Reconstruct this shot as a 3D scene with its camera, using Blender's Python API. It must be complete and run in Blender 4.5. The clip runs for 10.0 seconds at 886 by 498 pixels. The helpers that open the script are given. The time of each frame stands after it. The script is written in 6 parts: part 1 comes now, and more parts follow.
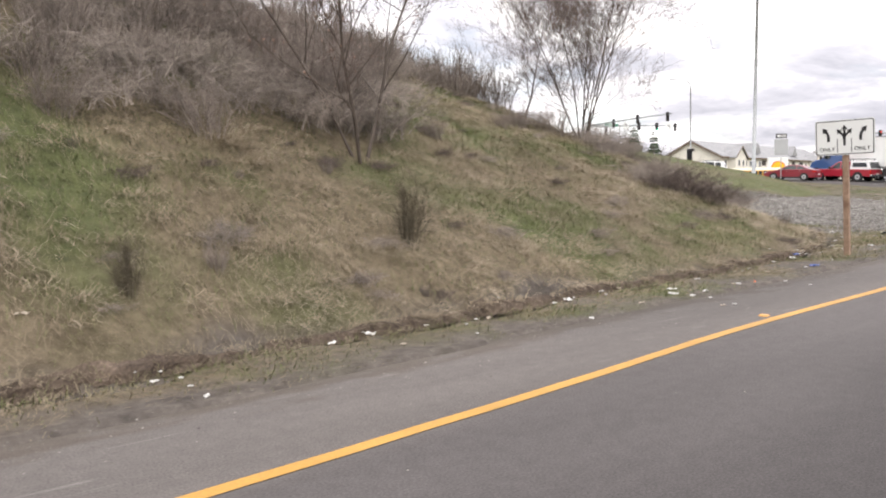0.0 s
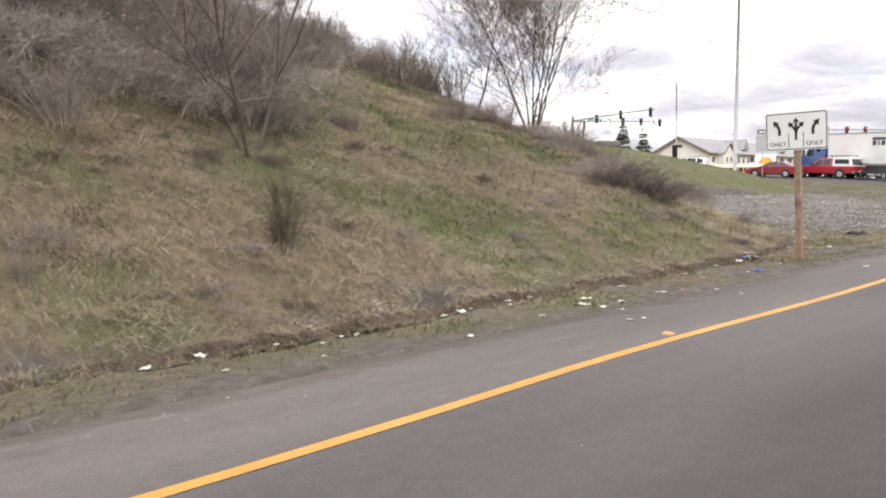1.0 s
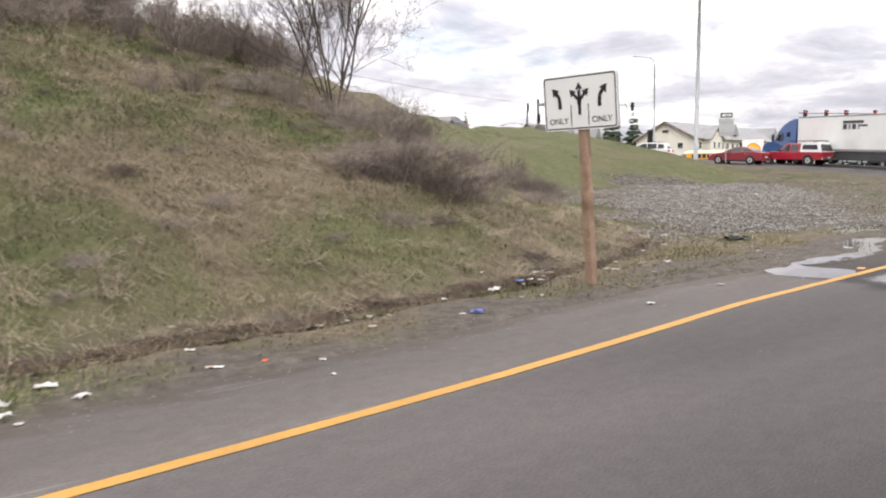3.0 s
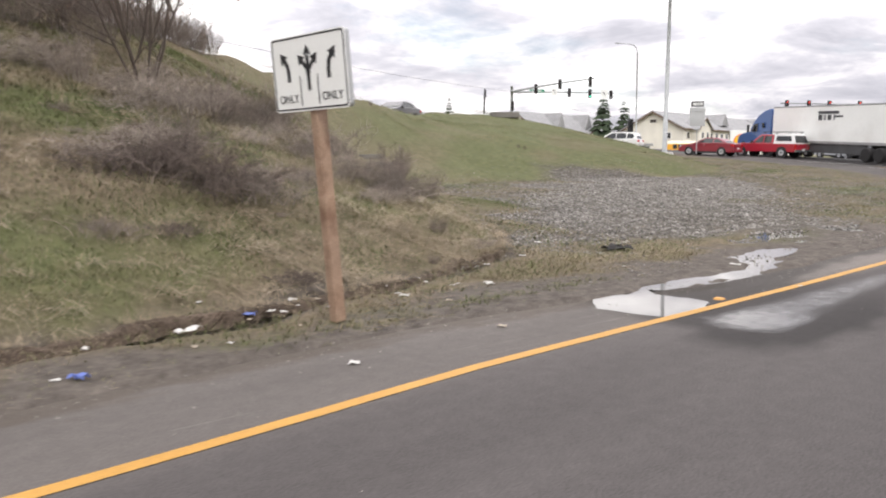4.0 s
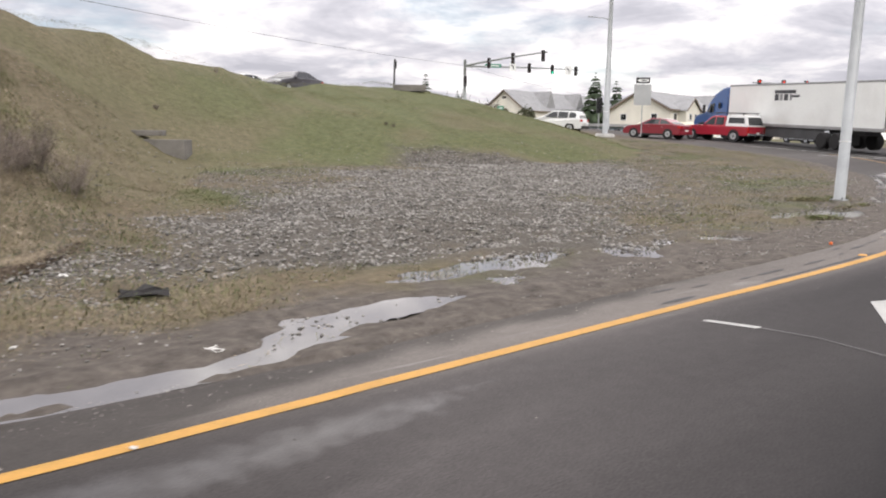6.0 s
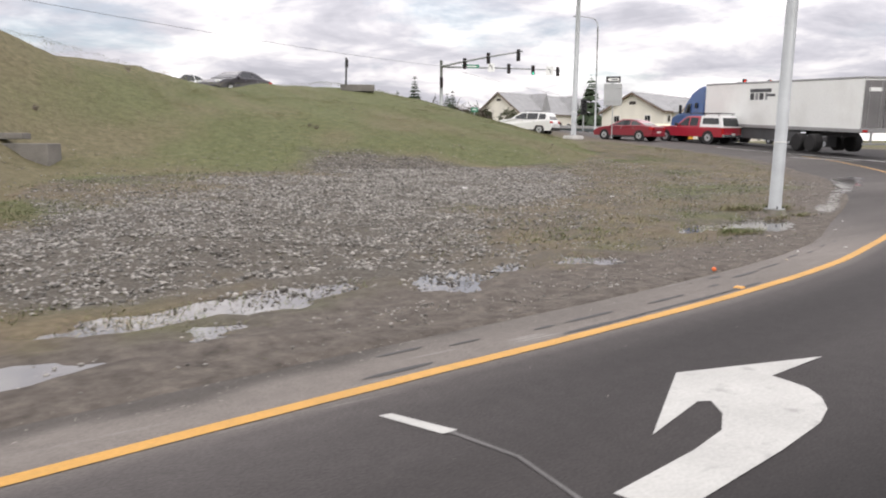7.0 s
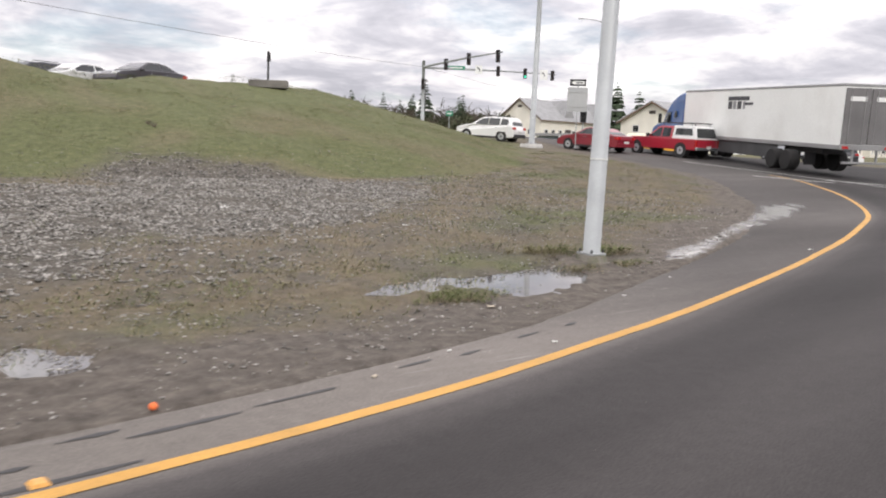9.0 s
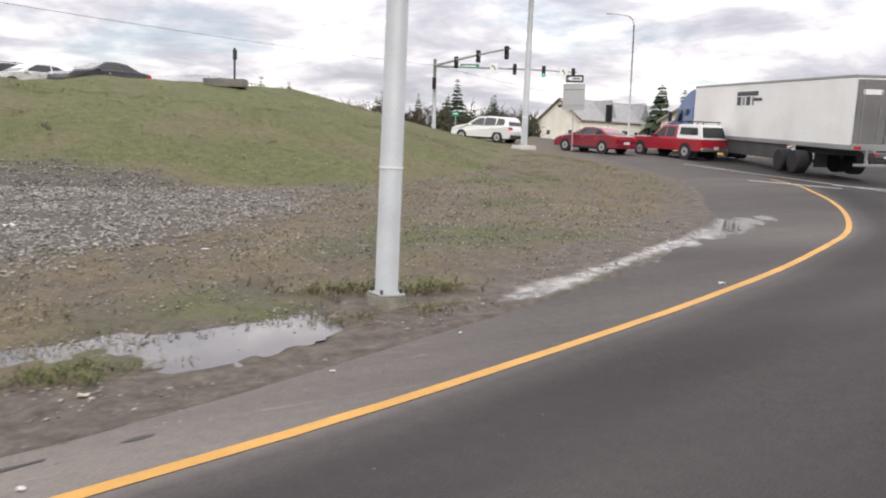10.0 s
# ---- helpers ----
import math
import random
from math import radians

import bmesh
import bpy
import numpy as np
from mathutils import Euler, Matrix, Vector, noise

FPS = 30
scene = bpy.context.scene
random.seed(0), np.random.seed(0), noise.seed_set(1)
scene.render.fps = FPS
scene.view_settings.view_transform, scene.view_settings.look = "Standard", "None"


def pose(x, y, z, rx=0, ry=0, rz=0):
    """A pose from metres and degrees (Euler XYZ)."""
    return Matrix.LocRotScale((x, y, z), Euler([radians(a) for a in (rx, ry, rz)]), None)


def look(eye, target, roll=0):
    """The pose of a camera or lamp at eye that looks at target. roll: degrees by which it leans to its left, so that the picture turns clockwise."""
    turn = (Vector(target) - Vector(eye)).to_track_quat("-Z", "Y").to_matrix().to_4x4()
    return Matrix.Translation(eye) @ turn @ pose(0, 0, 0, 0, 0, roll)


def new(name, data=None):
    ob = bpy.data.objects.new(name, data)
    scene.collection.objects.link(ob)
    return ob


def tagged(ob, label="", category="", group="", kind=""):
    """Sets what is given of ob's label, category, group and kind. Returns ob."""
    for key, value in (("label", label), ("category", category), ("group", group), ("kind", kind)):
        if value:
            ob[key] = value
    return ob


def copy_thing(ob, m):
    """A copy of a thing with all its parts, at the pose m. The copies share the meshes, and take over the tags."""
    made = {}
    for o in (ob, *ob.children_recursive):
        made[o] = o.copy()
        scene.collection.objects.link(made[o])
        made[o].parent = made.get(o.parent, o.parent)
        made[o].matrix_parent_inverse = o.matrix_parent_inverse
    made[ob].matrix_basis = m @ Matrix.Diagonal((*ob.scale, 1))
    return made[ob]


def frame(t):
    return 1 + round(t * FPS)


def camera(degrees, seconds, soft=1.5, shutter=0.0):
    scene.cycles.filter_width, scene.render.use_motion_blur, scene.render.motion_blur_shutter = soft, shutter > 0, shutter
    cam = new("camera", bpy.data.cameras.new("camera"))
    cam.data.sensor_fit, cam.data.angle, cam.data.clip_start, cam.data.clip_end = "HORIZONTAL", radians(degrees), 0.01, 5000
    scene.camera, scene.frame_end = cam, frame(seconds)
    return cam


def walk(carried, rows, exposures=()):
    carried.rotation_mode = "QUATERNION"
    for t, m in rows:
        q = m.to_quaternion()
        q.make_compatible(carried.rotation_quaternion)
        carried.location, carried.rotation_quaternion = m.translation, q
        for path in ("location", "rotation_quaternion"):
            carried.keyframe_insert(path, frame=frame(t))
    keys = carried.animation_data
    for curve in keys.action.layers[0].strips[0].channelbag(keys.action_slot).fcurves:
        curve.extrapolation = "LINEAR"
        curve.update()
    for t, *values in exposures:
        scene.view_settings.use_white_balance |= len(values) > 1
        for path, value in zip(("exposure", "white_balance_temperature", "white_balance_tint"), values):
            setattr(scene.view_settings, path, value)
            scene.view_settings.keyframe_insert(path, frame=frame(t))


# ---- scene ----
cam = camera(60.0, 10.0, soft=2.0, shutter=0.18)
PATH = [
    (0, (0.687, -1.128, 1.69), (1.904, 0.452, 1.539), -1.4),
    (0.5, (1.578, -1.093, 1.675), (2.802, 0.481, 1.517), -1.2),
    (1, (2.704, -1.0, 1.68), (3.935, 0.567, 1.517), -1.2),
    (1.5, (4.133, -0.921, 1.701), (5.368, 0.643, 1.529), -1.1),
    (2, (5.909, -0.808, 1.714), (7.14, 0.758, 1.527), -1.2),
    (2.5, (7.829, -0.678, 1.693), (9.053, 0.892, 1.501), -1.4),
    (4, (14.377, -0.196, 1.747), (15.607, 1.364, 1.516), -0.6),
    (4.5, (16.757, -0.02, 1.752), (17.979, 1.542, 1.497), -0.7),
    (5, (19.009, 0.121, 1.761), (20.218, 1.689, 1.478), -0.6),
    (5.5, (21.181, 0.244, 1.784), (22.394, 1.808, 1.494), 0.3),
    (6, (23.288, 0.437, 1.783), (24.505, 1.999, 1.497), 0.3),
    (7.5, (29.132, 0.818, 1.752), (30.335, 2.392, 1.477), 0.1),
    (8, (30.876, 0.98, 1.772), (32.051, 2.572, 1.486), 1.2),
    (8.5, (32.908, 1.146, 1.79), (34.064, 2.753, 1.508), 1.4),
    (9, (35.252, 1.265, 1.893), (36.388, 2.889, 1.627), 1.6),
    (9.5, (37.777, 1.457, 1.962), (38.857, 3.118, 1.687), 1.6),
    (10, (40.287, 1.837, 2.024), (41.313, 3.534, 1.758), 1.3),
]
walk(cam, [(t, look(e, g, r)) for t, e, g, r in PATH],
     [(0, 0.18), (1.5, 0.15), (2.5, 0.1), (4.5, 0.0), (5.5, -0.08), (7.5, -0.12), (10, -0.1)])

# ---- world and sun ----
SUN_EL, SUN_AZ = 38, 200
world = bpy.data.worlds.new("world")
scene.world = world
world.use_nodes = True
wn, wl = world.node_tree.nodes, world.node_tree.links
wn.clear()
w_out = wn.new("ShaderNodeOutputWorld")
w_bg = wn.new("ShaderNodeBackground")
sky = wn.new("ShaderNodeTexSky")
sky.sky_type, sky.sun_disc = "NISHITA", False
sky.sun_elevation, sky.sun_rotation = radians(SUN_EL), radians(SUN_AZ)
w_co = wn.new("ShaderNodeTexCoord")
# clouds lie on a flat layer: the direction divided by its height
w_sep = wn.new("ShaderNodeSeparateXYZ")
wl.new(w_co.outputs["Generated"], w_sep.inputs[0])


def wmath(op, a, b=None):
    n = wn.new("ShaderNodeMath")
    n.operation = op
    for k, v in enumerate((a, b)):
        if v is None:
            continue
        if isinstance(v, (int, float)):
            n.inputs[k].default_value = v
        else:
            wl.new(v, n.inputs[k])
    return n.outputs[0]


zz = wmath("ADD", wmath("MAXIMUM", w_sep.outputs["Z"], 0.0), 0.17)
cx, cy = wmath("DIVIDE", w_sep.outputs["X"], zz), wmath("DIVIDE", w_sep.outputs["Y"], zz)
w_com = wn.new("ShaderNodeCombineXYZ")
wl.new(cx, w_com.inputs[0])
wl.new(cy, w_com.inputs[1])


def wnoise(scale, detail, rough, dist=0.0, shift=0.0):
    m = wn.new("ShaderNodeMapping")
    m.inputs["Location"].default_value = (shift, shift * 0.7, shift * 0.3)
    wl.new(w_com.outputs[0], m.inputs[0])
    n = wn.new("ShaderNodeTexNoise")
    n.inputs["Scale"].default_value, n.inputs["Detail"].default_value = scale, detail
    n.inputs["Roughness"].default_value, n.inputs["Distortion"].default_value = rough, dist
    wl.new(m.outputs[0], n.inputs["Vector"])
    return n.outputs["Fac"]


def wramp(fac, stops):
    r = wn.new("ShaderNodeValToRGB")
    els = r.color_ramp.elements
    while len(els) < len(stops):
        els.new(0.5)
    for e, (p, c) in zip(els, stops):
        e.position, e.color = p, (*c, 1)
    wl.new(fac, r.inputs[0])
    return r.outputs[0]


def wmix(fac, a, b):
    m = wn.new("ShaderNodeMix")
    m.data_type = "RGBA"
    wl.new(fac, m.inputs[0])
    for k, v in ((6, a), (7, b)):
        if isinstance(v, tuple):
            m.inputs[k].default_value = (*v, 1)
        else:
            wl.new(v, m.inputs[k])
    return m.outputs[2]


cover = wramp(wnoise(1.2, 8, 0.58, 0.2, 3.1), [(0.30, (0.42, 0.42, 0.42)), (0.44, (1, 1, 1))])
shade = wramp(wnoise(1.9, 9, 0.58, 0.25, 11.7),
              [(0.34, (0.58, 0.57, 0.63)), (0.44, (0.74, 0.72, 0.78)), (0.53, (1.02, 0.98, 1.0)), (0.62, (1.4, 1.35, 1.34)), (0.8, (2.1, 2.02, 1.98))])
w_gain = wn.new("ShaderNodeVectorMath")
w_gain.operation = "SCALE"
w_gain.inputs["Scale"].default_value = 0.10
wl.new(sky.outputs[0], w_gain.inputs[0])
# an overcast sky is brightest overhead
w_up = wn.new("ShaderNodeVectorMath")
w_up.operation = "SCALE"
wl.new(shade, w_up.inputs[0])
wl.new(wmath("ADD", wmath("MULTIPLY", wmath("MAXIMUM", w_sep.outputs["Z"], 0.0), 1.6), 0.95), w_up.inputs["Scale"])
wl.new(wmix(cover, w_gain.outputs[0], w_up.outputs[0]), w_bg.inputs["Color"])
w_bg.inputs["Strength"].default_value = 1.0
wl.new(w_bg.outputs[0], w_out.inputs[0])

sun = new("sun", bpy.data.lights.new("sun", "SUN"))
sun.data.energy, sun.data.angle, sun.data.color = 1.5, radians(20), (1.0, 0.95, 0.88)
sun.matrix_world = pose(0, 0, 40, 90 - SUN_EL, 0, 180 - SUN_AZ)


# ---- materials ----
def material(name, color, rough=0.8, metal=0.0, scale=6.0, var=0.18, fine=0.12, bump=0.0, spec=0.4, island=0.0, alt=None, alt_scale=0.6, alt_lo=0.45, alt_hi=0.6, coat=0.0, per_object=0.0):
    """A surface with large stains, fine grain and, if wanted, relief and a second colour in patches."""
    m = bpy.data.materials.new(name)
    m.use_nodes = True
    nt = m.node_tree
    b = nt.nodes["Principled BSDF"]
    b.inputs["Roughness"].default_value, b.inputs["Metallic"].default_value = rough, metal
    b.inputs["Specular IOR Level"].default_value = spec
    b.inputs["Coat Weight"].default_value = coat
    co = nt.nodes.new("ShaderNodeTexCoord").outputs["Object"]

    def noise_tex(s, detail=4):
        n = nt.nodes.new("ShaderNodeTexNoise")
        n.inputs["Scale"].default_value, n.inputs["Detail"].default_value = s, detail
        nt.links.new(co, n.inputs["Vector"])
        return n.outputs["Fac"]

    def mixc(fac, a, c, kind="MIX"):
        x = nt.nodes.new("ShaderNodeMix")
        x.data_type, x.blend_type = "RGBA", kind
        for k, v in ((0, fac), (6, a), (7, c)):
            if isinstance(v, (int, float)):
                x.inputs[k].default_value = v
            elif isinstance(v, tuple):
                x.inputs[k].default_value = (*v, 1)
            else:
                nt.links.new(v, x.inputs[k])
        return x.outputs[2]

    def span(fac, lo, hi, a=0.0, c=1.0):
        r = nt.nodes.new("ShaderNodeMapRange")
        for k, v in zip(("From Min", "From Max", "To Min", "To Max"), (lo, hi, a, c)):
            r.inputs[k].default_value = v
        nt.links.new(fac, r.inputs["Value"])
        return r.outputs[0]

    col = color
    if alt:
        col = mixc(span(noise_tex(alt_scale, 6), alt_lo, alt_hi), color, alt)
    if var:
        v = span(noise_tex(scale * 0.18, 5), 0.3, 0.7, 1 - var, 1 + var)
        x = nt.nodes.new("ShaderNodeVectorMath")
        x.operation = "SCALE"
        if isinstance(col, tuple):
            x.inputs[0].default_value = col
        else:
            nt.links.new(col, x.inputs[0])
        nt.links.new(v, x.inputs["Scale"])
        col = x.outputs[0]
    if fine:
        v = span(noise_tex(scale * 6, 3), 0.3, 0.7, 1 - fine, 1 + fine)
        x = nt.nodes.new("ShaderNodeVectorMath")
        x.operation = "SCALE"
        if isinstance(col, tuple):
            x.inputs[0].default_value = col
        else:
            nt.links.new(col, x.inputs[0])
        nt.links.new(v, x.inputs["Scale"])
        col = x.outputs[0]
    for amount, node, socket in ((island, "ShaderNodeNewGeometry", "Random Per Island"), (per_object, "ShaderNodeObjectInfo", "Random")):
        if amount:
            r = nt.nodes.new(node).outputs[socket]
            v = span(r, 0, 1, 1 - amount, 1 + amount)
            x = nt.nodes.new("ShaderNodeVectorMath")
            x.operation = "SCALE"
            if isinstance(col, tuple):
                x.inputs[0].default_value = col
            else:
                nt.links.new(col, x.inputs[0])
            nt.links.new(v, x.inputs["Scale"])
            col = x.outputs[0]
    if isinstance(col, tuple):
        b.inputs["Base Color"].default_value = (*col, 1)
    else:
        nt.links.new(col, b.inputs["Base Color"])
    if bump:
        n = nt.nodes.new("ShaderNodeBump")
        n.inputs["Strength"].default_value, n.inputs["Distance"].default_value = bump, 0.02
        nt.links.new(noise_tex(scale * 4, 6), n.inputs["Height"])
        nt.links.new(n.outputs[0], b.inputs["Normal"])
    return m


# ---- the plan ----
def curve_at(knots, x):
    """The value at x on a line through the knots."""
    if x <= knots[0][0]:
        return knots[0][1]
    for (a, va), (b, vb) in zip(knots, knots[1:]):
        if x <= b:
            return va + (vb - va) * (x - a) / (b - a)
    return knots[-1][1]


def smooth_curve(knots, step=0.5):
    """Points at even steps along a Catmull-Rom line through the knots."""
    p = [Vector(k) for k in knots]
    p = [2 * p[0] - p[1], *p, 2 * p[-1] - p[-2]]
    out = []
    for i in range(1, len(p) - 2):
        a, b, c, d = p[i - 1:i + 3]
        n = max(2, int((c - b).length / step))
        for k in range(n):
            t = k / n
            out.append(0.5 * ((2 * b) + (c - a) * t + (2 * a - 5 * b + 4 * c - d) * t * t + (3 * b - a - 3 * c + d) * t ** 3))
    out.append(p[-2])
    return out


# yellow edge line, foot of the bank, height of its crest
EDGE = smooth_curve([(-60, -1.6), (-20, 1.3), (2.3, 3.1), (8.7, 3.78), (13.2, 4.07), (16.1, 4.33), (18.5, 4.6), (21, 4.73), (25, 4.92), (29.8, 5.22), (33.3, 5.4), (36, 5.62), (38.7, 6.0),
                     (41.2, 6.58), (42.9, 7.02), (45.3, 7.75), (47.6, 8.45), (49.9, 9.22), (52.2, 9.98), (55, 11.05), (57.3, 12.05), (60.1, 13.8), (62.8, 15.9), (65, 18), (67.1, 20.4), (70, 26), (76, 37.5), (84, 52)], 0.4)
FOOT = [(-60, 3.5), (2, 6.45), (4.7, 6.8), (7.5, 6.95), (10, 7.2), (12.5, 7.45), (15, 7.6), (18, 8.05), (21.5, 9.0), (24, 10.2), (28, 15.2), (31.5, 22.8), (36, 23.4), (45, 22.6), (52, 23.6), (56, 26), (62, 32), (68, 40), (75, 50), (200, 117)]
CREST = [(-60, 9.5), (5, 7.5), (17, 7.0), (25, 6.3), (33, 5.72), (38, 4.97), (42, 4.62), (46, 4.82), (51, 5.3), (56, 5.1), (60, 4.6), (64, 3.9), (68, 3.2), (72, 2.6), (300, 2.6)]


def base_height(x, y):
    return 0.06 * min(max(0.0, y - 9.3), 58) * curve_at([(0, 1), (80, 1), (110, 0.35), (160, 0.45), (400, 0.5)], x) + 0.01 * min(max(0.0, x - 45), 30)


def ground_height(x, y, rough=True):
    z = base_height(x, y)
    yf, yc, zc = curve_at(FOOT, x), 17 + 0.5 * x, curve_at(CREST, x)
    if y > yf:
        t = (y - yf) / max(yc - yf, 0.5)
        zf = base_height(x, yf)
        if t < 1:
            hollow = curve_at([(20, 0), (29, 1), (35, 1), (43, 0)], x)
            s = (1 - hollow) * t * (1.25 - 0.25 * t) + hollow * t ** 1.6
            bank = zf + (zc - zf) * s
        else:
            bank = zc - 0.6 * min(1.0, (t - 1) * 3) - 0.02 * max(0.0, y - yc - 18)
        z = max(z, bank) if t < 1 else max(bank, min(z, zc))
    if rough:
        bankness = min(1.0, max(0.0, (y - yf) / 2.0))
        z += (0.03 + 0.10 * bankness) * noise.noise(Vector((x * 0.45, y * 0.45, 3))) + (0.012 + 0.03 * bankness) * noise.noise(Vector((x * 1.9, y * 1.9, 8)))
    return z


EDGE_NP = np.array([(p.x, p.y) for p in EDGE])


def edge_offset(x, y):
    """Distance to the left of the yellow line."""
    d = EDGE_NP - (x, y)
    i = int(np.argmin((d * d).sum(1)))
    j = min(max(i, 1), len(EDGE_NP) - 2)
    tx, ty = EDGE_NP[j + 1] - EDGE_NP[j - 1]
    px, py = x - EDGE_NP[j][0], y - EDGE_NP[j][1]
    return (tx * py - ty * px) / math.hypot(tx, ty)


def paved_width(x):
    """How far the asphalt reaches to the left of the yellow line."""
    return curve_at([(-60, 1.9), (2, 2.0), (14, 1.85), (20, 1.72), (22.6, 1.3), (24, 1.0), (26, 0.92), (30, 1.0), (37, 1.0), (41, 1.0), (45, 1.5), (50, 1.8), (54, 2.6), (57, 3.4), (60, 4.0), (66, 4.5), (90, 5)], x)


def mesh_object(name, verts, faces, mat=None, parent=None, label="", smooth=False):
    me = bpy.data.meshes.new(name)
    me.from_pydata(verts, [], faces)
    me.update()
    if smooth:
        me.shade_smooth()
    if mat:
        me.materials.append(mat)
    ob = new(name, me)
    if parent:
        ob.parent = parent
    if label:
        ob["label"] = label
    return ob


def np_mesh(name, verts, faces, mat):
    """A large mesh from arrays of points and triangles."""
    me = bpy.data.meshes.new(name)
    n, f = len(verts), len(faces)
    me.vertices.add(n)
    me.vertices.foreach_set("co", np.asarray(verts, dtype=np.float32).ravel())
    me.loops.add(f * 3)
    me.polygons.add(f)
    me.loops.foreach_set("vertex_index", np.asarray(faces, dtype=np.int32).ravel())
    me.polygons.foreach_set("loop_start", np.arange(0, f * 3, 3, dtype=np.int32))
    me.update(calc_edges=True)
    me.materials.append(mat)
    return new(name, me)


def part(name, bm, mat, parent=None, label="", smooth=False):
    me = bpy.data.meshes.new(name)
    bm.to_mesh(me)
    bm.free()
    if smooth:
        me.shade_smooth()
    me.materials.append(mat)
    ob = new(name, me)
    if parent is not None:
        ob.parent = parent
    if label:
        ob["label"] = label
    return ob


def thing(name, m, label, category, group="", kind=""):
    e = new(name)
    e.matrix_world = m
    return tagged(e, label, category, group, kind)


def box(sx, sy, sz, at=(0, 0, 0), bevel=0.0, bm=None, rot=None):
    bm = bm or bmesh.new()
    m = Matrix.Translation(at)
    if rot:
        m = m @ Euler([radians(a) for a in rot]).to_matrix().to_4x4()
    made = bmesh.ops.create_cube(bm, size=1, matrix=m @ Matrix.Diagonal((sx, sy, sz, 1)))
    if bevel:
        vs = set(made["verts"])
        es = [e for e in bm.edges if e.verts[0] in vs and e.verts[1] in vs]
        bmesh.ops.bevel(bm, geom=es, offset=bevel, segments=2, affect="EDGES", profile=0.6)
    return bm


def tube(points, radii, sides=10, bm=None, caps=True):
    """A round rod along points with a radius at each."""
    bm = bm or bmesh.new()
    pts = [Vector(p) for p in points]
    if isinstance(radii, (int, float)):
        radii = [radii] * len(pts)
    rings, up = [], None
    for i, p in enumerate(pts):
        d = (pts[min(i + 1, len(pts) - 1)] - pts[max(i - 1, 0)]).normalized()
        if up is None:
            up = Vector((1, 0, 0)) if abs(d.x) < 0.8 else Vector((0, 1, 0))
        u = d.cross(up).normalized()
        up = u.cross(d).normalized()
        rings.append([bm.verts.new(p + radii[i] * (math.cos(a) * u + math.sin(a) * up)) for a in [2 * math.pi * k / sides for k in range(sides)]])
    for a, b in zip(rings, rings[1:]):
        for k in range(sides):
            bm.faces.new((a[k], a[(k + 1) % sides], b[(k + 1) % sides], b[k]))
    if caps:
        bm.faces.new(rings[0])
        bm.faces.new(rings[-1][::-1])
    return bm


def extruded(outline, depth, bm=None, m=Matrix(), bevel=0.0):
    """A flat outline in x, z pushed through y by depth, centred."""
    bm = bm or bmesh.new()
    a = [bm.verts.new(m @ Vector((x, -depth / 2, z))) for x, z in outline]
    b = [bm.verts.new(m @ Vector((x, depth / 2, z))) for x, z in outline]
    n = len(outline)
    fa, fb = bm.faces.new(a), bm.faces.new(b[::-1])
    sides = [bm.faces.new((a[i], b[i], b[(i + 1) % n], a[(i + 1) % n])) for i in range(n)]
    bmesh.ops.recalc_face_normals(bm, faces=[fa, fb, *sides])
    if bevel:
        es = list(fa.edges) + list(fb.edges)
        bmesh.ops.bevel(bm, geom=es, offset=bevel, segments=2, affect="EDGES", profile=0.6)
    return bm

# ---- ground ----
GRAVEL = [(24.0, 9.3), (28, 8.5), (32, 8.4), (35.6, 8.9), (38.6, 11.6), (43, 14.6), (47, 17.8), (48.5, 21), (44.5, 24.6), (40, 24.6), (36, 21.6), (31, 17.4), (27, 13.9), (25.2, 12.2)]


def inside(poly, x, y):
    """Distance to a polygon's edge, positive inside."""
    far = max(poly[0][0] - 30 - x, x - poly[0][0] - 30, abs(y - poly[0][1]) - 22)
    if far > 0:
        return -6.0 - far
    c, d = False, 1e9
    for (ax, ay), (bx, by) in zip(poly, poly[1:] + poly[:1]):
        if (ay > y) != (by > y) and x < (bx - ax) * (y - ay) / (by - ay) + ax:
            c = not c
        ux, uy = bx - ax, by - ay
        t = min(1, max(0, ((x - ax) * ux + (y - ay) * uy) / (ux * ux + uy * uy)))
        d = min(d, math.hypot(x - ax - t * ux, y - ay - t * uy))
    return d if c else -d


def axis(lo, hi, step, far_lo, far_hi):
    out, g = list(np.arange(lo, hi, step)), step
    while out[-1] < far_hi:
        g *= 1.35
        out.append(out[-1] + g)
    g = step
    while out[0] > far_lo:
        g *= 1.35
        out.insert(0, out[0] - g)
    return out


def soft(v, lo, hi):
    t = min(1.0, max(0.0, (v - lo) / (hi - lo)))
    return t * t * (3 - 2 * t)


LUSH = [(18.3, 10.0, 2.0), (2.8, 8.9, 1.7), (5.2, 9.4, 1.2), (8.4, 10.2, 1.3), (21.6, 11.6, 1.4), (11.5, 10.0, 1.2), (15.0, 8.8, 1.0), (19.4, 6.9, 0.8)]


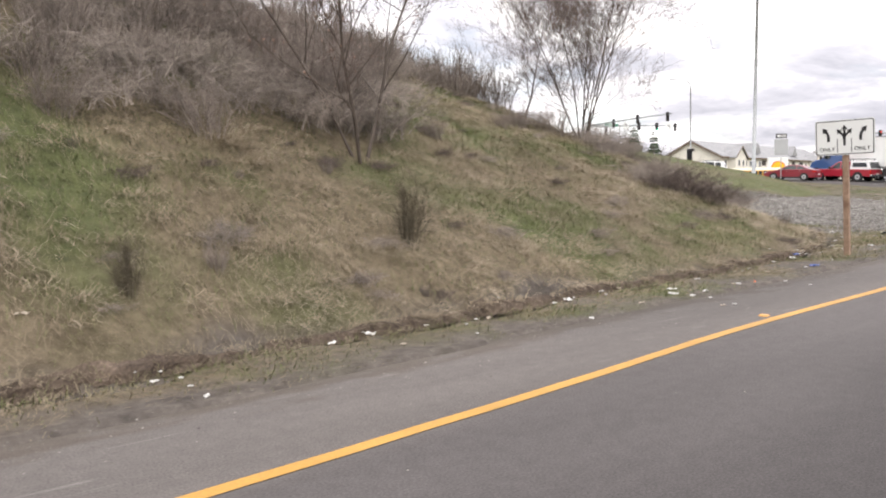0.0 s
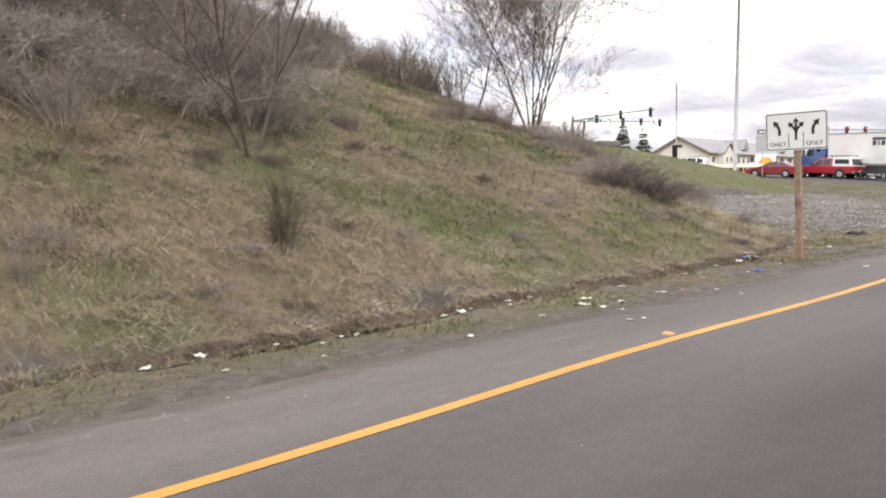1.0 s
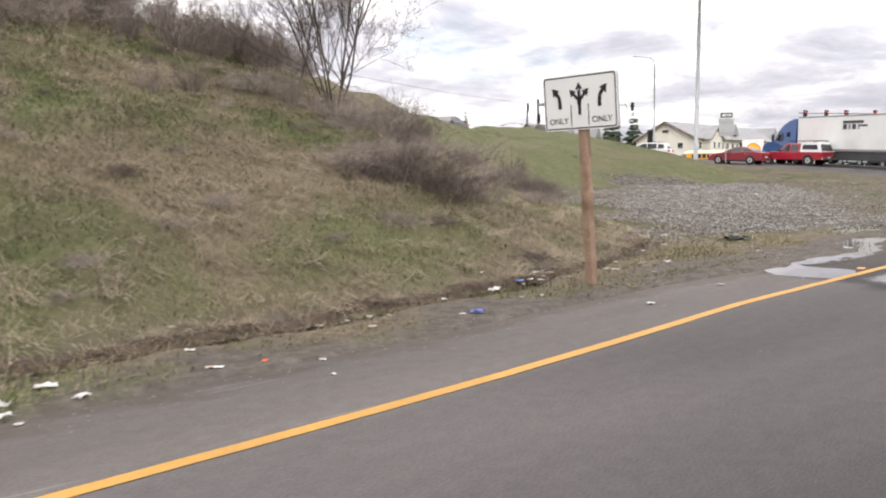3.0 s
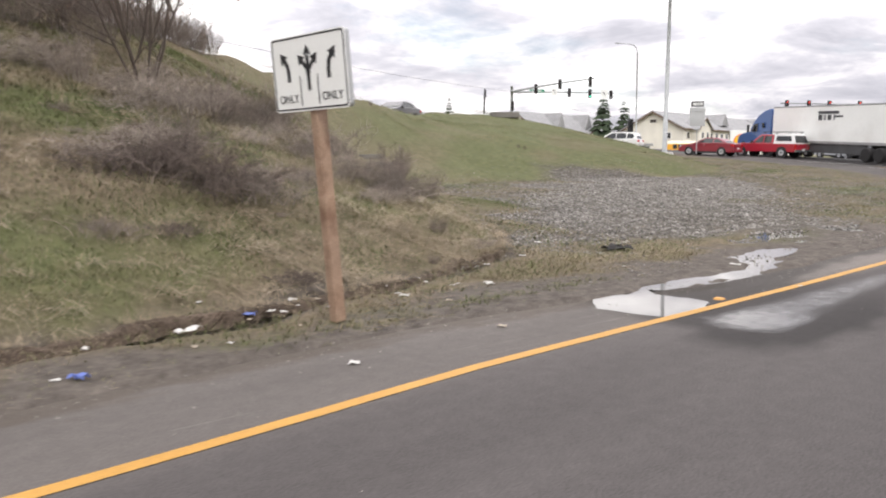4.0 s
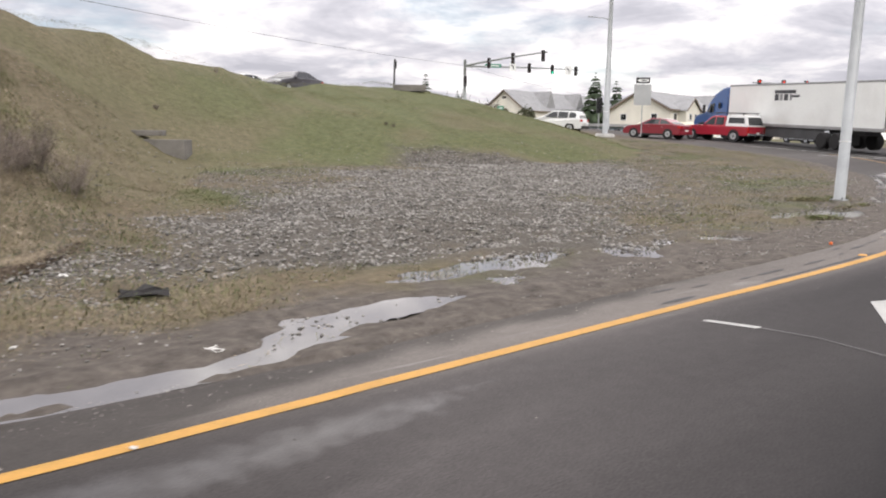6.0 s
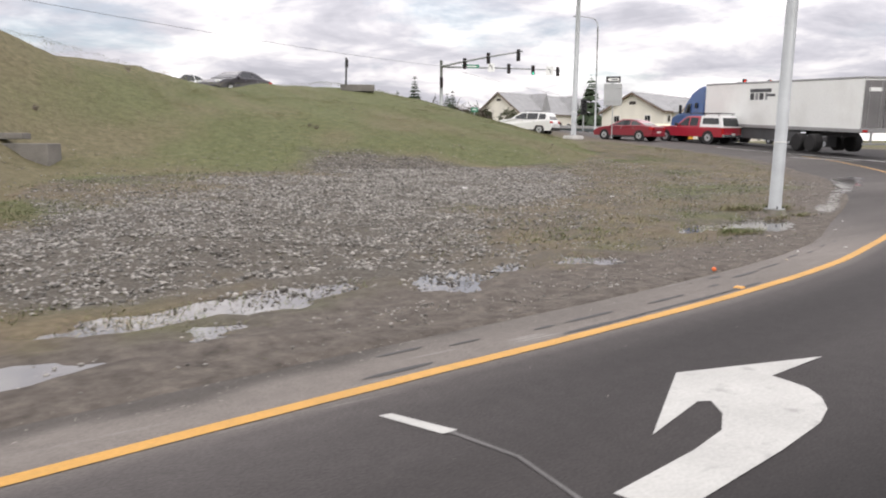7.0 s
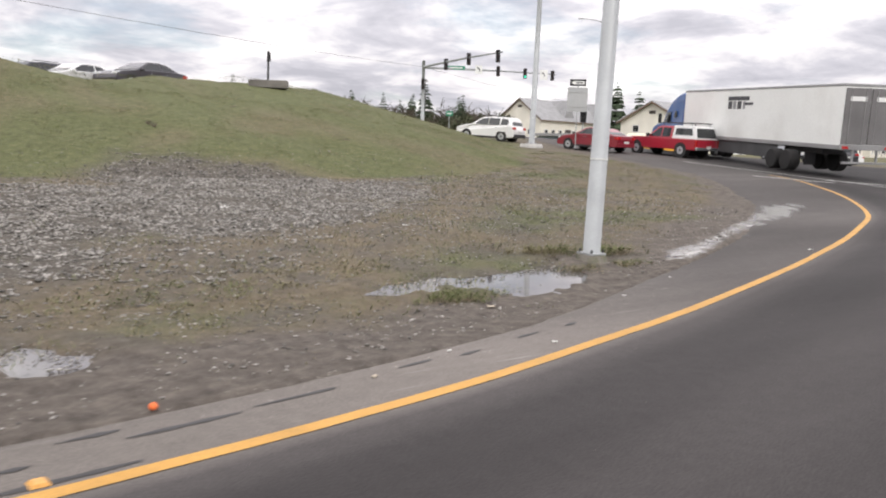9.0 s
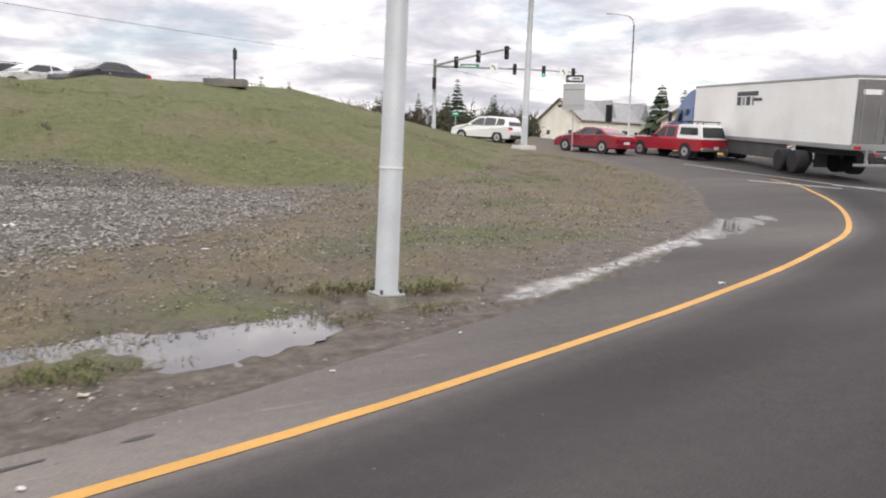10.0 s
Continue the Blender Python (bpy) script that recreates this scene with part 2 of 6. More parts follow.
def ground_masks(x, y, off):
    n1 = noise.noise(Vector((x * 0.6, y * 0.6, 1))) + 0.5 * noise.noise(Vector((x * 2.2, y * 2.2, 5)))
    n2 = noise.noise(Vector((x * 0.28, y * 0.4, 31)))
    gravel = soft(inside(GRAVEL, x, y) + 1.2 * n1 + 2.0 * n2, -0.8, 1.8)
    w = paved_width(x)
    mud_w = curve_at([(0, 0.5), (14, 0.7), (20, 1.0), (24, 2.0), (32, 1.9), (37, 1.5), (44, 1.6), (50, 1.4), (60, 1.0)], x)
    mud = 1 - soft(off - w - mud_w + 0.9 * n1, -0.5, 0.6)
    yf = curve_at(FOOT, x)
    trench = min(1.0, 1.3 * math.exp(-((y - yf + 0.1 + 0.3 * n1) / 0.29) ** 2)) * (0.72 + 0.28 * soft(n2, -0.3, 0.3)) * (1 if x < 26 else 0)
    green = soft(noise.noise(Vector((x * 0.22, y * 0.33, 21))) + 0.35 * n1 + curve_at([(0, 0.05), (20, 0.05), (30, 0.1), (38, 0.24), (60, 0.34)], x) - (0.36 * soft(x, 28, 36) if y < yf - 0.5 else 0), -0.1, 0.45)
    if y > yf and x > 26:
        green = max(0.35 * soft(x, 26, 31), 0.45 * green + 0.48 * soft(x, 30, 38))
    for cx, cy, rad in LUSH:
        green = max(green, 0.75 * soft(1.2 + 0.9 * n1 - math.hypot(x - cx, (y - cy) * 1.5) / rad, 0.0, 0.8))
    # matted brown grass at the foot of the slope beside the gravel
    green *= 1 - 0.85 * soft(x, 19.5, 22) * (1 - soft(x, 27, 31)) * (1 - soft(y - yf, 1.2, 3.2))
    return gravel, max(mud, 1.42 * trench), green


# low places that hold water: outline and level
POOL_C = [(45.0, 9.75), (45.8, 9.85), (46.7, 10.6), (48.0, 10.9), (49.8, 11.7), (52.4, 12.8), (55.5, 14.4), (57.4, 14.8), (58.0, 14.1), (55.4, 12.9), (52, 11.8), (49.7, 11.0), (48.0, 10.2), (46.6, 9.6)]
POOLS = [([(22.7, 6.12), (23.5, 6.2), (24.4, 6.2), (25.5, 6.28), (26.1, 6.62), (26.3, 7.1), (26.7, 7.15), (27.5, 7.22), (28.2, 7.35), (28.8, 7.05), (28.2, 6.86), (27.3, 6.72), (26.75, 6.33), (25.95, 5.98), (25.0, 5.82), (24.0, 5.84), (23.2, 5.92)], -0.004),
         ([(29.6, 7.3), (29.7, 7.75), (30.3, 7.78), (30.35, 7.45), (29.9, 7.2)], -0.014),
         ([(28.5, 8.3), (29.2, 8.75), (30.1, 8.85), (31.1, 9.15), (31.7, 8.95), (32.25, 9.15), (32.2, 8.65), (31.6, 8.25), (30.9, 8.1), (30.1, 8.2), (29.1, 8.1)], -0.012),
         ([(32.55, 7.95), (32.9, 8.6), (33.4, 9.05), (33.75, 8.75), (34.0, 8.3), (33.4, 7.8), (32.9, 7.7)], -0.012),
         ([(34.1, 8.45), (34.6, 8.85), (34.85, 8.6), (34.5, 8.35)], -0.012),
         ([(35.4, 8.5), (36.1, 8.9), (36.6, 8.4), (36.3, 7.95), (35.8, 8.05)], -0.012),
         ([(40.0, 9.57), (40.4, 10.02), (41.3, 10.28), (42.2, 10.13), (43.3, 10.48), (44.0, 10.45), (43.6, 9.6), (42.8, 9.04), (42.1, 8.68), (41.65, 8.75), (41.6, 9.22), (41.2, 9.63), (40.5, 9.5)], 0.02)]


def build_ground():
    wet = []
    xs, ys = axis(-1, 62, 0.2, -900, 2500), [*axis(4, 6.2, 0.26, -900, 6), *np.arange(6.3, 11, 0.13), *axis(11.2, 26, 0.26, 11.2, 2500)]
    verts, faces, masks = [], [], []
    for y in ys:
        for x in xs:
            near = -70 < x < 120 and -40 < y < 90
            off = edge_offset(x, y) if near else 50.0
            z = ground_height(x, y)
            g = (0, 0, 0.6)
            if near:
                g = ground_masks(x, y, off)
                if x > 30 and y < curve_at(FOOT, x) - 0.3:
                    g = (max(g[0], 0.25 + 0.6 * soft(noise.noise(Vector((x * 1.1, y * 1.4, 51))) + 0.5 * noise.noise(Vector((x * 3, y * 3.4, 52))), -0.35, 0.5)), g[1], g[2])
                if off < paved_width(x) - 0.15:
                    z = base_height(x, y) - 0.12
                elif x < 26:
                    yf = curve_at(FOOT, x)
                    n1 = noise.noise(Vector((x * 0.6, y * 0.6, 1))) + 0.5 * noise.noise(Vector((x * 2.2, y * 2.2, 5)))
                    z -= 0.2 * math.exp(-((y - yf + 0.1 + 0.3 * n1) / 0.2) ** 2)
                if 21 < x < 46:
                    d = max(inside(p, x, y) for p, _ in POOLS)
                    z += 0.035 * math.exp(-((d + 0.32) / 0.2) ** 2) - 0.05 * soft(d, -0.12, 0.25) + soft(d, -0.35, 0.0) * (0.05 * noise.noise(Vector((x * 1.5, y * 2.6, 33))) + 0.03 * noise.noise(Vector((x * 3.4, y * 4.4, 35))))
                z += (0.014 * noise.noise(Vector((x * 2.6, y * 2.6, 12))) + 0.014 * noise.noise(Vector((x * 4.6, y * 4.6, 15)))) * soft(off - paved_width(x), 0.0, 0.4)
                z += 0.05 * g[0] * noise.noise(Vector((x * 3, y * 3, 2)))
            verts.append((x, y, z))
            masks.append(g)
            wet.append(0.8 * soft(inside(POOL_C, x, y), -0.3, 0.3) if 44 < x < 60 and 8 < y < 17 else 0.0)
    n = len(xs)
    for j in range(len(ys) - 1):
        for i in range(n - 1):
            faces.append((j * n + i, j * n + i + 1, (j + 1) * n + i + 1, (j + 1) * n + i))
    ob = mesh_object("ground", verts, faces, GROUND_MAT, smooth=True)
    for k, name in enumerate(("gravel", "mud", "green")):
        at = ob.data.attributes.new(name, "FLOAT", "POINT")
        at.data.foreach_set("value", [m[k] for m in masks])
    ob.data.attributes.new("pool", "FLOAT", "POINT").data.foreach_set("value", wet)
    return tagged(ob, "rough grassy ground with a steep bank, mud and gravel", "ground", kind="structure")


def ground_material():
    m = bpy.data.materials.new("ground")
    m.use_nodes = True
    nt = m.node_tree
    N, L = nt.nodes, nt.links
    b = N["Principled BSDF"]
    co = N.new("ShaderNodeTexCoord").outputs["Object"]

    def tex(s, d=5, r=0.6):
        n = N.new("ShaderNodeTexNoise")
        n.inputs["Scale"].default_value, n.inputs["Detail"].default_value, n.inputs["Roughness"].default_value = s, d, r
        L.new(co, n.inputs["Vector"])
        return n.outputs["Fac"]

    def ramp(f, stops):
        r = N.new("ShaderNodeValToRGB")
        while len(r.color_ramp.elements) < len(stops):
            r.color_ramp.elements.new(0.5)
        for e, (p, c) in zip(r.color_ramp.elements, stops):
            e.position, e.color = p, (*c, 1)
        L.new(f, r.inputs[0])
        return r.outputs[0]

    def mix(f, a, c):
        x = N.new("ShaderNodeMix")
        x.data_type = "RGBA"
        L.new(f, x.inputs[0])
        L.new(a, x.inputs[6])
        L.new(c, x.inputs[7])
        return x.outputs[2]

    def attr(n):
        a = N.new("ShaderNodeAttribute")
        a.attribute_name = n
        return a.outputs["Fac"]

    dry = ramp(tex(5, 8, 0.7), [(0.3, (0.085, 0.067, 0.043)), (0.5, (0.145, 0.116, 0.076)), (0.7, (0.22, 0.176, 0.118))])
    lush = ramp(tex(4, 8, 0.7), [(0.3, (0.052, 0.060, 0.026)), (0.5, (0.096, 0.108, 0.046)), (0.72, (0.155, 0.155, 0.072))])
    earth = ramp(tex(4.5, 10, 0.72), [(0.32, (0.060, 0.051, 0.044)), (0.52, (0.116, 0.100, 0.086)), (0.72, (0.182, 0.157, 0.134))])
    stone = ramp(tex(14, 6, 0.7), [(0.3, (0.052, 0.045, 0.037)), (0.55, (0.108, 0.096, 0.081)), (0.75, (0.185, 0.172, 0.153))])
    c = mix(attr("green"), dry, lush)
    c = mix(attr("gravel"), c, stone)
    c = mix(attr("mud"), c, earth)
    # the bottom of the ditch is darker
    ditch_tone = N.new("ShaderNodeMapRange")
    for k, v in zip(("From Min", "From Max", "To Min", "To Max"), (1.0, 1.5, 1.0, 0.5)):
        ditch_tone.inputs[k].default_value = v
    L.new(attr("mud"), ditch_tone.inputs["Value"])
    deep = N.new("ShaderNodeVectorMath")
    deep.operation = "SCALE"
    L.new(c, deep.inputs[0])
    L.new(ditch_tone.outputs[0], deep.inputs["Scale"])
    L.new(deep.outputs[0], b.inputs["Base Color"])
    b.inputs["Roughness"].default_value, b.inputs["Specular IOR Level"].default_value = 0.9, 0.2
    fleck = N.new("ShaderNodeMath")
    fleck.operation = "MULTIPLY_ADD"
    L.new(tex(5, 6), fleck.inputs[0])
    fleck.inputs[1].default_value = 0.7
    L.new(attr("pool"), fleck.inputs[2])
    film = N.new("ShaderNodeMapRange")
    film.inputs["From Min"].default_value, film.inputs["From Max"].default_value = 0.95, 1.15
    L.new(fleck.outputs[0], film.inputs["Value"])
    L.new(film.outputs[0], b.inputs["Coat Weight"])
    b.inputs["Coat Roughness"].default_value, b.inputs["Coat IOR"].default_value = 0.05, 1.6
    bp = N.new("ShaderNodeBump")
    bp.inputs["Strength"].default_value, bp.inputs["Distance"].default_value = 0.8, 0.06
    L.new(tex(9, 8, 0.7), bp.inputs["Height"])
    L.new(bp.outputs[0], b.inputs["Normal"])
    return m


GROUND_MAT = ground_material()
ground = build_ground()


def ledge_line(x):
    """The cut edge at the foot of the bank: its y and the height of the cut."""
    wob = 0.16 * noise.noise(Vector((x * 0.7, 0, 71))) + 0.07 * noise.noise(Vector((x * 2.4, 0, 72))) + 0.03 * noise.noise(Vector((x * 7, 0, 73)))
    cut = 0.005 + 0.085 * soft(noise.noise(Vector((x * 0.55, 3, 74))) + 0.5 * noise.noise(Vector((x * 2.0, 3, 75))) + 0.1, -0.25, 0.5)
    return curve_at(FOOT, x) + wob, cut * (1 - soft(x, 24.5, 26.5))


def build_ledge():
    """Crumbling bare earth where the bank was cut above the ditch."""
    steps, verts, faces = 10, [], []
    xs = np.arange(-1.5, 26.6, 0.045)
    for x in xs:
        y0, cut = ledge_line(x)
        zb = base_height(x, y0)
        for k in range(steps):
            t = k / (steps - 1)
            y = y0 - 0.1 + (0.14 * t if t < 0.7 else 0.098 + 0.7 * (t - 0.7))
            z = zb - 0.07 + (cut + 0.07) * soft(t, 0.0, 0.62) + (max(0.0, ground_height(x, y, False) - zb) - 0.2 * soft(t, 0.75, 1.0)) * soft(t, 0.6, 0.8)
            crumb = Vector((x * 9, y * 9, z * 9))
            y += 0.035 * noise.noise(crumb) + 0.02 * noise.noise(crumb * 2.3)
            z += 0.03 * noise.noise(crumb + Vector((9, 0, 0))) + 0.014 * noise.noise(crumb * 2.6)
            verts.append((x, y, z))
    for i in range(len(xs) - 1):
        for k in range(steps - 1):
            a = i * steps + k
            faces.append((a, a + steps, a + steps + 1, a + 1))
    ob = mesh_object("earth_ledge", verts, faces, LEDGE_EARTH)
    return tagged(ob, "crumbling dark bare earth cut above the ditch", "earth bank", kind="structure")


LEDGE_EARTH = material("moist_earth", (0.085, 0.065, 0.050), 0.95, scale=6, var=0.35, fine=0.35, bump=0.6, spec=0.15, alt=(0.125, 0.096, 0.073), alt_scale=2.2, alt_lo=0.5, alt_hi=0.72)
build_ledge()


# ---- road ----
def asphalt_material():
    """Worn asphalt: fine stones, long dark wheel streaks, pale dust."""
    m = bpy.data.materials.new("asphalt")
    m.use_nodes = True
    nt = m.node_tree
    N, L = nt.nodes, nt.links
    b = N["Principled BSDF"]
    co = N.new("ShaderNodeTexCoord").outputs["Object"]

    def tex(s, d=4, scale=(1, 1, 1), turn=0.0):
        mp = N.new("ShaderNodeMapping")
        mp.inputs["Scale"].default_value, mp.inputs["Rotation"].default_value = scale, (0, 0, turn)
        L.new(co, mp.inputs[0])
        n = N.new("ShaderNodeTexNoise")
        n.inputs["Scale"].default_value, n.inputs["Detail"].default_value = s, d
        L.new(mp.outputs[0], n.inputs["Vector"])
        return n.outputs["Fac"]

    def span(f, lo, hi, a, c):
        r = N.new("ShaderNodeMapRange")
        for k, v in zip(("From Min", "From Max", "To Min", "To Max"), (lo, hi, a, c)):
            r.inputs[k].default_value = v
        L.new(f, r.inputs["Value"])
        return r.outputs[0]

    def mul(a, c):
        x = N.new("ShaderNodeMath")
        x.operation = "MULTIPLY"
        L.new(a, x.inputs[0])
        L.new(c, x.inputs[1])
        return x.outputs[0]

    v = mul(span(tex(60, 3), 0.3, 0.7, 0.72, 1.32), span(tex(0.5, 5, (0.25, 2.2, 1), -0.08), 0.3, 0.7, 0.9, 1.1))
    v = mul(v, span(tex(7, 6), 0.35, 0.7, 0.93, 1.07))
    v = mul(v, span(tex(0.16, 4, (0.5, 1.6, 1), -0.1), 0.3, 0.7, 0.74, 1.28))
    # dust beside the lane
    at = N.new("ShaderNodeAttribute")
    at.attribute_name = "shoulder"
    mx = N.new("ShaderNodeMix")
    mx.data_type = "RGBA"
    mx.inputs[7].default_value = (0.150, 0.134, 0.121, 1)
    # newer dark asphalt, with the view's dimming at lower right painted in
    lay_dim = N.new("ShaderNodeAttribute")
    lay_dim.attribute_name = "overlay_dim"
    lane = N.new("ShaderNodeMix")
    lane.data_type = "RGBA"
    lane.inputs[6].default_value, lane.inputs[7].default_value = (0.091, 0.082, 0.079, 1), (0.021, 0.0192, 0.0195, 1)
    L.new(lay_dim.outputs["Fac"], lane.inputs[0])
    L.new(lane.outputs[2], mx.inputs[6])
    L.new(at.outputs["Fac"], mx.inputs[0])
    scuff = N.new("ShaderNodeMix")
    scuff.data_type = "RGBA"
    scuff.inputs[7].default_value = (0.23, 0.215, 0.20, 1)
    L.new(mul(mul(span(tex(1.0, 3, (0.5, 13, 1), -0.12), 0.63, 0.68, 0, 0.8), span(tex(1.1, 2), 0.45, 0.6, 0, 1)), at.outputs["Fac"]), scuff.inputs[0])
    L.new(mx.outputs[2], scuff.inputs[6])
    # earth washed over the edge of the paving
    wash = N.new("ShaderNodeAttribute")
    wash.attribute_name = "wash"
    rim = N.new("ShaderNodeMath")
    rim.operation = "MULTIPLY_ADD"
    L.new(tex(2.6, 7, (0.6, 1.6, 1)), rim.inputs[0])
    rim.inputs[1].default_value = 1.5
    L.new(wash.outputs["Fac"], rim.inputs[2])
    soil = N.new("ShaderNodeMix")
    soil.data_type = "RGBA"
    soil.inputs[7].default_value = (0.098, 0.083, 0.070, 1)
    L.new(span(rim.outputs[0], 1.15, 1.5, 0, 1), soil.inputs[0])
    L.new(scuff.outputs[2], soil.inputs[6])
    wet = N.new("ShaderNodeAttribute")
    wet.attribute_name = "damp"
    dm = span(wet.outputs["Fac"], 0, 1, 1.0, 0.45)
    sc = N.new("ShaderNodeVectorMath")
    sc.operation = "SCALE"
    L.new(soil.outputs[2], sc.inputs[0])
    L.new(mul(v, dm), sc.inputs["Scale"])
    L.new(sc.outputs[0], b.inputs["Base Color"])
    b.inputs["Roughness"].default_value = 0.85
    pool = N.new("ShaderNodeAttribute")
    pool.attribute_name = "pool"
    edge = N.new("ShaderNodeMath")
    edge.operation = "MULTIPLY_ADD"
    L.new(tex(6, 5), edge.inputs[0])
    edge.inputs[1].default_value = 0.5
    L.new(pool.outputs["Fac"], edge.inputs[2])
    L.new(span(edge.outputs[0], 0.55, 0.95, 0, 1), b.inputs["Coat Weight"])
    L.new(span(pool.outputs["Fac"], 0.35, 0.8, 0.22, 0.05), b.inputs["Coat Roughness"])
    b.inputs["Coat IOR"].default_value = 1.38
    b.inputs["Specular IOR Level"].default_value = 0.22
    bp = N.new("ShaderNodeBump")
    bp.inputs["Strength"].default_value, bp.inputs["Distance"].default_value = 0.35, 0.008
    L.new(tex(45, 3), bp.inputs["Height"])
    L.new(bp.outputs[0], b.inputs["Normal"])
    return m


DAMP = [(20.7, 3.5), (20.75, 3.9), (21.1, 4.4), (21.2, 5.2), (21.3, 6.1), (23.5, 6.3), (27.5, 6.6), (31, 6.9), (32, 6.2), (30, 5.7), (27, 5.6), (25, 5.1), (27.5, 4.95), (29.0, 4.8), (28.0, 4.1), (26.1, 3.8), (24.9, 3.62), (23.5, 3.34), (22.9, 3.2), (22.1, 3.0), (21.2, 3.1)]


POOL = [(21.25, 5.6), (21.6, 6.0), (22.0, 6.05), (22.3, 6.2), (22.7, 6.12), (22.55, 5.7), (22.6, 5.1), (22.3, 4.85), (21.9, 4.75), (21.55, 4.72), (21.36, 4.95), (21.3, 5.2)]
POOL_B = [(21.3, 4.5), (21.9, 4.75), (23.5, 4.75), (26.0, 4.85), (29.5, 4.95), (30.5, 4.75), (28.7, 4.3), (26.1, 4.05), (24.3, 3.8), (23.0, 3.6), (22.3, 3.4), (21.6, 3.45), (21.2, 3.9)]


def strip_rows(lo, hi, step=0):
    """Indices and normals along the yellow line between two x values."""
    out = []
    for i in range(1, len(EDGE) - 1):
        if lo <= EDGE[i].x <= hi:
            d = (EDGE[i + 1] - EDGE[i - 1]).normalized()
            out.append((EDGE[i], Vector((-d.y, d.x))))
    return out


ASPHALT = asphalt_material()


def build_road():
    offs = [0.35, 0.22, 0.1, 0, -0.12, -0.24, -0.36, -0.48, -0.6, -0.72, -0.85, -0.98, -1.1, -1.22, -1.35, -1.48, -1.6, -1.75, -1.9, -2.2, -2.6, -3, -3.6, -4.4, -5.5, -8, -12, -18, -26, -40]
    verts, faces, sh, dp, ov, po, ws = [], [], [], [], [], [], []
    rows = strip_rows(-55, 84)
    for p, n in rows:
        w = paved_width(p.x)
        wob = 0.12 * noise.noise(Vector((p.x * 0.9, 0, 4))) + 0.05 * noise.noise(Vector((p.x * 4, 0, 6)))
        for k, o in enumerate([w + wob, w * 0.86, w * 0.78, w * 0.7, w * 0.62, w * 0.54, w * 0.46, w * 0.38, w * 0.3, *offs[1:]]):
            q = p + n * o
            verts.append((q.x, q.y, base_height(q.x, q.y) - (0.06 if k == 0 else 0.0)))
            sh.append(soft(o, -0.25, 0.1) * (0.5 + 0.5 * soft(p.x, 22, 30)) * (1 - 0.85 * soft(p.x, 38, 47)))
            # the tone right of the line also holds darkening by tinted window glass
            ov.append(0.62 * soft(-o, 0.9, 4.5) * (1 - 0.9 * soft(p.x, 26, 36)) + 0.8 * soft(p.x - 1.5 * o, 24, 35) * soft(-o, 0.05, 0.25) * (0.55 + 0.45 * soft(-o, 0.25, 0.7) - 0.22 * soft(-o, 1.2, 1.9) + 0.3 * soft(-o, 2.2, 4)) + 0.42 * soft(p.x, 39, 48) * soft(o, -0.1, 0.15))
            po.append(max(soft(inside(POOL, q.x, q.y), -0.12, 0.35), (0.54 + 0.18 * soft(-math.hypot(q.x - 21.8, q.y - 4.1), -1.1, -0.3)) * soft(inside(POOL_B, q.x, q.y) + 0.15 * noise.noise(Vector((q.x * 1.1, q.y * 2.2, 17))), -0.15, 0.5) * (1 - 0.7 * soft(q.x, 25.5, 29.5)), 0.8 * soft(inside(POOL_C, q.x, q.y) + 0.5 * noise.noise(Vector((q.x * 2.4, q.y * 2.4, 27))), -0.05, 0.4)))
            ws.append(soft(o, w - (1.15 if p.x < 24 else 0.3), w + 0.05))
            dp.append(soft(inside(DAMP, q.x, q.y) + 0.22 * noise.noise(Vector((q.x * 1.4, q.y * 1.4, 7))), -0.04, 0.16) * (1 - 0.85 * soft(q.x, 23.5, 27.5) * soft(-o, -0.3, 0.1)))
    m = len(offs) + 8
    for i in range(len(rows) - 1):
        for k in range(m - 1):
            faces.append((i * m + k, i * m + k + 1, (i + 1) * m + k + 1, (i + 1) * m + k))
    faces = [f[::-1] for f in faces]
    ob = mesh_object("road", verts, faces, ASPHALT, smooth=True)
    for name, vals in (("shoulder", sh), ("damp", dp), ("overlay_dim", ov), ("pool", po), ("wash", ws)):
        ob.data.attributes.new(name, "FLOAT", "POINT").data.foreach_set("value", vals)
    return tagged(ob, "worn grey asphalt road with a dusty shoulder, curving away", "road", kind="structure")


road = build_road()

PAINT_YELLOW = material("yellow_paint", (0.47, 0.252, 0.052), 0.6, scale=9, var=0.10, fine=0.12, alt=(0.40, 0.23, 0.05), alt_scale=6, alt_lo=0.56, alt_hi=0.74)
PAINT_WHITE = material("white_paint", (0.40, 0.395, 0.375), 0.6, scale=8, var=0.10, fine=0.10, alt=(0.25, 0.245, 0.235), alt_scale=5, alt_lo=0.58, alt_hi=0.76)


def painted_strip(name, lo, hi, off, width, mat, label):
    verts, faces = [], []
    rows = strip_rows(lo, hi)
    for p, n in rows:
        wob = 0.012 * noise.noise(Vector((p.x * 3, off, 2)))
        for o in (off + width / 2 + wob, off - width / 2 + wob):
            q = p + n * o
            verts.append((q.x, q.y, base_height(q.x, q.y) + 0.006))
    for i in range(len(rows) - 1):
        faces.append((2 * i + 1, 2 * i + 3, 2 * i + 2, 2 * i))
    return tagged(mesh_object(name, verts, faces, mat), label, "road marking", kind="structure")


painted_strip("yellow_edge_line", -50, 68, 0.0, 0.13, PAINT_YELLOW, "solid yellow edge line painted on the asphalt")

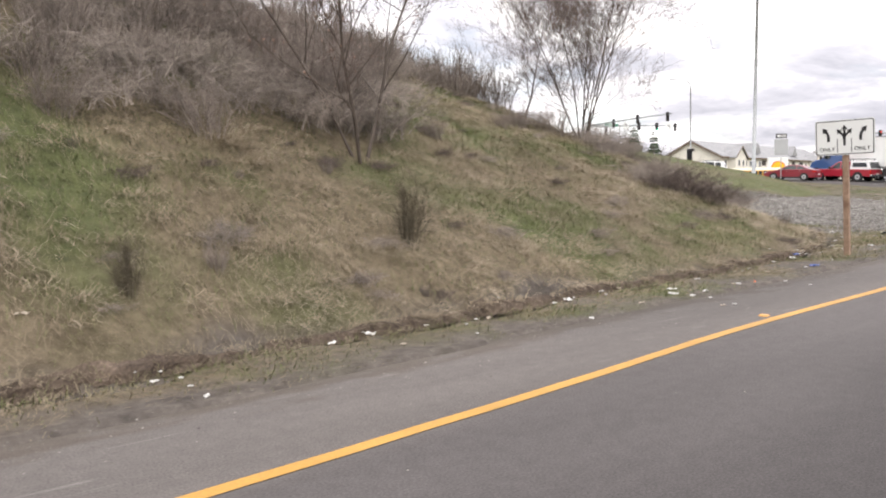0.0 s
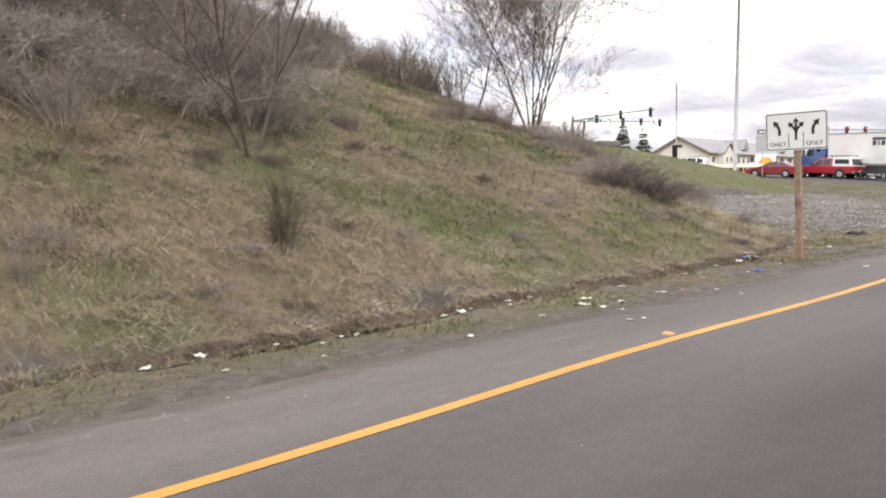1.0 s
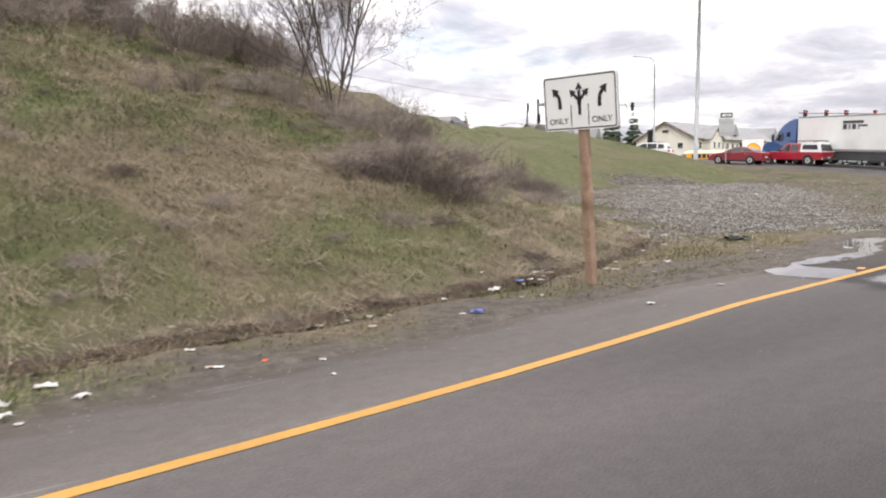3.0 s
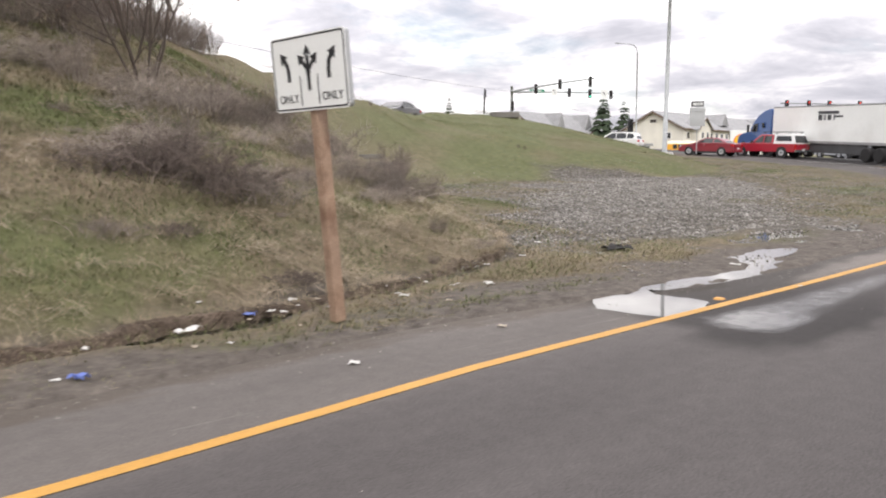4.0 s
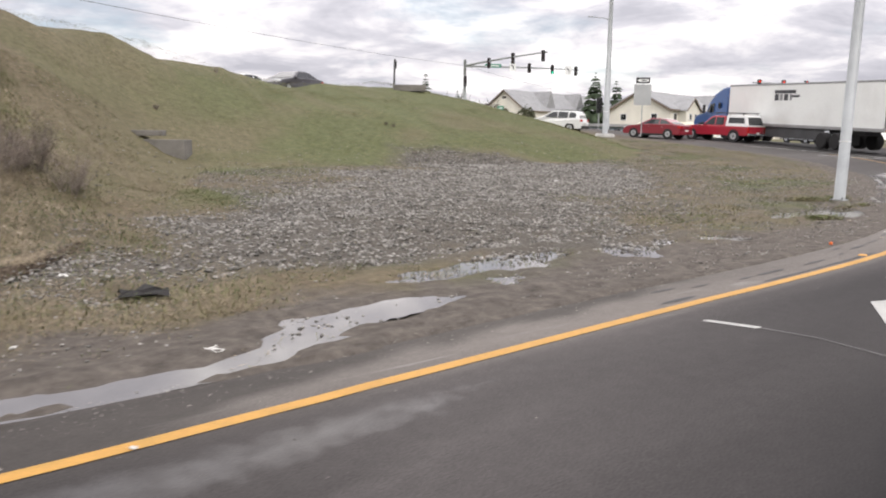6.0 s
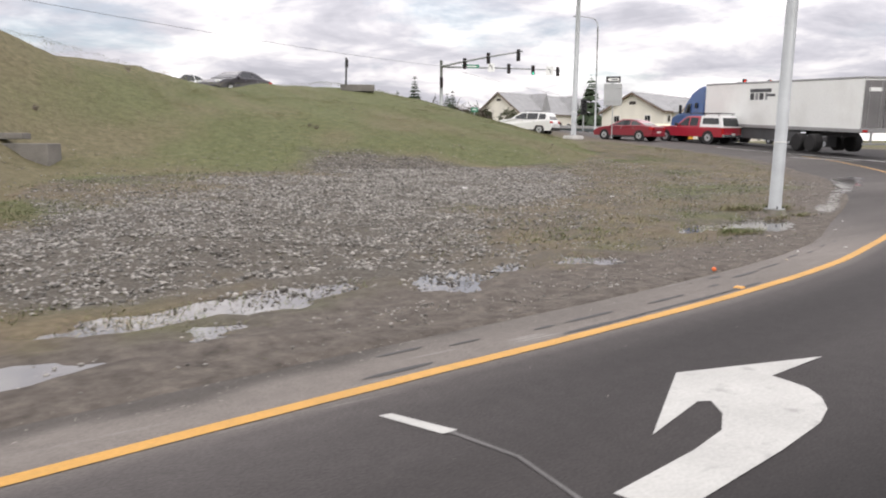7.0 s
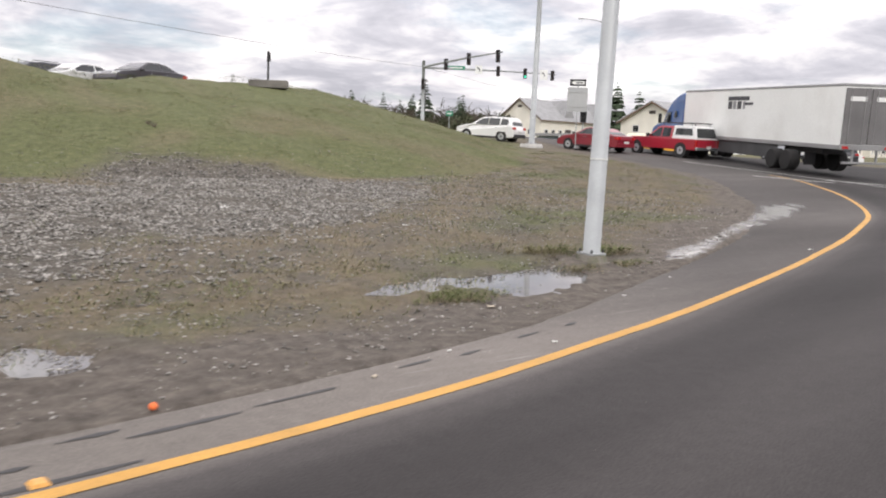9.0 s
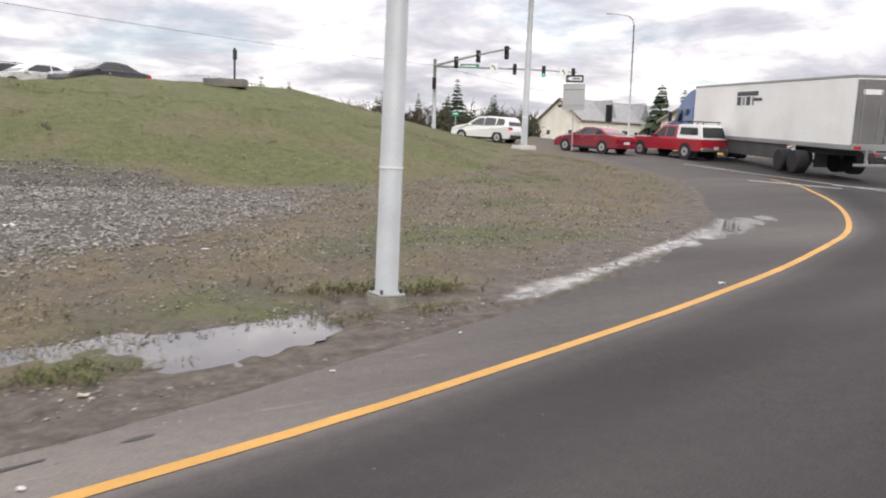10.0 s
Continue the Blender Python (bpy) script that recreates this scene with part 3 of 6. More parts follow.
# ---- paint, water and marks on the road ----
def flat_shape(name, outline, lift, mat, label, category, kind="structure", follow=True):
    """A thin sheet lying on the road or the ground."""
    bm = bmesh.new()
    top = [bm.verts.new((x, y, (base_height(x, y) if follow else 0) + lift)) for x, y in outline]
    f = bm.faces.new(top)
    bmesh.ops.triangulate(bm, faces=[f])
    bmesh.ops.recalc_face_normals(bm, faces=bm.faces[:])
    if sum(f.normal.z for f in bm.faces) < 0:
        bmesh.ops.reverse_faces(bm, faces=bm.faces[:])
    return tagged(part(name, bm, mat), label, category, kind=kind)


flat_shape("turn_arrow", [(32.20, 4.12), (33.54, 3.66), (32.71, 3.63), (32.69, 3.47), (32.64, 3.31), (32.52, 3.16), (32.32, 3.02), (32.02, 2.92), (31.42, 2.84), (30.27, 2.74),
                          (30.22, 3.07), (31.02, 3.15), (31.42, 3.23), (31.68, 3.39), (31.84, 3.58), (31.76, 3.63), (31.02, 3.44)], 0.006, PAINT_WHITE,
           "white left-turn arrow painted on the asphalt", "road marking")
flat_shape("painted_dash", [(29.88, 4.72), (29.97, 4.71), (30.13, 4.22), (30.02, 4.22)], 0.006, PAINT_WHITE, "short worn white stripe across the lane", "road marking")
for dx0, dy0, dx1, dy1, dw in ((66.2, 21.6, 67.6, 18.6, 0.13), (68.6, 19.6, 70.2, 16.4, 0.13), (70.2, 28.5, 68.0, 13.0, 0.09)):
    dv = Vector((dy1 - dy0, dx0 - dx1)).normalized() * dw
    flat_shape("lane_dash", [(dx0 - dv.x, dy0 - dv.y), (dx0 + dv.x, dy0 + dv.y), (dx1 + dv.x, dy1 + dv.y), (dx1 - dv.x, dy1 - dv.y)], 0.012, PAINT_WHITE, "white lane line painted on the asphalt", "road marking")

flat_shape("saw_cut", [(30.06, 4.24), (30.1, 4.24), (30.17, 3.7), (30.03, 3.0), (29.68, 1.8), (29.65, 1.81), (30.0, 3.01), (30.14, 3.7)], 0.005, material("saw_cut_filler", (0.105, 0.1, 0.098), 0.7, var=0.2), "thin pale filled saw cut across the lane", "road marking")

SEAL = material("crack_seal", (0.035, 0.033, 0.034), 0.6, scale=20, var=0.2, fine=0.2)
rng = random.Random(5)
for x0, off, length in ((32.4, 0.14, 1.3), (33.6, 0.15, 1.9), (35.3, 0.15, 1.0), (30.2, 0.2, 0.7), (31.3, 0.5, 0.4), (30.6, 0.62, 0.5), (39.3, 0.62, 0.3), (40.2, 0.66, 0.35), (41.0, 0.62, 0.25), (32.3, 0.42, 0.3), (32.7, 0.42, 0.8), (34.1, 0.40, 0.75), (35.5, 0.45, 0.25), (36.3, 0.55, 0.8), (37.2, 0.6, 0.7), (35.9, 0.72, 0.4), (38.6, 0.7, 0.4)):
    pts, y_side = [], []
    n = max(3, int(length / 0.12))
    for k in range(n + 1):
        x = x0 + length * k / n
        p = min(EDGE, key=lambda e: abs(e.x - x))
        i = EDGE.index(p)
        d = (EDGE[i + 1] - EDGE[i - 1]).normalized()
        y = p.y + d.y / d.x * (x - p.x) + off
        w = 0.017 * max(0.0, math.sin(math.pi * k / n)) ** 0.5 + rng.uniform(0, 0.018)
        pts.append((x, y + w))
        y_side.append((x, y - w))
    flat_shape("crack_seal", pts + y_side[::-1], 0.005, SEAL, "dark crack seal smeared on the asphalt shoulder", "crack seal")


def water_material():
    m = material("puddle_water", (0.095, 0.086, 0.082), 0.04, scale=3, var=0.15, fine=0.05, spec=0.9)
    b = m.node_tree.nodes["Principled BSDF"]
    b.inputs["IOR"].default_value = 1.7
    return m


WATER = water_material()


def puddle(knots, label, z, jag=0.11, seed=1, grow=0.2):
    """Still water; its sheet runs under the rim of the hollow, which cuts the shore."""
    pts = smooth_curve([*knots, knots[0]], 0.09)[:-1]
    n = len(pts)
    turn = 1 if sum(pts[k].x * pts[(k + 1) % n].y - pts[(k + 1) % n].x * pts[k].y for k in range(n)) > 0 else -1
    out = []
    for k, p in enumerate(pts):
        d = (pts[(k + 1) % n] - pts[k - 1]).normalized()
        g = grow + jag * noise.noise(Vector((p.x * 3.1, p.y * 3.1, seed))) + 0.7 * jag * noise.noise(Vector((p.x * 7.3, p.y * 7.3, seed)))
        out.append((p.x + turn * d.y * g, p.y - turn * d.x * g))
    return flat_shape("puddle", out, z, WATER, label, "puddle", follow=False)


for k, (outline, level) in enumerate(POOLS):
    puddle(outline, ("long narrow puddle along the muddy road edge", "broken puddle in the mud by the gravel", "broken puddle among the gravel stones", "puddle in the mud beside the gravel", "small puddle in the mud", "small puddle beside the gravel", "pale puddle at the foot of a steel light pole")[k], level, seed=k, grow=0.1 if k == 0 else 0.18)

shore = smooth_curve([*POOL, POOL[0]], 0.07)[:-1]
flat_shape("puddle", [(p.x + 0.05 * noise.noise(Vector((p.x * 5, p.y * 5, 3))), p.y + 0.06 * noise.noise(Vector((p.x * 5, p.y * 5, 9)))) for p in shore], 0.0035, WATER, "still puddle lying across the yellow edge line", "puddle")


# ---- sign, poles and signals ----
SIGN_WHITE = material("sign_white", (0.78, 0.79, 0.77), 0.45, scale=5, var=0.06, fine=0.03)
BLACK_PAINT = material("black_paint", (0.02, 0.02, 0.022), 0.5, var=0.1, fine=0.1)
WOOD = material("post_wood", (0.31, 0.212, 0.148), 0.85, scale=14, var=0.2, fine=0.22, bump=0.3, alt=(0.19, 0.115, 0.075), alt_scale=3)
STEEL = material("galvanised_steel", (0.37, 0.385, 0.39), 0.55, metal=0.3, scale=8, var=0.12, fine=0.06)
DARK_STEEL = material("dark_steel", (0.05, 0.05, 0.052), 0.55, metal=0.3, var=0.12)
ALUMINIUM = material("sign_back", (0.42, 0.43, 0.43), 0.5, metal=0.4, scale=4, var=0.12, fine=0.05)
CONCRETE = material("concrete", (0.42, 0.41, 0.39), 0.9, scale=6, var=0.2, fine=0.15, bump=0.3)
SIGNAL = material("signal_black", (0.022, 0.022, 0.024), 0.5, var=0.1, fine=0.05)


def lamp_material(name, color, strength):
    m = bpy.data.materials.new(name)
    m.use_nodes = True
    b = m.node_tree.nodes["Principled BSDF"]
    b.inputs["Base Color"].default_value = (*color, 1)
    b.inputs["Emission Color"].default_value = (*color, 1)
    b.inputs["Emission Strength"].default_value = strength
    return m


GREEN_LAMP = lamp_material("green_lamp", (0.05, 0.75, 0.45), 1.2)
RED_LAMP = lamp_material("red_lamp", (0.8, 0.04, 0.02), 0.9)
OFF_LAMP = material("unlit_lens", (0.05, 0.03, 0.025), 0.3, var=0.1)


def stroke(bm, pts, width, z0, head=0.0):
    """A painted ribbon in the sign's plane, with an arrowhead at its end."""
    pts = [Vector((p[0], 0, p[1])) for p in pts]
    left, right = [], []
    for i, p in enumerate(pts):
        d = (pts[min(i + 1, len(pts) - 1)] - pts[max(i - 1, 0)]).normalized()
        n = Vector((-d.z, 0, d.x)) * width / 2
        left.append(p + n)
        right.append(p - n)
    for a, b, c, e in zip(left, left[1:], right[1:], right):
        bm.faces.new([bm.verts.new(v + Vector((0, z0, 0))) for v in (a, b, c, e)])
    if head:
        d = (pts[-1] - pts[-2]).normalized()
        n = Vector((-d.z, 0, d.x)) * head * 0.62
        tip = pts[-1] + d * head
        bm.faces.new([bm.verts.new(v + Vector((0, z0, 0))) for v in (pts[-1] + n, tip, pts[-1] - n)])
    return bm


def solidify(bm, depth):
    got = bmesh.ops.extrude_face_region(bm, geom=bm.faces[:])
    bmesh.ops.translate(bm, vec=(0, depth, 0), verts=[g for g in got["geom"] if isinstance(g, bmesh.types.BMVert)])
    bmesh.ops.recalc_face_normals(bm, faces=bm.faces[:])
    return bm


def word(name, text, size, m, mat, parent):
    c = bpy.data.curves.new(name, "FONT")
    c.body, c.size, c.align_x, c.align_y, c.extrude = text, size, "CENTER", "CENTER", 0.002
    tmp = new(name, c)
    bpy.context.view_layer.update()
    me = bpy.data.meshes.new_from_object(tmp.evaluated_get(bpy.context.evaluated_depsgraph_get()))
    bpy.data.objects.remove(tmp)
    me.materials.clear()
    me.materials.append(mat)
    ob = new(name, me)
    ob.parent, ob.matrix_local = parent, m
    return ob


def rounded(w, h, r, n=4):
    out = []
    for cx, cy, a0 in ((w / 2 - r, h / 2 - r, 0), (-w / 2 + r, h / 2 - r, 90), (-w / 2 + r, -h / 2 + r, 180), (w / 2 - r, -h / 2 + r, 270)):
        for k in range(n + 1):
            a = radians(a0 + 90 * k / n)
            out.append((cx + r * math.cos(a), cy + r * math.sin(a)))
    return out


def lane_sign():
    sg = thing("lane_sign", pose(18.52, 7.03, 0.01, 4.4, -0.4, -80.7), "white lane-use sign with black arrows on a weathered wooden post", "road sign")
    part("post", box(0.115, 0.14, 2.98, (0.0, 0.085, 1.47), 0.012), WOOD, sg, "weathered square timber post")
    up = Matrix.Translation((0, 0, 2.66))
    panel = part("panel", extruded(rounded(1.22, 0.78, 0.045), 0.006, m=up), SIGN_WHITE, sg, "white reflective panel")
    part("backing", extruded(rounded(1.21, 0.77, 0.045), 0.06, m=up @ Matrix.Translation((0, 0.034, 0)), bevel=0.006), ALUMINIUM, sg, "grey backing board")
    bm = bmesh.new()
    # border as a ring between two rounded outlines
    a, b = rounded(1.19, 0.75, 0.04), rounded(1.155, 0.715, 0.03)
    va, vb = [bm.verts.new((x, -0.005, z)) for x, z in a], [bm.verts.new((x, -0.005, z)) for x, z in b]
    for k in range(len(a)):
        j = (k + 1) % len(a)
        bm.faces.new((va[k], va[j], vb[j], vb[k]))
    border = part("border", solidify(bm, 0.0015), BLACK_PAINT, panel, "black border")
    border.matrix_local = up
    for name, lines in (("left_arrow", [([(-0.33, -0.12), (-0.33, -0.02), (-0.345, 0.05), (-0.385, 0.10)], 0.055, 0.11)]),
                        ("middle_arrow", [([(0.0, -0.22), (0.0, 0.05), (0.0, 0.14)], 0.05, 0.10), ([(0.0, -0.10), (-0.02, 0.0), (-0.09, 0.075)], 0.045, 0.10), ([(0.0, -0.10), (0.02, 0.0), (0.09, 0.075)], 0.045, 0.10)]),
                        ("right_arrow", [([(0.33, -0.12), (0.33, -0.02), (0.345, 0.05), (0.385, 0.10)], 0.055, 0.11)])):
        bm = bmesh.new()
        for pts, w, h in lines:
            stroke(bm, pts, w, -0.006, h)
        o = part(name, solidify(bm, 0.002), BLACK_PAINT, panel)
        o.matrix_local = Matrix.Translation((0, 0, 2.70))
    for x in (-0.145, 0.145):
        o = part("divider", box(0.014, 0.002, 0.30, (x, -0.006, 2.48)), BLACK_PAINT, panel)
    for x in (-0.36, 0.36):
        word("lettering", "ONLY", 0.122, pose(x, -0.006, 2.40, 90), BLACK_PAINT, panel)
    for z in (2.48, 2.84):
        part("bolt", tube([(0, -0.012, z), (0, 0.0, z)], 0.014, 8), STEEL, sg)
    return sg


lane_sign()


FOOTING = material("mossy_concrete", (0.19, 0.175, 0.15), 0.95, scale=9, var=0.3, fine=0.25, bump=0.5, alt=(0.11, 0.11, 0.075), alt_scale=3)


def light_pole(x, y, height, r0, r1, label, z, pedestal, lean):
    t = thing("light_pole", pose(x, y, z, *lean, 0), label, "light pole")
    part("shaft", tube([(0, 0, 0.05), (0, 0, height * 0.5), (0, 0, height)], [r0, (r0 + r1) / 2, r1], 20), STEEL, t, smooth=True)
    part("base_plate", box(r0 * 2.4, r0 * 2.4, 0.03, (0, 0, 0.05), 0.006), STEEL, t)
    for k in range(4):
        a = radians(45 + 90 * k)
        part("anchor_bolt", tube([(r0 * 1.3 * math.cos(a), r0 * 1.3 * math.sin(a), 0.02), (r0 * 1.3 * math.cos(a), r0 * 1.3 * math.sin(a), 0.12)], 0.018, 6), DARK_STEEL, t)
    part("seam_band", tube([(0, 0, 1.6), (0, 0, 1.625)], r0 * 1.005, 20), SIGN_WHITE, t, "pale painted band")
    foot = bmesh.new()
    tube([(0, 0, -0.5), (0, 0, -0.12), (0, 0, 0.03)], [pedestal * 1.1, pedestal * 1.04, pedestal * 0.92], 14, foot)
    part("concrete_foot", foot, FOOTING if pedestal < 0.5 else CONCRETE, t, "rough concrete foot")
    return t


light_pole(44.56, 10.25, 13, 0.145, 0.10, "tall grey galvanised steel light pole beside a puddle", 0.14, 0.27, (0.9, 1.2))
light_pole(67.4, 37.9, 17, 0.19, 0.10, "tall grey steel light pole on a concrete pedestal", 2.15, 0.7, (0.5, 0.8))


def signal_head(parent_label, m, lit, group):
    """A three-lamp traffic signal facing local -y, hung by its middle."""
    t = thing("traffic_signal", m, parent_label, "traffic signal", group)
    part("housing", box(0.36, 0.2, 1.08, (0, 0, 0), 0.03), SIGNAL, t, "black housing")
    for k, z in enumerate((0.35, 0.0, -0.35)):
        bm = tube([(0, -0.105, z), (0, -0.125, z)], 0.135, 14)
        on = lit and "ryg"[k] == lit
        part("lens", bm, (GREEN_LAMP if lit == "g" else RED_LAMP) if on else OFF_LAMP, t, ("glowing %s lens" % ("green" if lit == "g" else "red")) if on else "unlit lens")
        vis = bmesh.new()
        vs = []
        for j in range(11):
            a = radians(-10 + 200 * j / 10)
            c, s = 0.15 * math.cos(a), 0.15 * math.sin(a)
            vs.append((vis.verts.new((c, -0.1, z + s)), vis.verts.new((c, -0.33, z + s * 0.97 - 0.02))))
        for (a0, b0), (a1, b1) in zip(vs, vs[1:]):
            vis.faces.new((a0, b0, b1, a1))
        part("visor", solidify(vis, 0.004), SIGNAL, t)
    part("bracket", box(0.06, 0.06, 0.5, (0, 0.13, 0.05)), STEEL, t)
    return t


def mast_arm(x, y, z, height, arms, label):
    """A signal pole with arms: each (end x, end y, end z) in the world."""
    t = thing("signal_mast", pose(x, y, z), label, "signal mast")
    part("pole", tube([(0, 0, 0), (0, 0, height)], [0.2, 0.15], 14), STEEL, t, smooth=True)
    part("cap", tube([(0, 0, height), (0, 0, height + 0.06)], [0.17, 0.05], 14), STEEL, t)
    for ex, ey, ez in arms:
        e = Vector((ex - x, ey - y, ez - z))
        s = Vector((0, 0, e.z - 0.35))
        pts = [s.lerp(e, k / 8) + Vector((0, 0, 0.35 * math.sin(math.pi / 2 * k / 8) - 0.35 * k / 8)) for k in range(9)]
        part("arm", tube(pts, [0.13 - 0.008 * k for k in range(9)], 10), STEEL, t, smooth=True)
    part("foot", tube([(0, 0, -0.6), (0, 0, 0.1)], 0.4, 12), CONCRETE, t, "concrete foot")
    return t


MX, MY, MZ = 78.9, 68.0, 3.4
mast_arm(MX, MY, MZ, 7.0, [(78.4, 54.8, 10.15), (95.2, 66.0, 10.1)], "grey steel signal mast with two long arms at the intersection")
for k, (x, y, z) in enumerate(((78.75, 63.9, 9.75), (78.6, 60.0, 9.95), (78.45, 55.5, 9.85))):
    signal_head("black three-lamp traffic signal hung from the near arm", pose(x, y - 0.1, z, 0, 0, -50), "", "signals on the mast")
for x, lit in ((87.6, ""), (91.0, "g"), (94.6, "")):
    signal_head("black three-lamp traffic signal on the far arm" + (" showing green" if lit else ""), pose(x, MY - (x - MX) * 0.125 - 0.15, 9.95, 0, 0, -28), lit, "signals on the mast")
pole_sig = signal_head("black traffic signal strapped to the mast's pole", pose(MX - 0.25, MY - 0.35, 8.05, 0, 0, -35), "", "signals on the mast")
for nm, x, w, h, mat, lab in (("street_name_sign", 82.5, 1.9, 0.4, None, "long green street name sign on the signal arm"), ("lane_control_sign", 85.2, 0.75, 0.9, SIGN_WHITE, "white square lane sign on the signal arm"), ("lane_control_sign", 93.4, 0.9, 1.1, SIGN_WHITE, "white square lane sign on the signal arm")):
    sn = thing(nm, pose(x, MY - (x - MX) * 0.125 - 0.2, 9.95, 0, 0, -28), lab, "road sign")
    pm = mat or material("sign_green", (0.03, 0.22, 0.13), 0.5, var=0.08)
    part("panel", extruded(rounded(w, h, 0.05), 0.02), pm, sn)
    if mat:
        bm = stroke(bmesh.new(), [(0.08, -0.22), (0.08, 0.02), (0.02, 0.12), (-0.08, 0.16)], 0.09, -0.014, 0.18)
        part("arrow", solidify(bm, 0.002), BLACK_PAINT, sn)
    else:
        part("text_bar", box(w * 0.7, 0.004, 0.12, (0, -0.013, 0)), SIGN_WHITE, sn)

mast_arm(126.0, 34.5, 1.2, 8.0, [(99.8, 45.6, 7.75)], "grey steel signal mast with one long arm over the far lanes")
for k, f in enumerate((0.02, 0.125, 0.225, 0.375)):
    x, y = 99.8 + 26.2 * f, 45.6 - 11.1 * f
    signal_head("black three-lamp traffic signal over the far lanes", pose(x, y - 0.2, 7.55, 0, 0, -35), "r", "signals over the far lanes")


def one_way_sign():
    t = thing("one_way_sign", pose(69.9, 36.6, 1.95, 0, 0, -42), "black one-way sign above a grey sign back on a thin post", "road sign")
    part("post", box(0.06, 0.06, 4.3, (0, 0.03, 2.15)), STEEL, t)
    p = part("panel", extruded(rounded(1.0, 0.42, 0.04), 0.01, m=Matrix.Translation((0, -0.01, 4.08))), BLACK_PAINT, t, "black panel")
    o = part("arrow", solidify(stroke(bmesh.new(), [(0.4, 0), (-0.2, 0)], 0.2, -0.018, 0.22), 0.002), SIGN_WHITE, p, "white arrow pointing sideways")
    o.matrix_local = Matrix.Translation((0, 0, 4.08))
    part("text_bar", box(0.42, 0.002, 0.07, (0.08, -0.021, 4.08)), BLACK_PAINT, p)
    part("sign_back", extruded(rounded(1.25, 1.5, 0.06), 0.012, m=Matrix.Translation((0, 0.0, 3.05))), ALUMINIUM, t, "bare grey back of a sign")
    for z in (2.6, 3.5):
        part("rib", box(1.1, 0.03, 0.05, (0, -0.02, z)), ALUMINIUM, t)


one_way_sign()

post_signal = thing("post_signal", pose(103.2, 69.4, 2.3, 0, 0, -35), "black traffic signal on a short grey post", "traffic signal")
part("post", tube([(0, 0.2, -0.3), (0, 0.2, 4.5)], [0.09, 0.08], 10), STEEL, post_signal)
part("housing", box(0.75, 0.35, 2.0, (0, 0, 3.9), 0.04), SIGNAL, post_signal, "black housing")
for z in (3.3, 3.9, 4.5):
    part("visor", tube([(0, -0.17, z), (0, -0.4, z - 0.02)], [0.24, 0.22], 12, caps=False), SIGNAL, post_signal)

street_sign = thing("street_sign", pose(75.0, 57.7, base_height(75.0, 57.7), 0, 0, -31), "small green street sign on a thin grey post", "road sign")
part("post", box(0.07, 0.07, 1.75, (0, 0.05, 0.8)), STEEL, street_sign)
part("panel", extruded(rounded(0.62, 0.42, 0.04), 0.012, m=Matrix.Translation((0, 0, 1.55))), material("street_green", (0.03, 0.22, 0.13), 0.5, var=0.08), street_sign, "green panel")
part("text_bar", box(0.4, 0.004, 0.1, (0, -0.01, 1.55)), SIGN_WHITE, street_sign)


def street_lamp(x, y, z, h, yaw, label):
    t = thing("street_lamp", pose(x, y, z, 0, 0, yaw), label, "street lamp")
    part("pole", tube([(0, 0, 0), (0, 0, h - 1.2)], [0.13, 0.09], 12), STEEL, t, smooth=True)
    part("arm", tube([(0, 0, h - 1.25), (-0.15, 0, h - 0.6), (-0.6, 0, h - 0.15), (-1.4, 0, h), (-3.0, 0, h + 0.12)], [0.085, 0.075, 0.065, 0.055, 0.045], 10), STEEL, t, smooth=True)
    part("lamp_head", box(0.75, 0.3, 0.14, (-3.25, 0, h + 0.1), 0.05), STEEL, t)
    return t


street_lamp(112.5, 75.6, 2.2, 16.8, -28, "tall grey curved-arm street lamp by the apartments")


def ridge_post():
    t = thing("marker_post", pose(51.9, 42.4, ground_height(51.9, 42.4, False) - 0.1, 3, 0, 0), "thin dark marker post on the grassy crest", "post")
    part("shaft", box(0.09, 0.09, 1.75, (0, 0, 0.87), 0.01), DARK_STEEL, t)
    part("plate", box(0.22, 0.02, 0.5, (0, -0.06, 1.4), 0.01), DARK_STEEL, t)


ridge_post()


def slab(x, y, sx, sy, sz, yaw, label, lift=0.0):
    o = part("concrete_slab", box(sx, sy, sz, (0, 0, 0), 0.03), material("old_concrete", (0.16, 0.15, 0.135), 0.9, scale=9, var=0.25, fine=0.2, bump=0.4))
    o.matrix_world = pose(x, y, ground_height(x, y, False) + sz / 2 + lift - 0.05, 0, 0, yaw)
    return tagged(o, label, "slab")


slab(31.25, 25.1, 1.7, 0.8, 0.85, -36, "dark weathered concrete drain box on the grassy bank", -0.52)
slab(30.95, 25.32, 0.95, 0.5, 0.18, -36, "dark weathered concrete lid above a drain box", 0.2)
slab(50.4, 38.6, 1.9, 0.8, 0.38, -30, "low dark concrete block on the grassy crest")

cable = bmesh.new()
for a, b, sag in (((-30, 13.6, 11.5), (MX, MY, MZ + 6.4), 1.6), ((MX, MY, MZ + 6.4), (200, 128.6, 13), 2.0)):
    a, b = Vector(a), Vector(b)
    tube([a.lerp(b, k / 24) - Vector((0, 0, sag * 4 * (k / 24) * (1 - k / 24))) for k in range(25)], 0.013, 5, cable)
tagged(part("overhead_cable", cable, BLACK_PAINT), "thin black overhead cable strung to the signal mast", "cable")

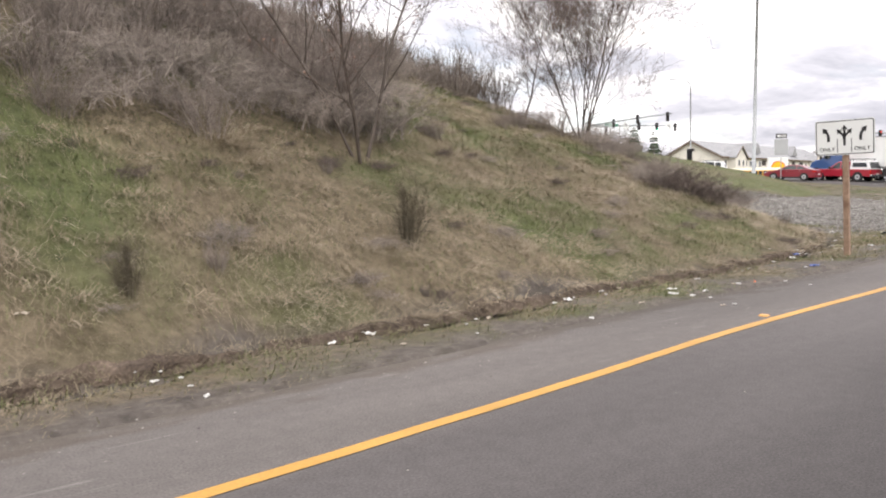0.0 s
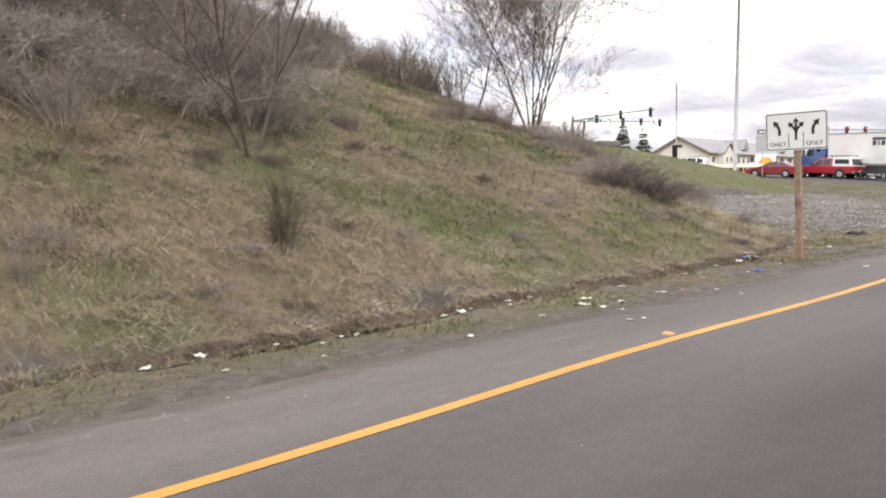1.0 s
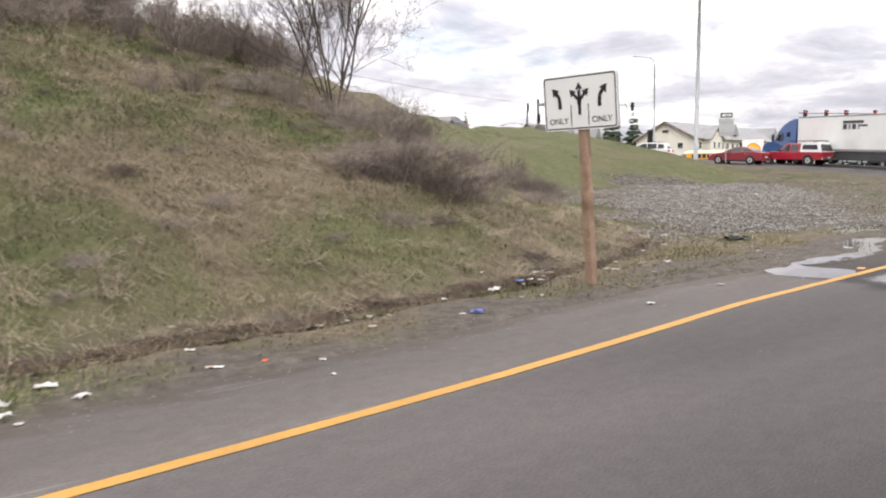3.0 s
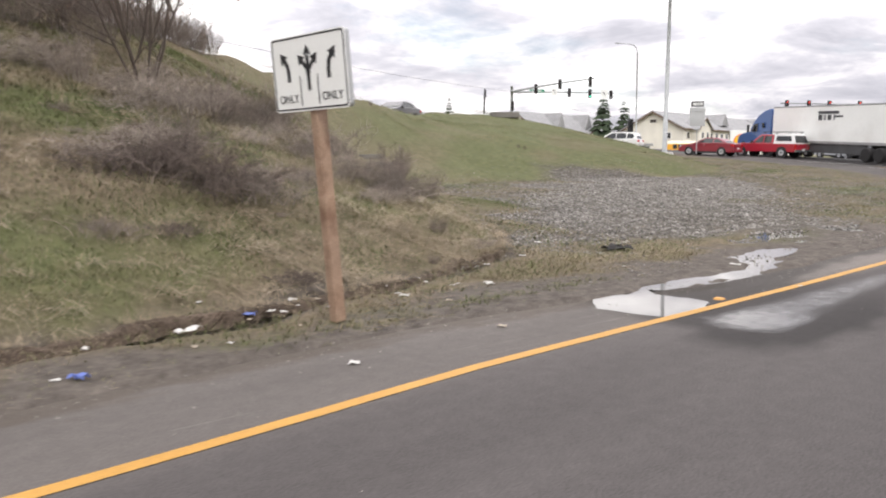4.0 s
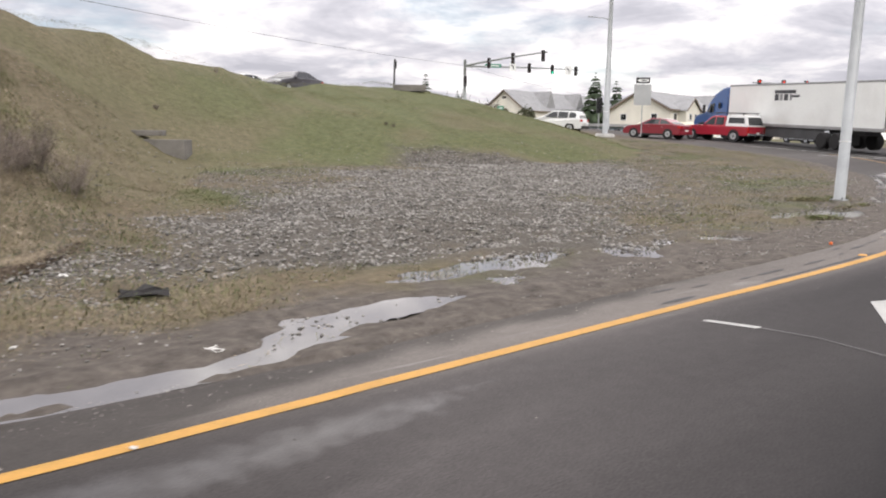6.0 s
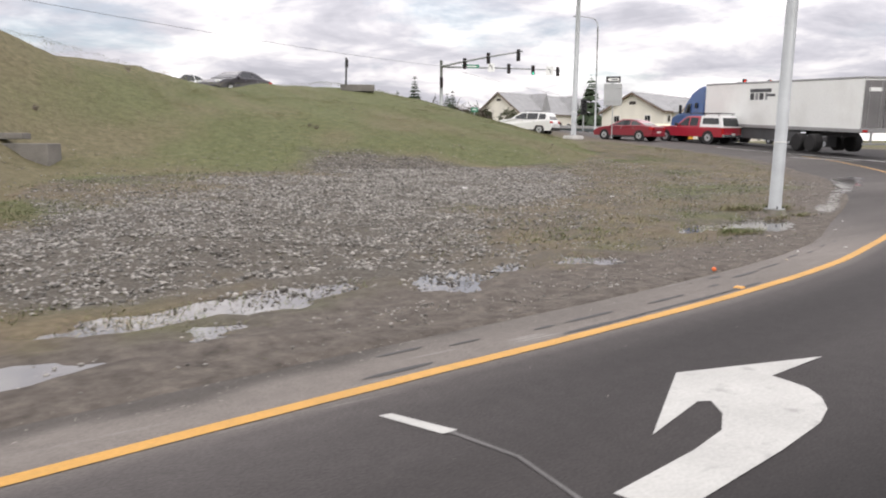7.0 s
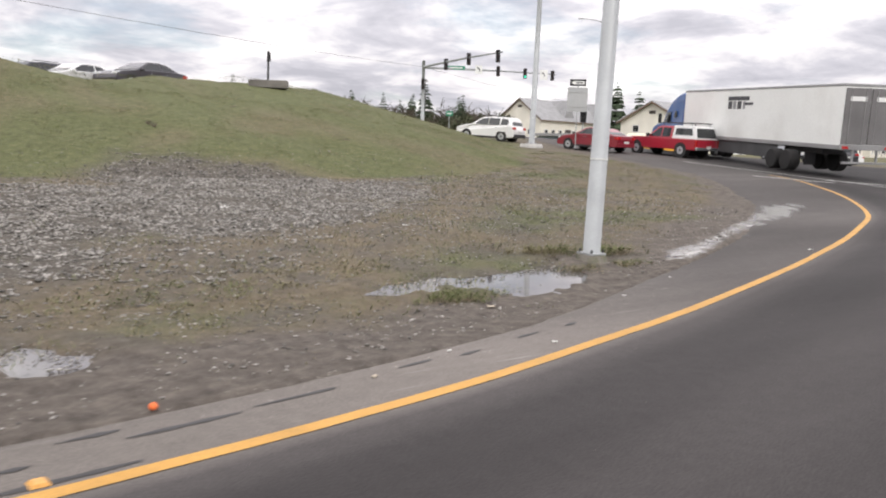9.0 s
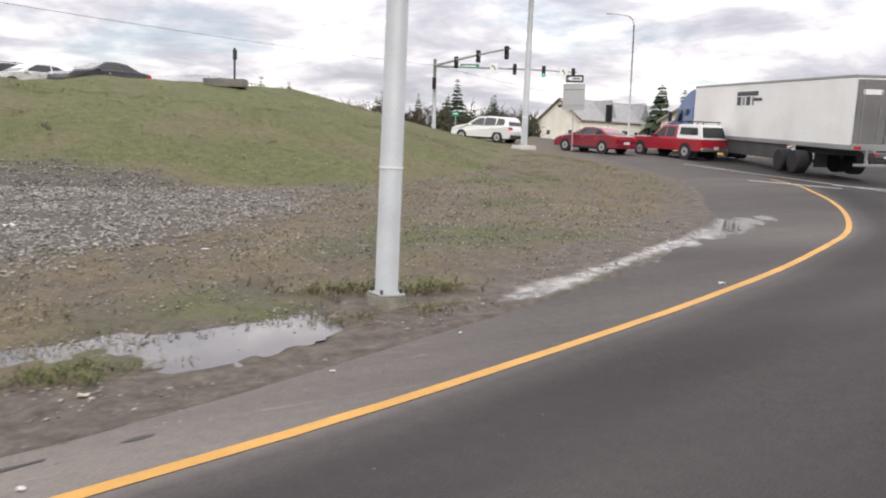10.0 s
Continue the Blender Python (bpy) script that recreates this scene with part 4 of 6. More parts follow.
# ---- raised pavement markers and litter ----
MARKER = material("amber_plastic", (0.60, 0.31, 0.075), 0.4, var=0.12)
marker = thing("pavement_marker", pose(9.81, 4.05, 0.004, 0, 0, 4), "small amber reflective marker glued beside the yellow line", "road marker", "amber road markers")
bm = bmesh.new()
bmesh.ops.create_cube(bm, size=1, matrix=Matrix.Translation((0, 0, 0.01)) @ Matrix.Diagonal((0.11, 0.11, 0.02, 1)))
for v in bm.verts:
    if v.co.z > 0.015:
        v.co.x *= 0.55
        v.co.y *= 0.8
part("body", bm, MARKER, marker)
for x, y in ((22.82, 5.02), (35.75, 5.76)):
    copy_thing(marker, pose(x, y, 0.004, 0, 0, 4))

PAPER = material("paper_white", (0.58, 0.57, 0.54), 0.8, scale=30, var=0.15, fine=0.1)
CARD = material("dirty_card", (0.46, 0.40, 0.32), 0.9, scale=30, var=0.2, fine=0.15)
BLUE_FOIL = material("blue_plastic", (0.12, 0.17, 0.45), 0.35, var=0.15)
ORANGE = material("orange_plastic", (0.75, 0.16, 0.04), 0.5, var=0.1)
RUBBER = material("black_rubber", (0.025, 0.023, 0.022), 0.85, scale=20, var=0.2, fine=0.2)


def scrap(name, x, y, size, mat, label, category="litter", seed=0, flat=0.35, group="litter along the ditch"):
    """A crumpled sheet: a bent, thick little plate."""
    r = random.Random(seed * 7 + 3)
    bm = bmesh.new()
    n = 5
    grid = [[bm.verts.new(((i / (n - 1) - 0.5) * size * 1.5 + r.uniform(-1, 1) * size * 0.12, (j / (n - 1) - 0.5) * size * 0.9 + r.uniform(-1, 1) * size * 0.12,
                           size * flat * (0.5 + 0.5 * math.sin(i * 1.7 + seed) * math.cos(j * 1.3 + seed * 2)) + r.uniform(0, size * 0.12))) for j in range(n)] for i in range(n)]
    for i in range(n - 1):
        for j in range(n - 1):
            bm.faces.new((grid[i][j], grid[i + 1][j], grid[i + 1][j + 1], grid[i][j + 1]))
    got = bmesh.ops.extrude_face_region(bm, geom=bm.faces[:])
    bmesh.ops.translate(bm, vec=(0, 0, 0.006), verts=[g for g in got["geom"] if isinstance(g, bmesh.types.BMVert)])
    bmesh.ops.recalc_face_normals(bm, faces=bm.faces[:])
    o = part(name, bm, mat)
    off = edge_offset(x, y)
    z = base_height(x, y) + 0.004 if off < paved_width(x) else max(ground_height(x, y), base_height(x, y) - 0.03)
    o.matrix_world = pose(x, y, z, 0, 0, r.uniform(0, 360))
    return tagged(o, label, category, group)


for k, (x, y, s) in enumerate(((1.94, 7.2, .12), (2.76, 6.5, .07), (2.97, 5.55, .05), (3.0, 5.88, .06), (4.91, 6.45, .12), (5.49, 6.6, .17), (5.45, 5.83, .07), (6.34, 6.59, .07), (6.75, 6.3, .06), (9.07, 6.72, .17), (8.75, 6.7, .10),
                               (10.25, 7.1, .09), (10.67, 7.1, .08), (10.7, 6.05, .17), (11.1, 6.38, .17), (10.68, 5.7, .13), (11.25, 5.85, .13), (12.45, 6.8, .10), (14.03, 7.06, .07), (14.77, 7.2, .08), (16.1, 7.42, .10), (17.05, 7.5, .20), (17.2, 7.6, .17), (17.6, 7.95, .13),
                               (16.9, 6.77, .08), (15.65, 6.5, .08), (20.0, 7.75, .13), (21.45, 7.75, .17), (18.7, 8.3, .12), (18.26, 8.0, .10), (10.2, 4.88, .07), (10.4, 4.83, .06), (10.74, 5.43, .06), (13.26, 5.63, .06), (13.08, 5.11, .05), (17.77, 5.36, .10), (19.73, 5.61, .09),
                               (24.47, 4.84, .05), (25.6, 6.48, .17), (25.3, 10.6, .16), (24.3, 7.66, .08), (43.3, 14.1, .12), (40.9, 8.31, .09), (40.4, 6.67, .06), (42.9, 8.02, .05), (44.7, 8.73, .05), (49.8, 9.42, .10), (39.3, 6.9, .05), (38.3, 6.55, .06), (40.7, 17.1, .22), (23.9, 9.6, .12), (22.8, 9.3, .10))):
    scrap("paper_scrap", x, y, s * 0.62, PAPER if k % 6 else CARD, "crumpled white paper scrap on the dirty verge" if k % 6 else "flattened dirty card scrap on the verge", seed=k)
bits = random.Random(77)
for k in range(34):
    x = bits.uniform(1.5, 22)
    y = bits.choice((curve_at(FOOT, x) + bits.gauss(-0.2, 0.25), curve_at(FOOT, x) - bits.uniform(0.4, 1.6)))
    scrap("paper_scrap", x, y, bits.uniform(0.025, 0.06), PAPER if k % 3 else CARD, "tiny torn paper scrap on the dirty verge", seed=100 + k)
scrap("plastic_wrapper", 17.96, 7.93, 0.11, BLUE_FOIL, "crumpled blue and white plastic wrapper in the ditch", seed=51, flat=0.5)
scrap("plastic_wrapper", 15.8, 6.4, 0.10, BLUE_FOIL, "crumpled blue and white plastic wrapper in the ditch", seed=52, flat=0.5)
scrap("plastic_scrap", 12.84, 5.95, 0.04, ORANGE, "small red plastic scrap on the verge", seed=53)
scrap("rubber_scrap", 25.8, 9.05, 0.34, RUBBER, "torn black tyre rubber lying on the gravel edge", seed=54, flat=0.3, group="")
bm = bmesh.new()
bmesh.ops.create_icosphere(bm, subdivisions=3, radius=0.032)
for v in bm.verts:
    v.co *= 1 + 0.06 * noise.noise(v.co * 30)
    v.co.z *= 0.92
ball = part("orange_ball", bm, ORANGE, smooth=True)
ball.matrix_world = pose(36.58, 6.65, 0.03)
tagged(ball, "small orange ball lying on the asphalt shoulder", "ball")

# ---- vegetation ----
DRY = material("dry_grass", (0.298, 0.244, 0.172), 0.9, scale=1.2, var=0.2, fine=0.1, spec=0.15, island=0.22, alt=(0.20, 0.16, 0.108), alt_scale=0.5)
GREEN = material("green_grass", (0.128, 0.146, 0.060), 0.85, scale=1.2, var=0.2, fine=0.1, spec=0.15, island=0.3, alt=(0.19, 0.175, 0.095), alt_scale=0.6)
STRAW = material("straw_grass", (0.415, 0.35, 0.262), 0.9, scale=1.2, var=0.2, fine=0.1, spec=0.15, island=0.25)
DARK_CANE = material("dark_cane", (0.15, 0.122, 0.108), 0.9, scale=4, var=0.2, fine=0.1, spec=0.15, island=0.4)
BRAMBLE = material("bramble_cane", (0.285, 0.246, 0.215), 0.9, scale=4, var=0.2, fine=0.1, spec=0.15, island=0.5, per_object=0.38)
BROOM = material("broom_stem", (0.25, 0.213, 0.186), 0.9, scale=4, var=0.2, fine=0.1, spec=0.15, island=0.45, per_object=0.38)
GREEN_BROOM = material("green_broom_stem", (0.13, 0.112, 0.08), 0.9, scale=4, var=0.2, fine=0.1, spec=0.15, island=0.4)
BARK = material("grey_bark", (0.11, 0.09, 0.075), 0.9, scale=12, var=0.25, fine=0.2, spec=0.2, bump=0.3)
TWIG = material("twig_bark", (0.145, 0.112, 0.098), 0.9, scale=12, var=0.2, fine=0.1, spec=0.15, island=0.25)
BUD = material("catkin", (0.33, 0.22, 0.17), 0.9, scale=12, var=0.2, spec=0.15, island=0.3)


def blades(roots, heights, widths, slopes, lean, spread, upright, seed):
    """Bent two-piece blades at the roots; they follow the slope of the ground they hang over."""
    g = np.random.default_rng(seed)
    n = len(roots)
    a = g.uniform(0, 2 * np.pi, n)
    out = np.stack([np.cos(a), np.sin(a), np.zeros(n)], 1) * spread + np.asarray(lean)
    out[:, 2] += slopes[:, 0] * out[:, 0] + slopes[:, 1] * out[:, 1]
    side = np.stack([-np.sin(a), np.cos(a), np.zeros(n)], 1) * widths[:, None]
    up = np.array([0, 0, 1.0])
    mid = roots + heights[:, None] * (upright * up + 0.45 * out)
    tip = roots + heights[:, None] * (upright * 1.05 * up + 1.0 * out)
    v = np.stack([roots - side, roots + side, mid - side * 0.8, mid + side * 0.8, tip], 1).reshape(-1, 3)
    i = np.arange(n)[:, None] * 5
    f = np.concatenate([i + [0, 1, 3], i + [0, 3, 2], i + [2, 3, 4]], 1).reshape(-1, 3)
    return v, f


def brush_line(x):
    """The y above which the bank is overgrown."""
    return curve_at([(-30, 8.6), (0, 9.2), (4, 10.2), (8, 11.2), (10, 12.8), (12, 15.8), (14, 19.0), (18, 22.5), (22, 25), (26, 28.6), (30, 32)], x)


def grass():
    r = random.Random(11)
    dry, green = [], []
    spots = []
    for _ in range(52000):
        spots.append((r.uniform(-2.5, 30), r.uniform(5.2, 27), 1.0))
    for _ in range(34000):
        spots.append((r.uniform(24, 66), r.uniform(6.8, 44), 0.8))
    for x, y, s in spots:
        off = edge_offset(x, y)
        if off < paved_width(x) + 0.1 or y > 17.5 + 0.5 * x:
            continue
        gravel, mud, grn = ground_masks(x, y, off)
        if r.random() < max(gravel * 0.96, mud * 0.95):
            continue
        if y > brush_line(x) + 2.5 and r.random() < 0.6:
            continue
        z = ground_height(x, y)
        clump = 0.5 + 0.5 * noise.noise(Vector((x * 0.9, y * 0.9, 40)))
        flat = x > 30 and y < curve_at(FOOT, x)
        h = (0.13 + 0.22 * clump * r.random()) * ((0.5 + 0.75 * clump * clump) if flat else 0.55 if x > 27 else 1.0) * (1 - 0.5 * mud)
        sx, sy = (ground_height(x + 0.3, y, False) - ground_height(x - 0.3, y, False)) / 0.6, (ground_height(x, y + 0.3, False) - ground_height(x, y - 0.3, False)) / 0.6
        for _ in range(12 if x < 27 else 9):
            dx, dy = r.gauss(0, 0.17), r.gauss(0, 0.17)
            (green if r.random() < 0.27 + 0.52 * grn + (0.2 if flat else 0) else dry).append((x + dx, y + dy, z - 0.02 + sx * dx + sy * dy, h * r.uniform(0.6, 1.35), sx, sy))
    # drooping tussocks
    for _ in range(900):
        x, y = r.uniform(-2, 26), r.uniform(6.8, 20)
        yf = curve_at(FOOT, x)
        if not yf + 0.3 < y < min(brush_line(x) + 1.0, 17 + 0.5 * x) or noise.noise(Vector((x * 0.35, y * 0.5, 60))) < -0.12:
            continue
        z = ground_height(x, y)
        for _ in range(50):
            dx, dy = r.gauss(0, 0.1), r.gauss(0, 0.1)
            dry.append((x + dx, y + dy, z - 0.02 + 0.5 * dy, r.uniform(0.3, 0.6), 0.0, 0.5))
    # tufts that hang over the cut edge, and grass on the verge in front of it
    for _ in range(620):
        x = r.uniform(-1.5, 26)
        y0, cut = ledge_line(x)
        if r.random() < 0.25 + 0.5 * soft(noise.noise(Vector((x * 1.3, 5, 76))), -0.2, 0.35):
            continue
        z = base_height(x, y0) + cut
        for _ in range(16):
            dx = r.gauss(0, 0.09)
            dry.append((x + dx, y0 + r.uniform(0.0, 0.14), z + r.uniform(-0.02, 0.05), r.uniform(0.1, 0.24), 0.0, 0.3))
    for cx, cy, rx, ry, count, tall in ((40.9, 8.95, 0.5, 0.3, 90, 0.2), (44.2, 11.0, 0.7, 0.3, 60, 0.3), (45.5, 10.75, 0.5, 0.25, 60, 0.28), (43.9, 9.75, 0.3, 0.2, 26, 0.2), (45.0, 9.85, 0.35, 0.15, 26, 0.16),
                                        (19.0, 6.75, 0.7, 0.25, 60, 0.12), (20.6, 6.9, 0.8, 0.25, 60, 0.12), (22.6, 7.0, 1.0, 0.3, 50, 0.1), (7.0, 6.2, 2.5, 0.3, 110, 0.07), (13.5, 6.5, 3.0, 0.3, 130, 0.07), (3.0, 5.9, 1.6, 0.35, 90, 0.07), (37.5, 10.2, 1.5, 0.8, 110, 0.14), (39.5, 11.0, 1.6, 0.8, 110, 0.14)):
        for _ in range(count):
            x, y = r.gauss(cx, rx * 0.6), r.gauss(cy, ry * 0.6)
            if edge_offset(x, y) < paved_width(x) - 0.1:
                continue
            z = max(ground_height(x, y), base_height(x, y) - 0.03)
            for _ in range(12):
                dx, dy = r.gauss(0, 0.05), r.gauss(0, 0.05)
                (green if r.random() < 0.6 else dry).append((x + dx, y + dy, z - 0.02, tall * r.uniform(0.5, 1.3), 0.0, 0.0))
    straw = []
    for _ in range(2600):
        x, y = r.uniform(-2, 27), r.uniform(6.2, 19)
        yf = curve_at(FOOT, x)
        if not yf + 0.1 < y < min(brush_line(x) + 0.5, 17 + 0.5 * x) or noise.noise(Vector((x * 0.5, y * 0.8, 70))) < 0.08:
            continue
        z = ground_height(x, y)
        for _ in range(26):
            dx, dy = r.gauss(0, 0.16), r.gauss(0, 0.1)
            straw.append((x + dx, y + dy, z + 0.5 * dy, r.uniform(0.2, 0.5), 0.0, 0.5))
    # thick clumps of fallen straw
    for _ in range(520):
        x, y = r.uniform(-2, 24), r.uniform(6.6, 15)
        yf = curve_at(FOOT, x)
        if not yf + 0.15 < y < min(brush_line(x) + 0.5, 17 + 0.5 * x):
            continue
        z = ground_height(x, y)
        turn, long = r.uniform(-0.12, 0.12), r.uniform(0.2, 0.42)
        for _ in range(44):
            dx, dy = r.gauss(0, 0.13), r.gauss(0, 0.07)
            (straw if r.random() < 0.55 else dry).append((x + dx, y + dy, z + 0.03 + 0.5 * dy, long * r.uniform(0.6, 1.1), turn, 0.45))
    for name, pts, mat, lean, seed, lab in (("straw_grass", straw, STRAW, (0.5, -0.45, 0.0), 3, "pale straw wisps lying over the bank"), ("dry_grass", dry, DRY, (0.15, -0.35, 0.0), 1, "matted tan winter grass on the bank"), ("green_grass", green, GREEN, (0.05, -0.1, 0.0), 2, "short green grass on the bank")):
        a = np.array(pts)
        g = np.random.default_rng(seed)
        w = g.uniform(0.0018, 0.0042, len(a)) * (1 + 0.012 * np.clip(a[:, 0] - 5, 0, 40))
        v, f = blades(a[:, :3], a[:, 3], w, a[:, 4:6], lean, 0.6 if name == "green_grass" else 0.85 if name == "dry_grass" else 0.5, 0.42 if name == "green_grass" else 0.26, seed)
        tagged(np_mesh(name, v, f, mat), lab, "grass", kind="stuff")


def ribbons(lines, widths):
    """Thin crossed ribbons along polylines, as points and triangles."""
    vs, fs, n = [], [], 0
    for pts, w in zip(lines, widths):
        d = pts[-1] - pts[0]
        for s in (np.cross(d, (0.3, 0.9, 0.2)), np.cross(d, (0.9, -0.3, 0.1))):
            s = s / (np.linalg.norm(s) + 1e-9)
            m = len(pts)
            for k, p in enumerate(pts):
                q = w * (1 - 0.75 * k / (m - 1))
                vs.append(p - s * q)
                vs.append(p + s * q)
            for k in range(m - 1):
                a = n + 2 * k
                fs.append((a, a + 1, a + 3))
                fs.append((a, a + 3, a + 2))
            n += 2 * m
    return vs, fs


def shrub(name, label, mat, seed, stems, height, radius, arch, twigs, width=0.006):
    """A leafless bush: canes from the ground and fine twigs on them."""
    g = np.random.default_rng(seed)
    lines, widths = [], []
    for _ in range(stems):
        a, q = g.uniform(0, 2 * np.pi), np.sqrt(g.uniform(0, 1))
        loose = 0.9 if arch > 0.2 else 0.5
        root = np.array([np.cos(a) * q * radius * loose, np.sin(a) * q * radius * loose, -0.05])
        if arch > 0.2:
            a = g.uniform(0, 2 * np.pi)
        h = height * g.uniform(0.5, 1.1) * (1 - 0.35 * q)
        o = np.array([np.cos(a + g.normal(0, 0.5)), np.sin(a + g.normal(0, 0.5)), 0]) * radius * (0.25 + 0.6 * q)
        pts = [root + o * t ** 1.4 + np.array([0, 0, h * (t - arch * t ** 3)]) + g.normal(0, 0.02, 3) * t for t in np.linspace(0, 1, 6)]
        lines.append(pts)
        widths.append(width * g.uniform(0.8, 1.5))
        for _ in range(twigs):
            t = g.uniform(0.25, 1)
            i = min(4, int(t * 5))
            p = pts[i] + (pts[i + 1] - pts[i]) * (t * 5 - i)
            d = g.normal(0, 1, 3) * (0.9 if arch > 0.2 else 0.6) + np.array([0, 0, 0.8 - arch]) + o * 0.3
            d = d / np.linalg.norm(d) * height * g.uniform(0.10, 0.28)
            lines.append([p, p + d * 0.55 + g.normal(0, 0.01, 3), p + d])
            widths.append(width * 0.55)
    bush = thing(name, Matrix(), label, "bush", "brush on the bank")
    for pname, pick in (("cane_tangle", lambda p: len(p) > 3), ("twig_crown", lambda p: len(p) == 3)):
        v, f = ribbons([p for p in lines if pick(p)], [w for p, w in zip(lines, widths) if pick(p)])
        np_mesh(pname, v, f, mat).parent = bush
    return bush


def shrubs():
    r = random.Random(21)
    kinds = [shrub("bramble_bush", "tangled leafless grey-brown bramble bush on the bank", BRAMBLE, 31 + k, 62, 1.15, 1.0, 0.4, 20, 0.0062) for k in range(3)]
    kinds += [shrub("broom_bush", "upright dark brown broom bush on the bank", BROOM, 41 + k, 42, 1.45, 0.55, 0.0, 16, 0.0068) for k in range(3)]
    kinds.append(shrub("thin_shrub", "upright dark green broom shrub standing in the grass", GREEN_BROOM, 51, 26, 1.3, 0.24, -0.05, 20, 0.0065))
    kinds.append(shrub("bramble_bush", "dense dark leafless bramble thicket on the bank", DARK_CANE, 61, 90, 1.05, 1.0, 0.35, 24, 0.006))
    places = []
    tries = 0
    while len(places) < 230 and tries < 14000:
        tries += 1
        x, y = r.uniform(-3, 27), r.uniform(9, 31)
        thicket = ((x - 22.6) / 2.0) ** 2 + ((y - 15.4) / 3.0) ** 2 < 1
        if not (thicket or brush_line(x) < y < 17.8 + 0.5 * x):
            continue
        gap = 0.55 if y > brush_line(x) + 1.0 else 0.7
        if all((x - a) ** 2 + (y - b) ** 2 > gap ** 2 for a, b, *_ in places):
            dense = noise.noise(Vector((x * 0.3, y * 0.3, 9)))
            if x > 13 and not thicket and dense < 0.05 and y < 16.2 + 0.5 * x:
                continue
            k = r.choice((0, 1, 2, 0, 1, 2, 3, 4, 5)) if x < 13 else r.choice((0, 1, 3, 4, 5, 3, 4))
            places.append((x, y, r.choice((0, 1, 2)) if thicket else k, r.uniform(0.75, 1.25) * (0.6 if thicket else 1.0)))
    # single bushes standing in the grass
    places += [(7.3, 8.25, 6, 1.0), (3.0, 7.4, 6, 0.6), (18.4, 11.3, 7, 0.95), (18.9, 11.0, 7, 0.85), (17.9, 11.6, 7, 0.95), (17.3, 11.9, 2, 0.7), (19.5, 11.0, 1, 0.7), (18.2, 12.2, 0, 0.9), (18.8, 12.4, 3, 0.8), (18.6, 11.8, 4, 0.8), (19.7, 11.5, 0, 0.65), (21.0, 12.4, 1, 0.55), (22.6, 12.4, 0, 0.6), (23.4, 13.2, 1, 0.7), (24.0, 13.6, 3, 0.6),
               (25.6, 16.3, 3, 0.9), (26.2, 16.8, 4, 0.8), (26.6, 15.9, 5, 0.65), (24.6, 14.9, 0, 0.6), (23.2, 15.5, 1, 0.9), (22.4, 16.5, 2, 1.0), (23.6, 18.6, 5, 0.9),
               (23.0, 10.9, 3, 0.35), (16.9, 9.7, 1, 0.4), (11.9, 8.6, 0, 0.3), (14.2, 10.1, 2, 0.35), (6.0, 7.6, 1, 0.3), (10.8, 12.2, 3, 0.55), (15.5, 14.6, 4, 0.6), (14.6, 14.2, 3, 0.5), (9.5, 8.6, 0, 0.35), (4.4, 8.3, 2, 0.4)]
    places += [(12.4 + 0.72 * k + r.uniform(-0.4, 0.4), 18.2 + 0.22 * k + r.uniform(-1.0, 1.0), 3 + k % 3, r.uniform(0.6, 1.5)) for k in range(11)]
    for _ in range(70):
        x = r.uniform(0, 25)
        y = r.uniform(curve_at(FOOT, x) + 0.3, brush_line(x))
        places.append((x, min(y, 18), r.choice((7, 7, 0, 1, 4)), r.uniform(0.14, 0.32)))
    for _ in range(12):
        x = r.uniform(28, 58)
        y = r.uniform(curve_at(FOOT, x) + 0.8, 16 + 0.5 * x)
        places.append((x, y, r.choice((4, 0)), r.uniform(0.10, 0.2)))
    for dx, dy, k, s in ((-0.5, -0.7, 0, 0.9), (0.4, -0.9, 1, 0.8), (1.2, -0.5, 3, 0.85), (-1.4, -0.3, 4, 0.9), (0.2, -0.1, 2, 0.9), (1.9, 0.1, 5, 0.8), (-2.2, 0.2, 0, 0.9), (-0.8, -1.6, 1, 0.6), (2.6, 0.9, 1, 0.7)):
        places.append((19.4 + dx, 15.75 + dy, k, s))
    used = set()
    for x, y, k, s in places:
        m = pose(x, y, ground_height(x, y) - 0.03, r.uniform(-8, 8), r.uniform(-8, 8), r.uniform(0, 360)) @ Matrix.Diagonal((s, s, s * r.uniform(0.85, 1.15), 1))
        if k not in used:
            used.add(k)
            kinds[k].matrix_basis = m
        else:
            copy_thing(kinds[k], m).scale = m.to_scale()


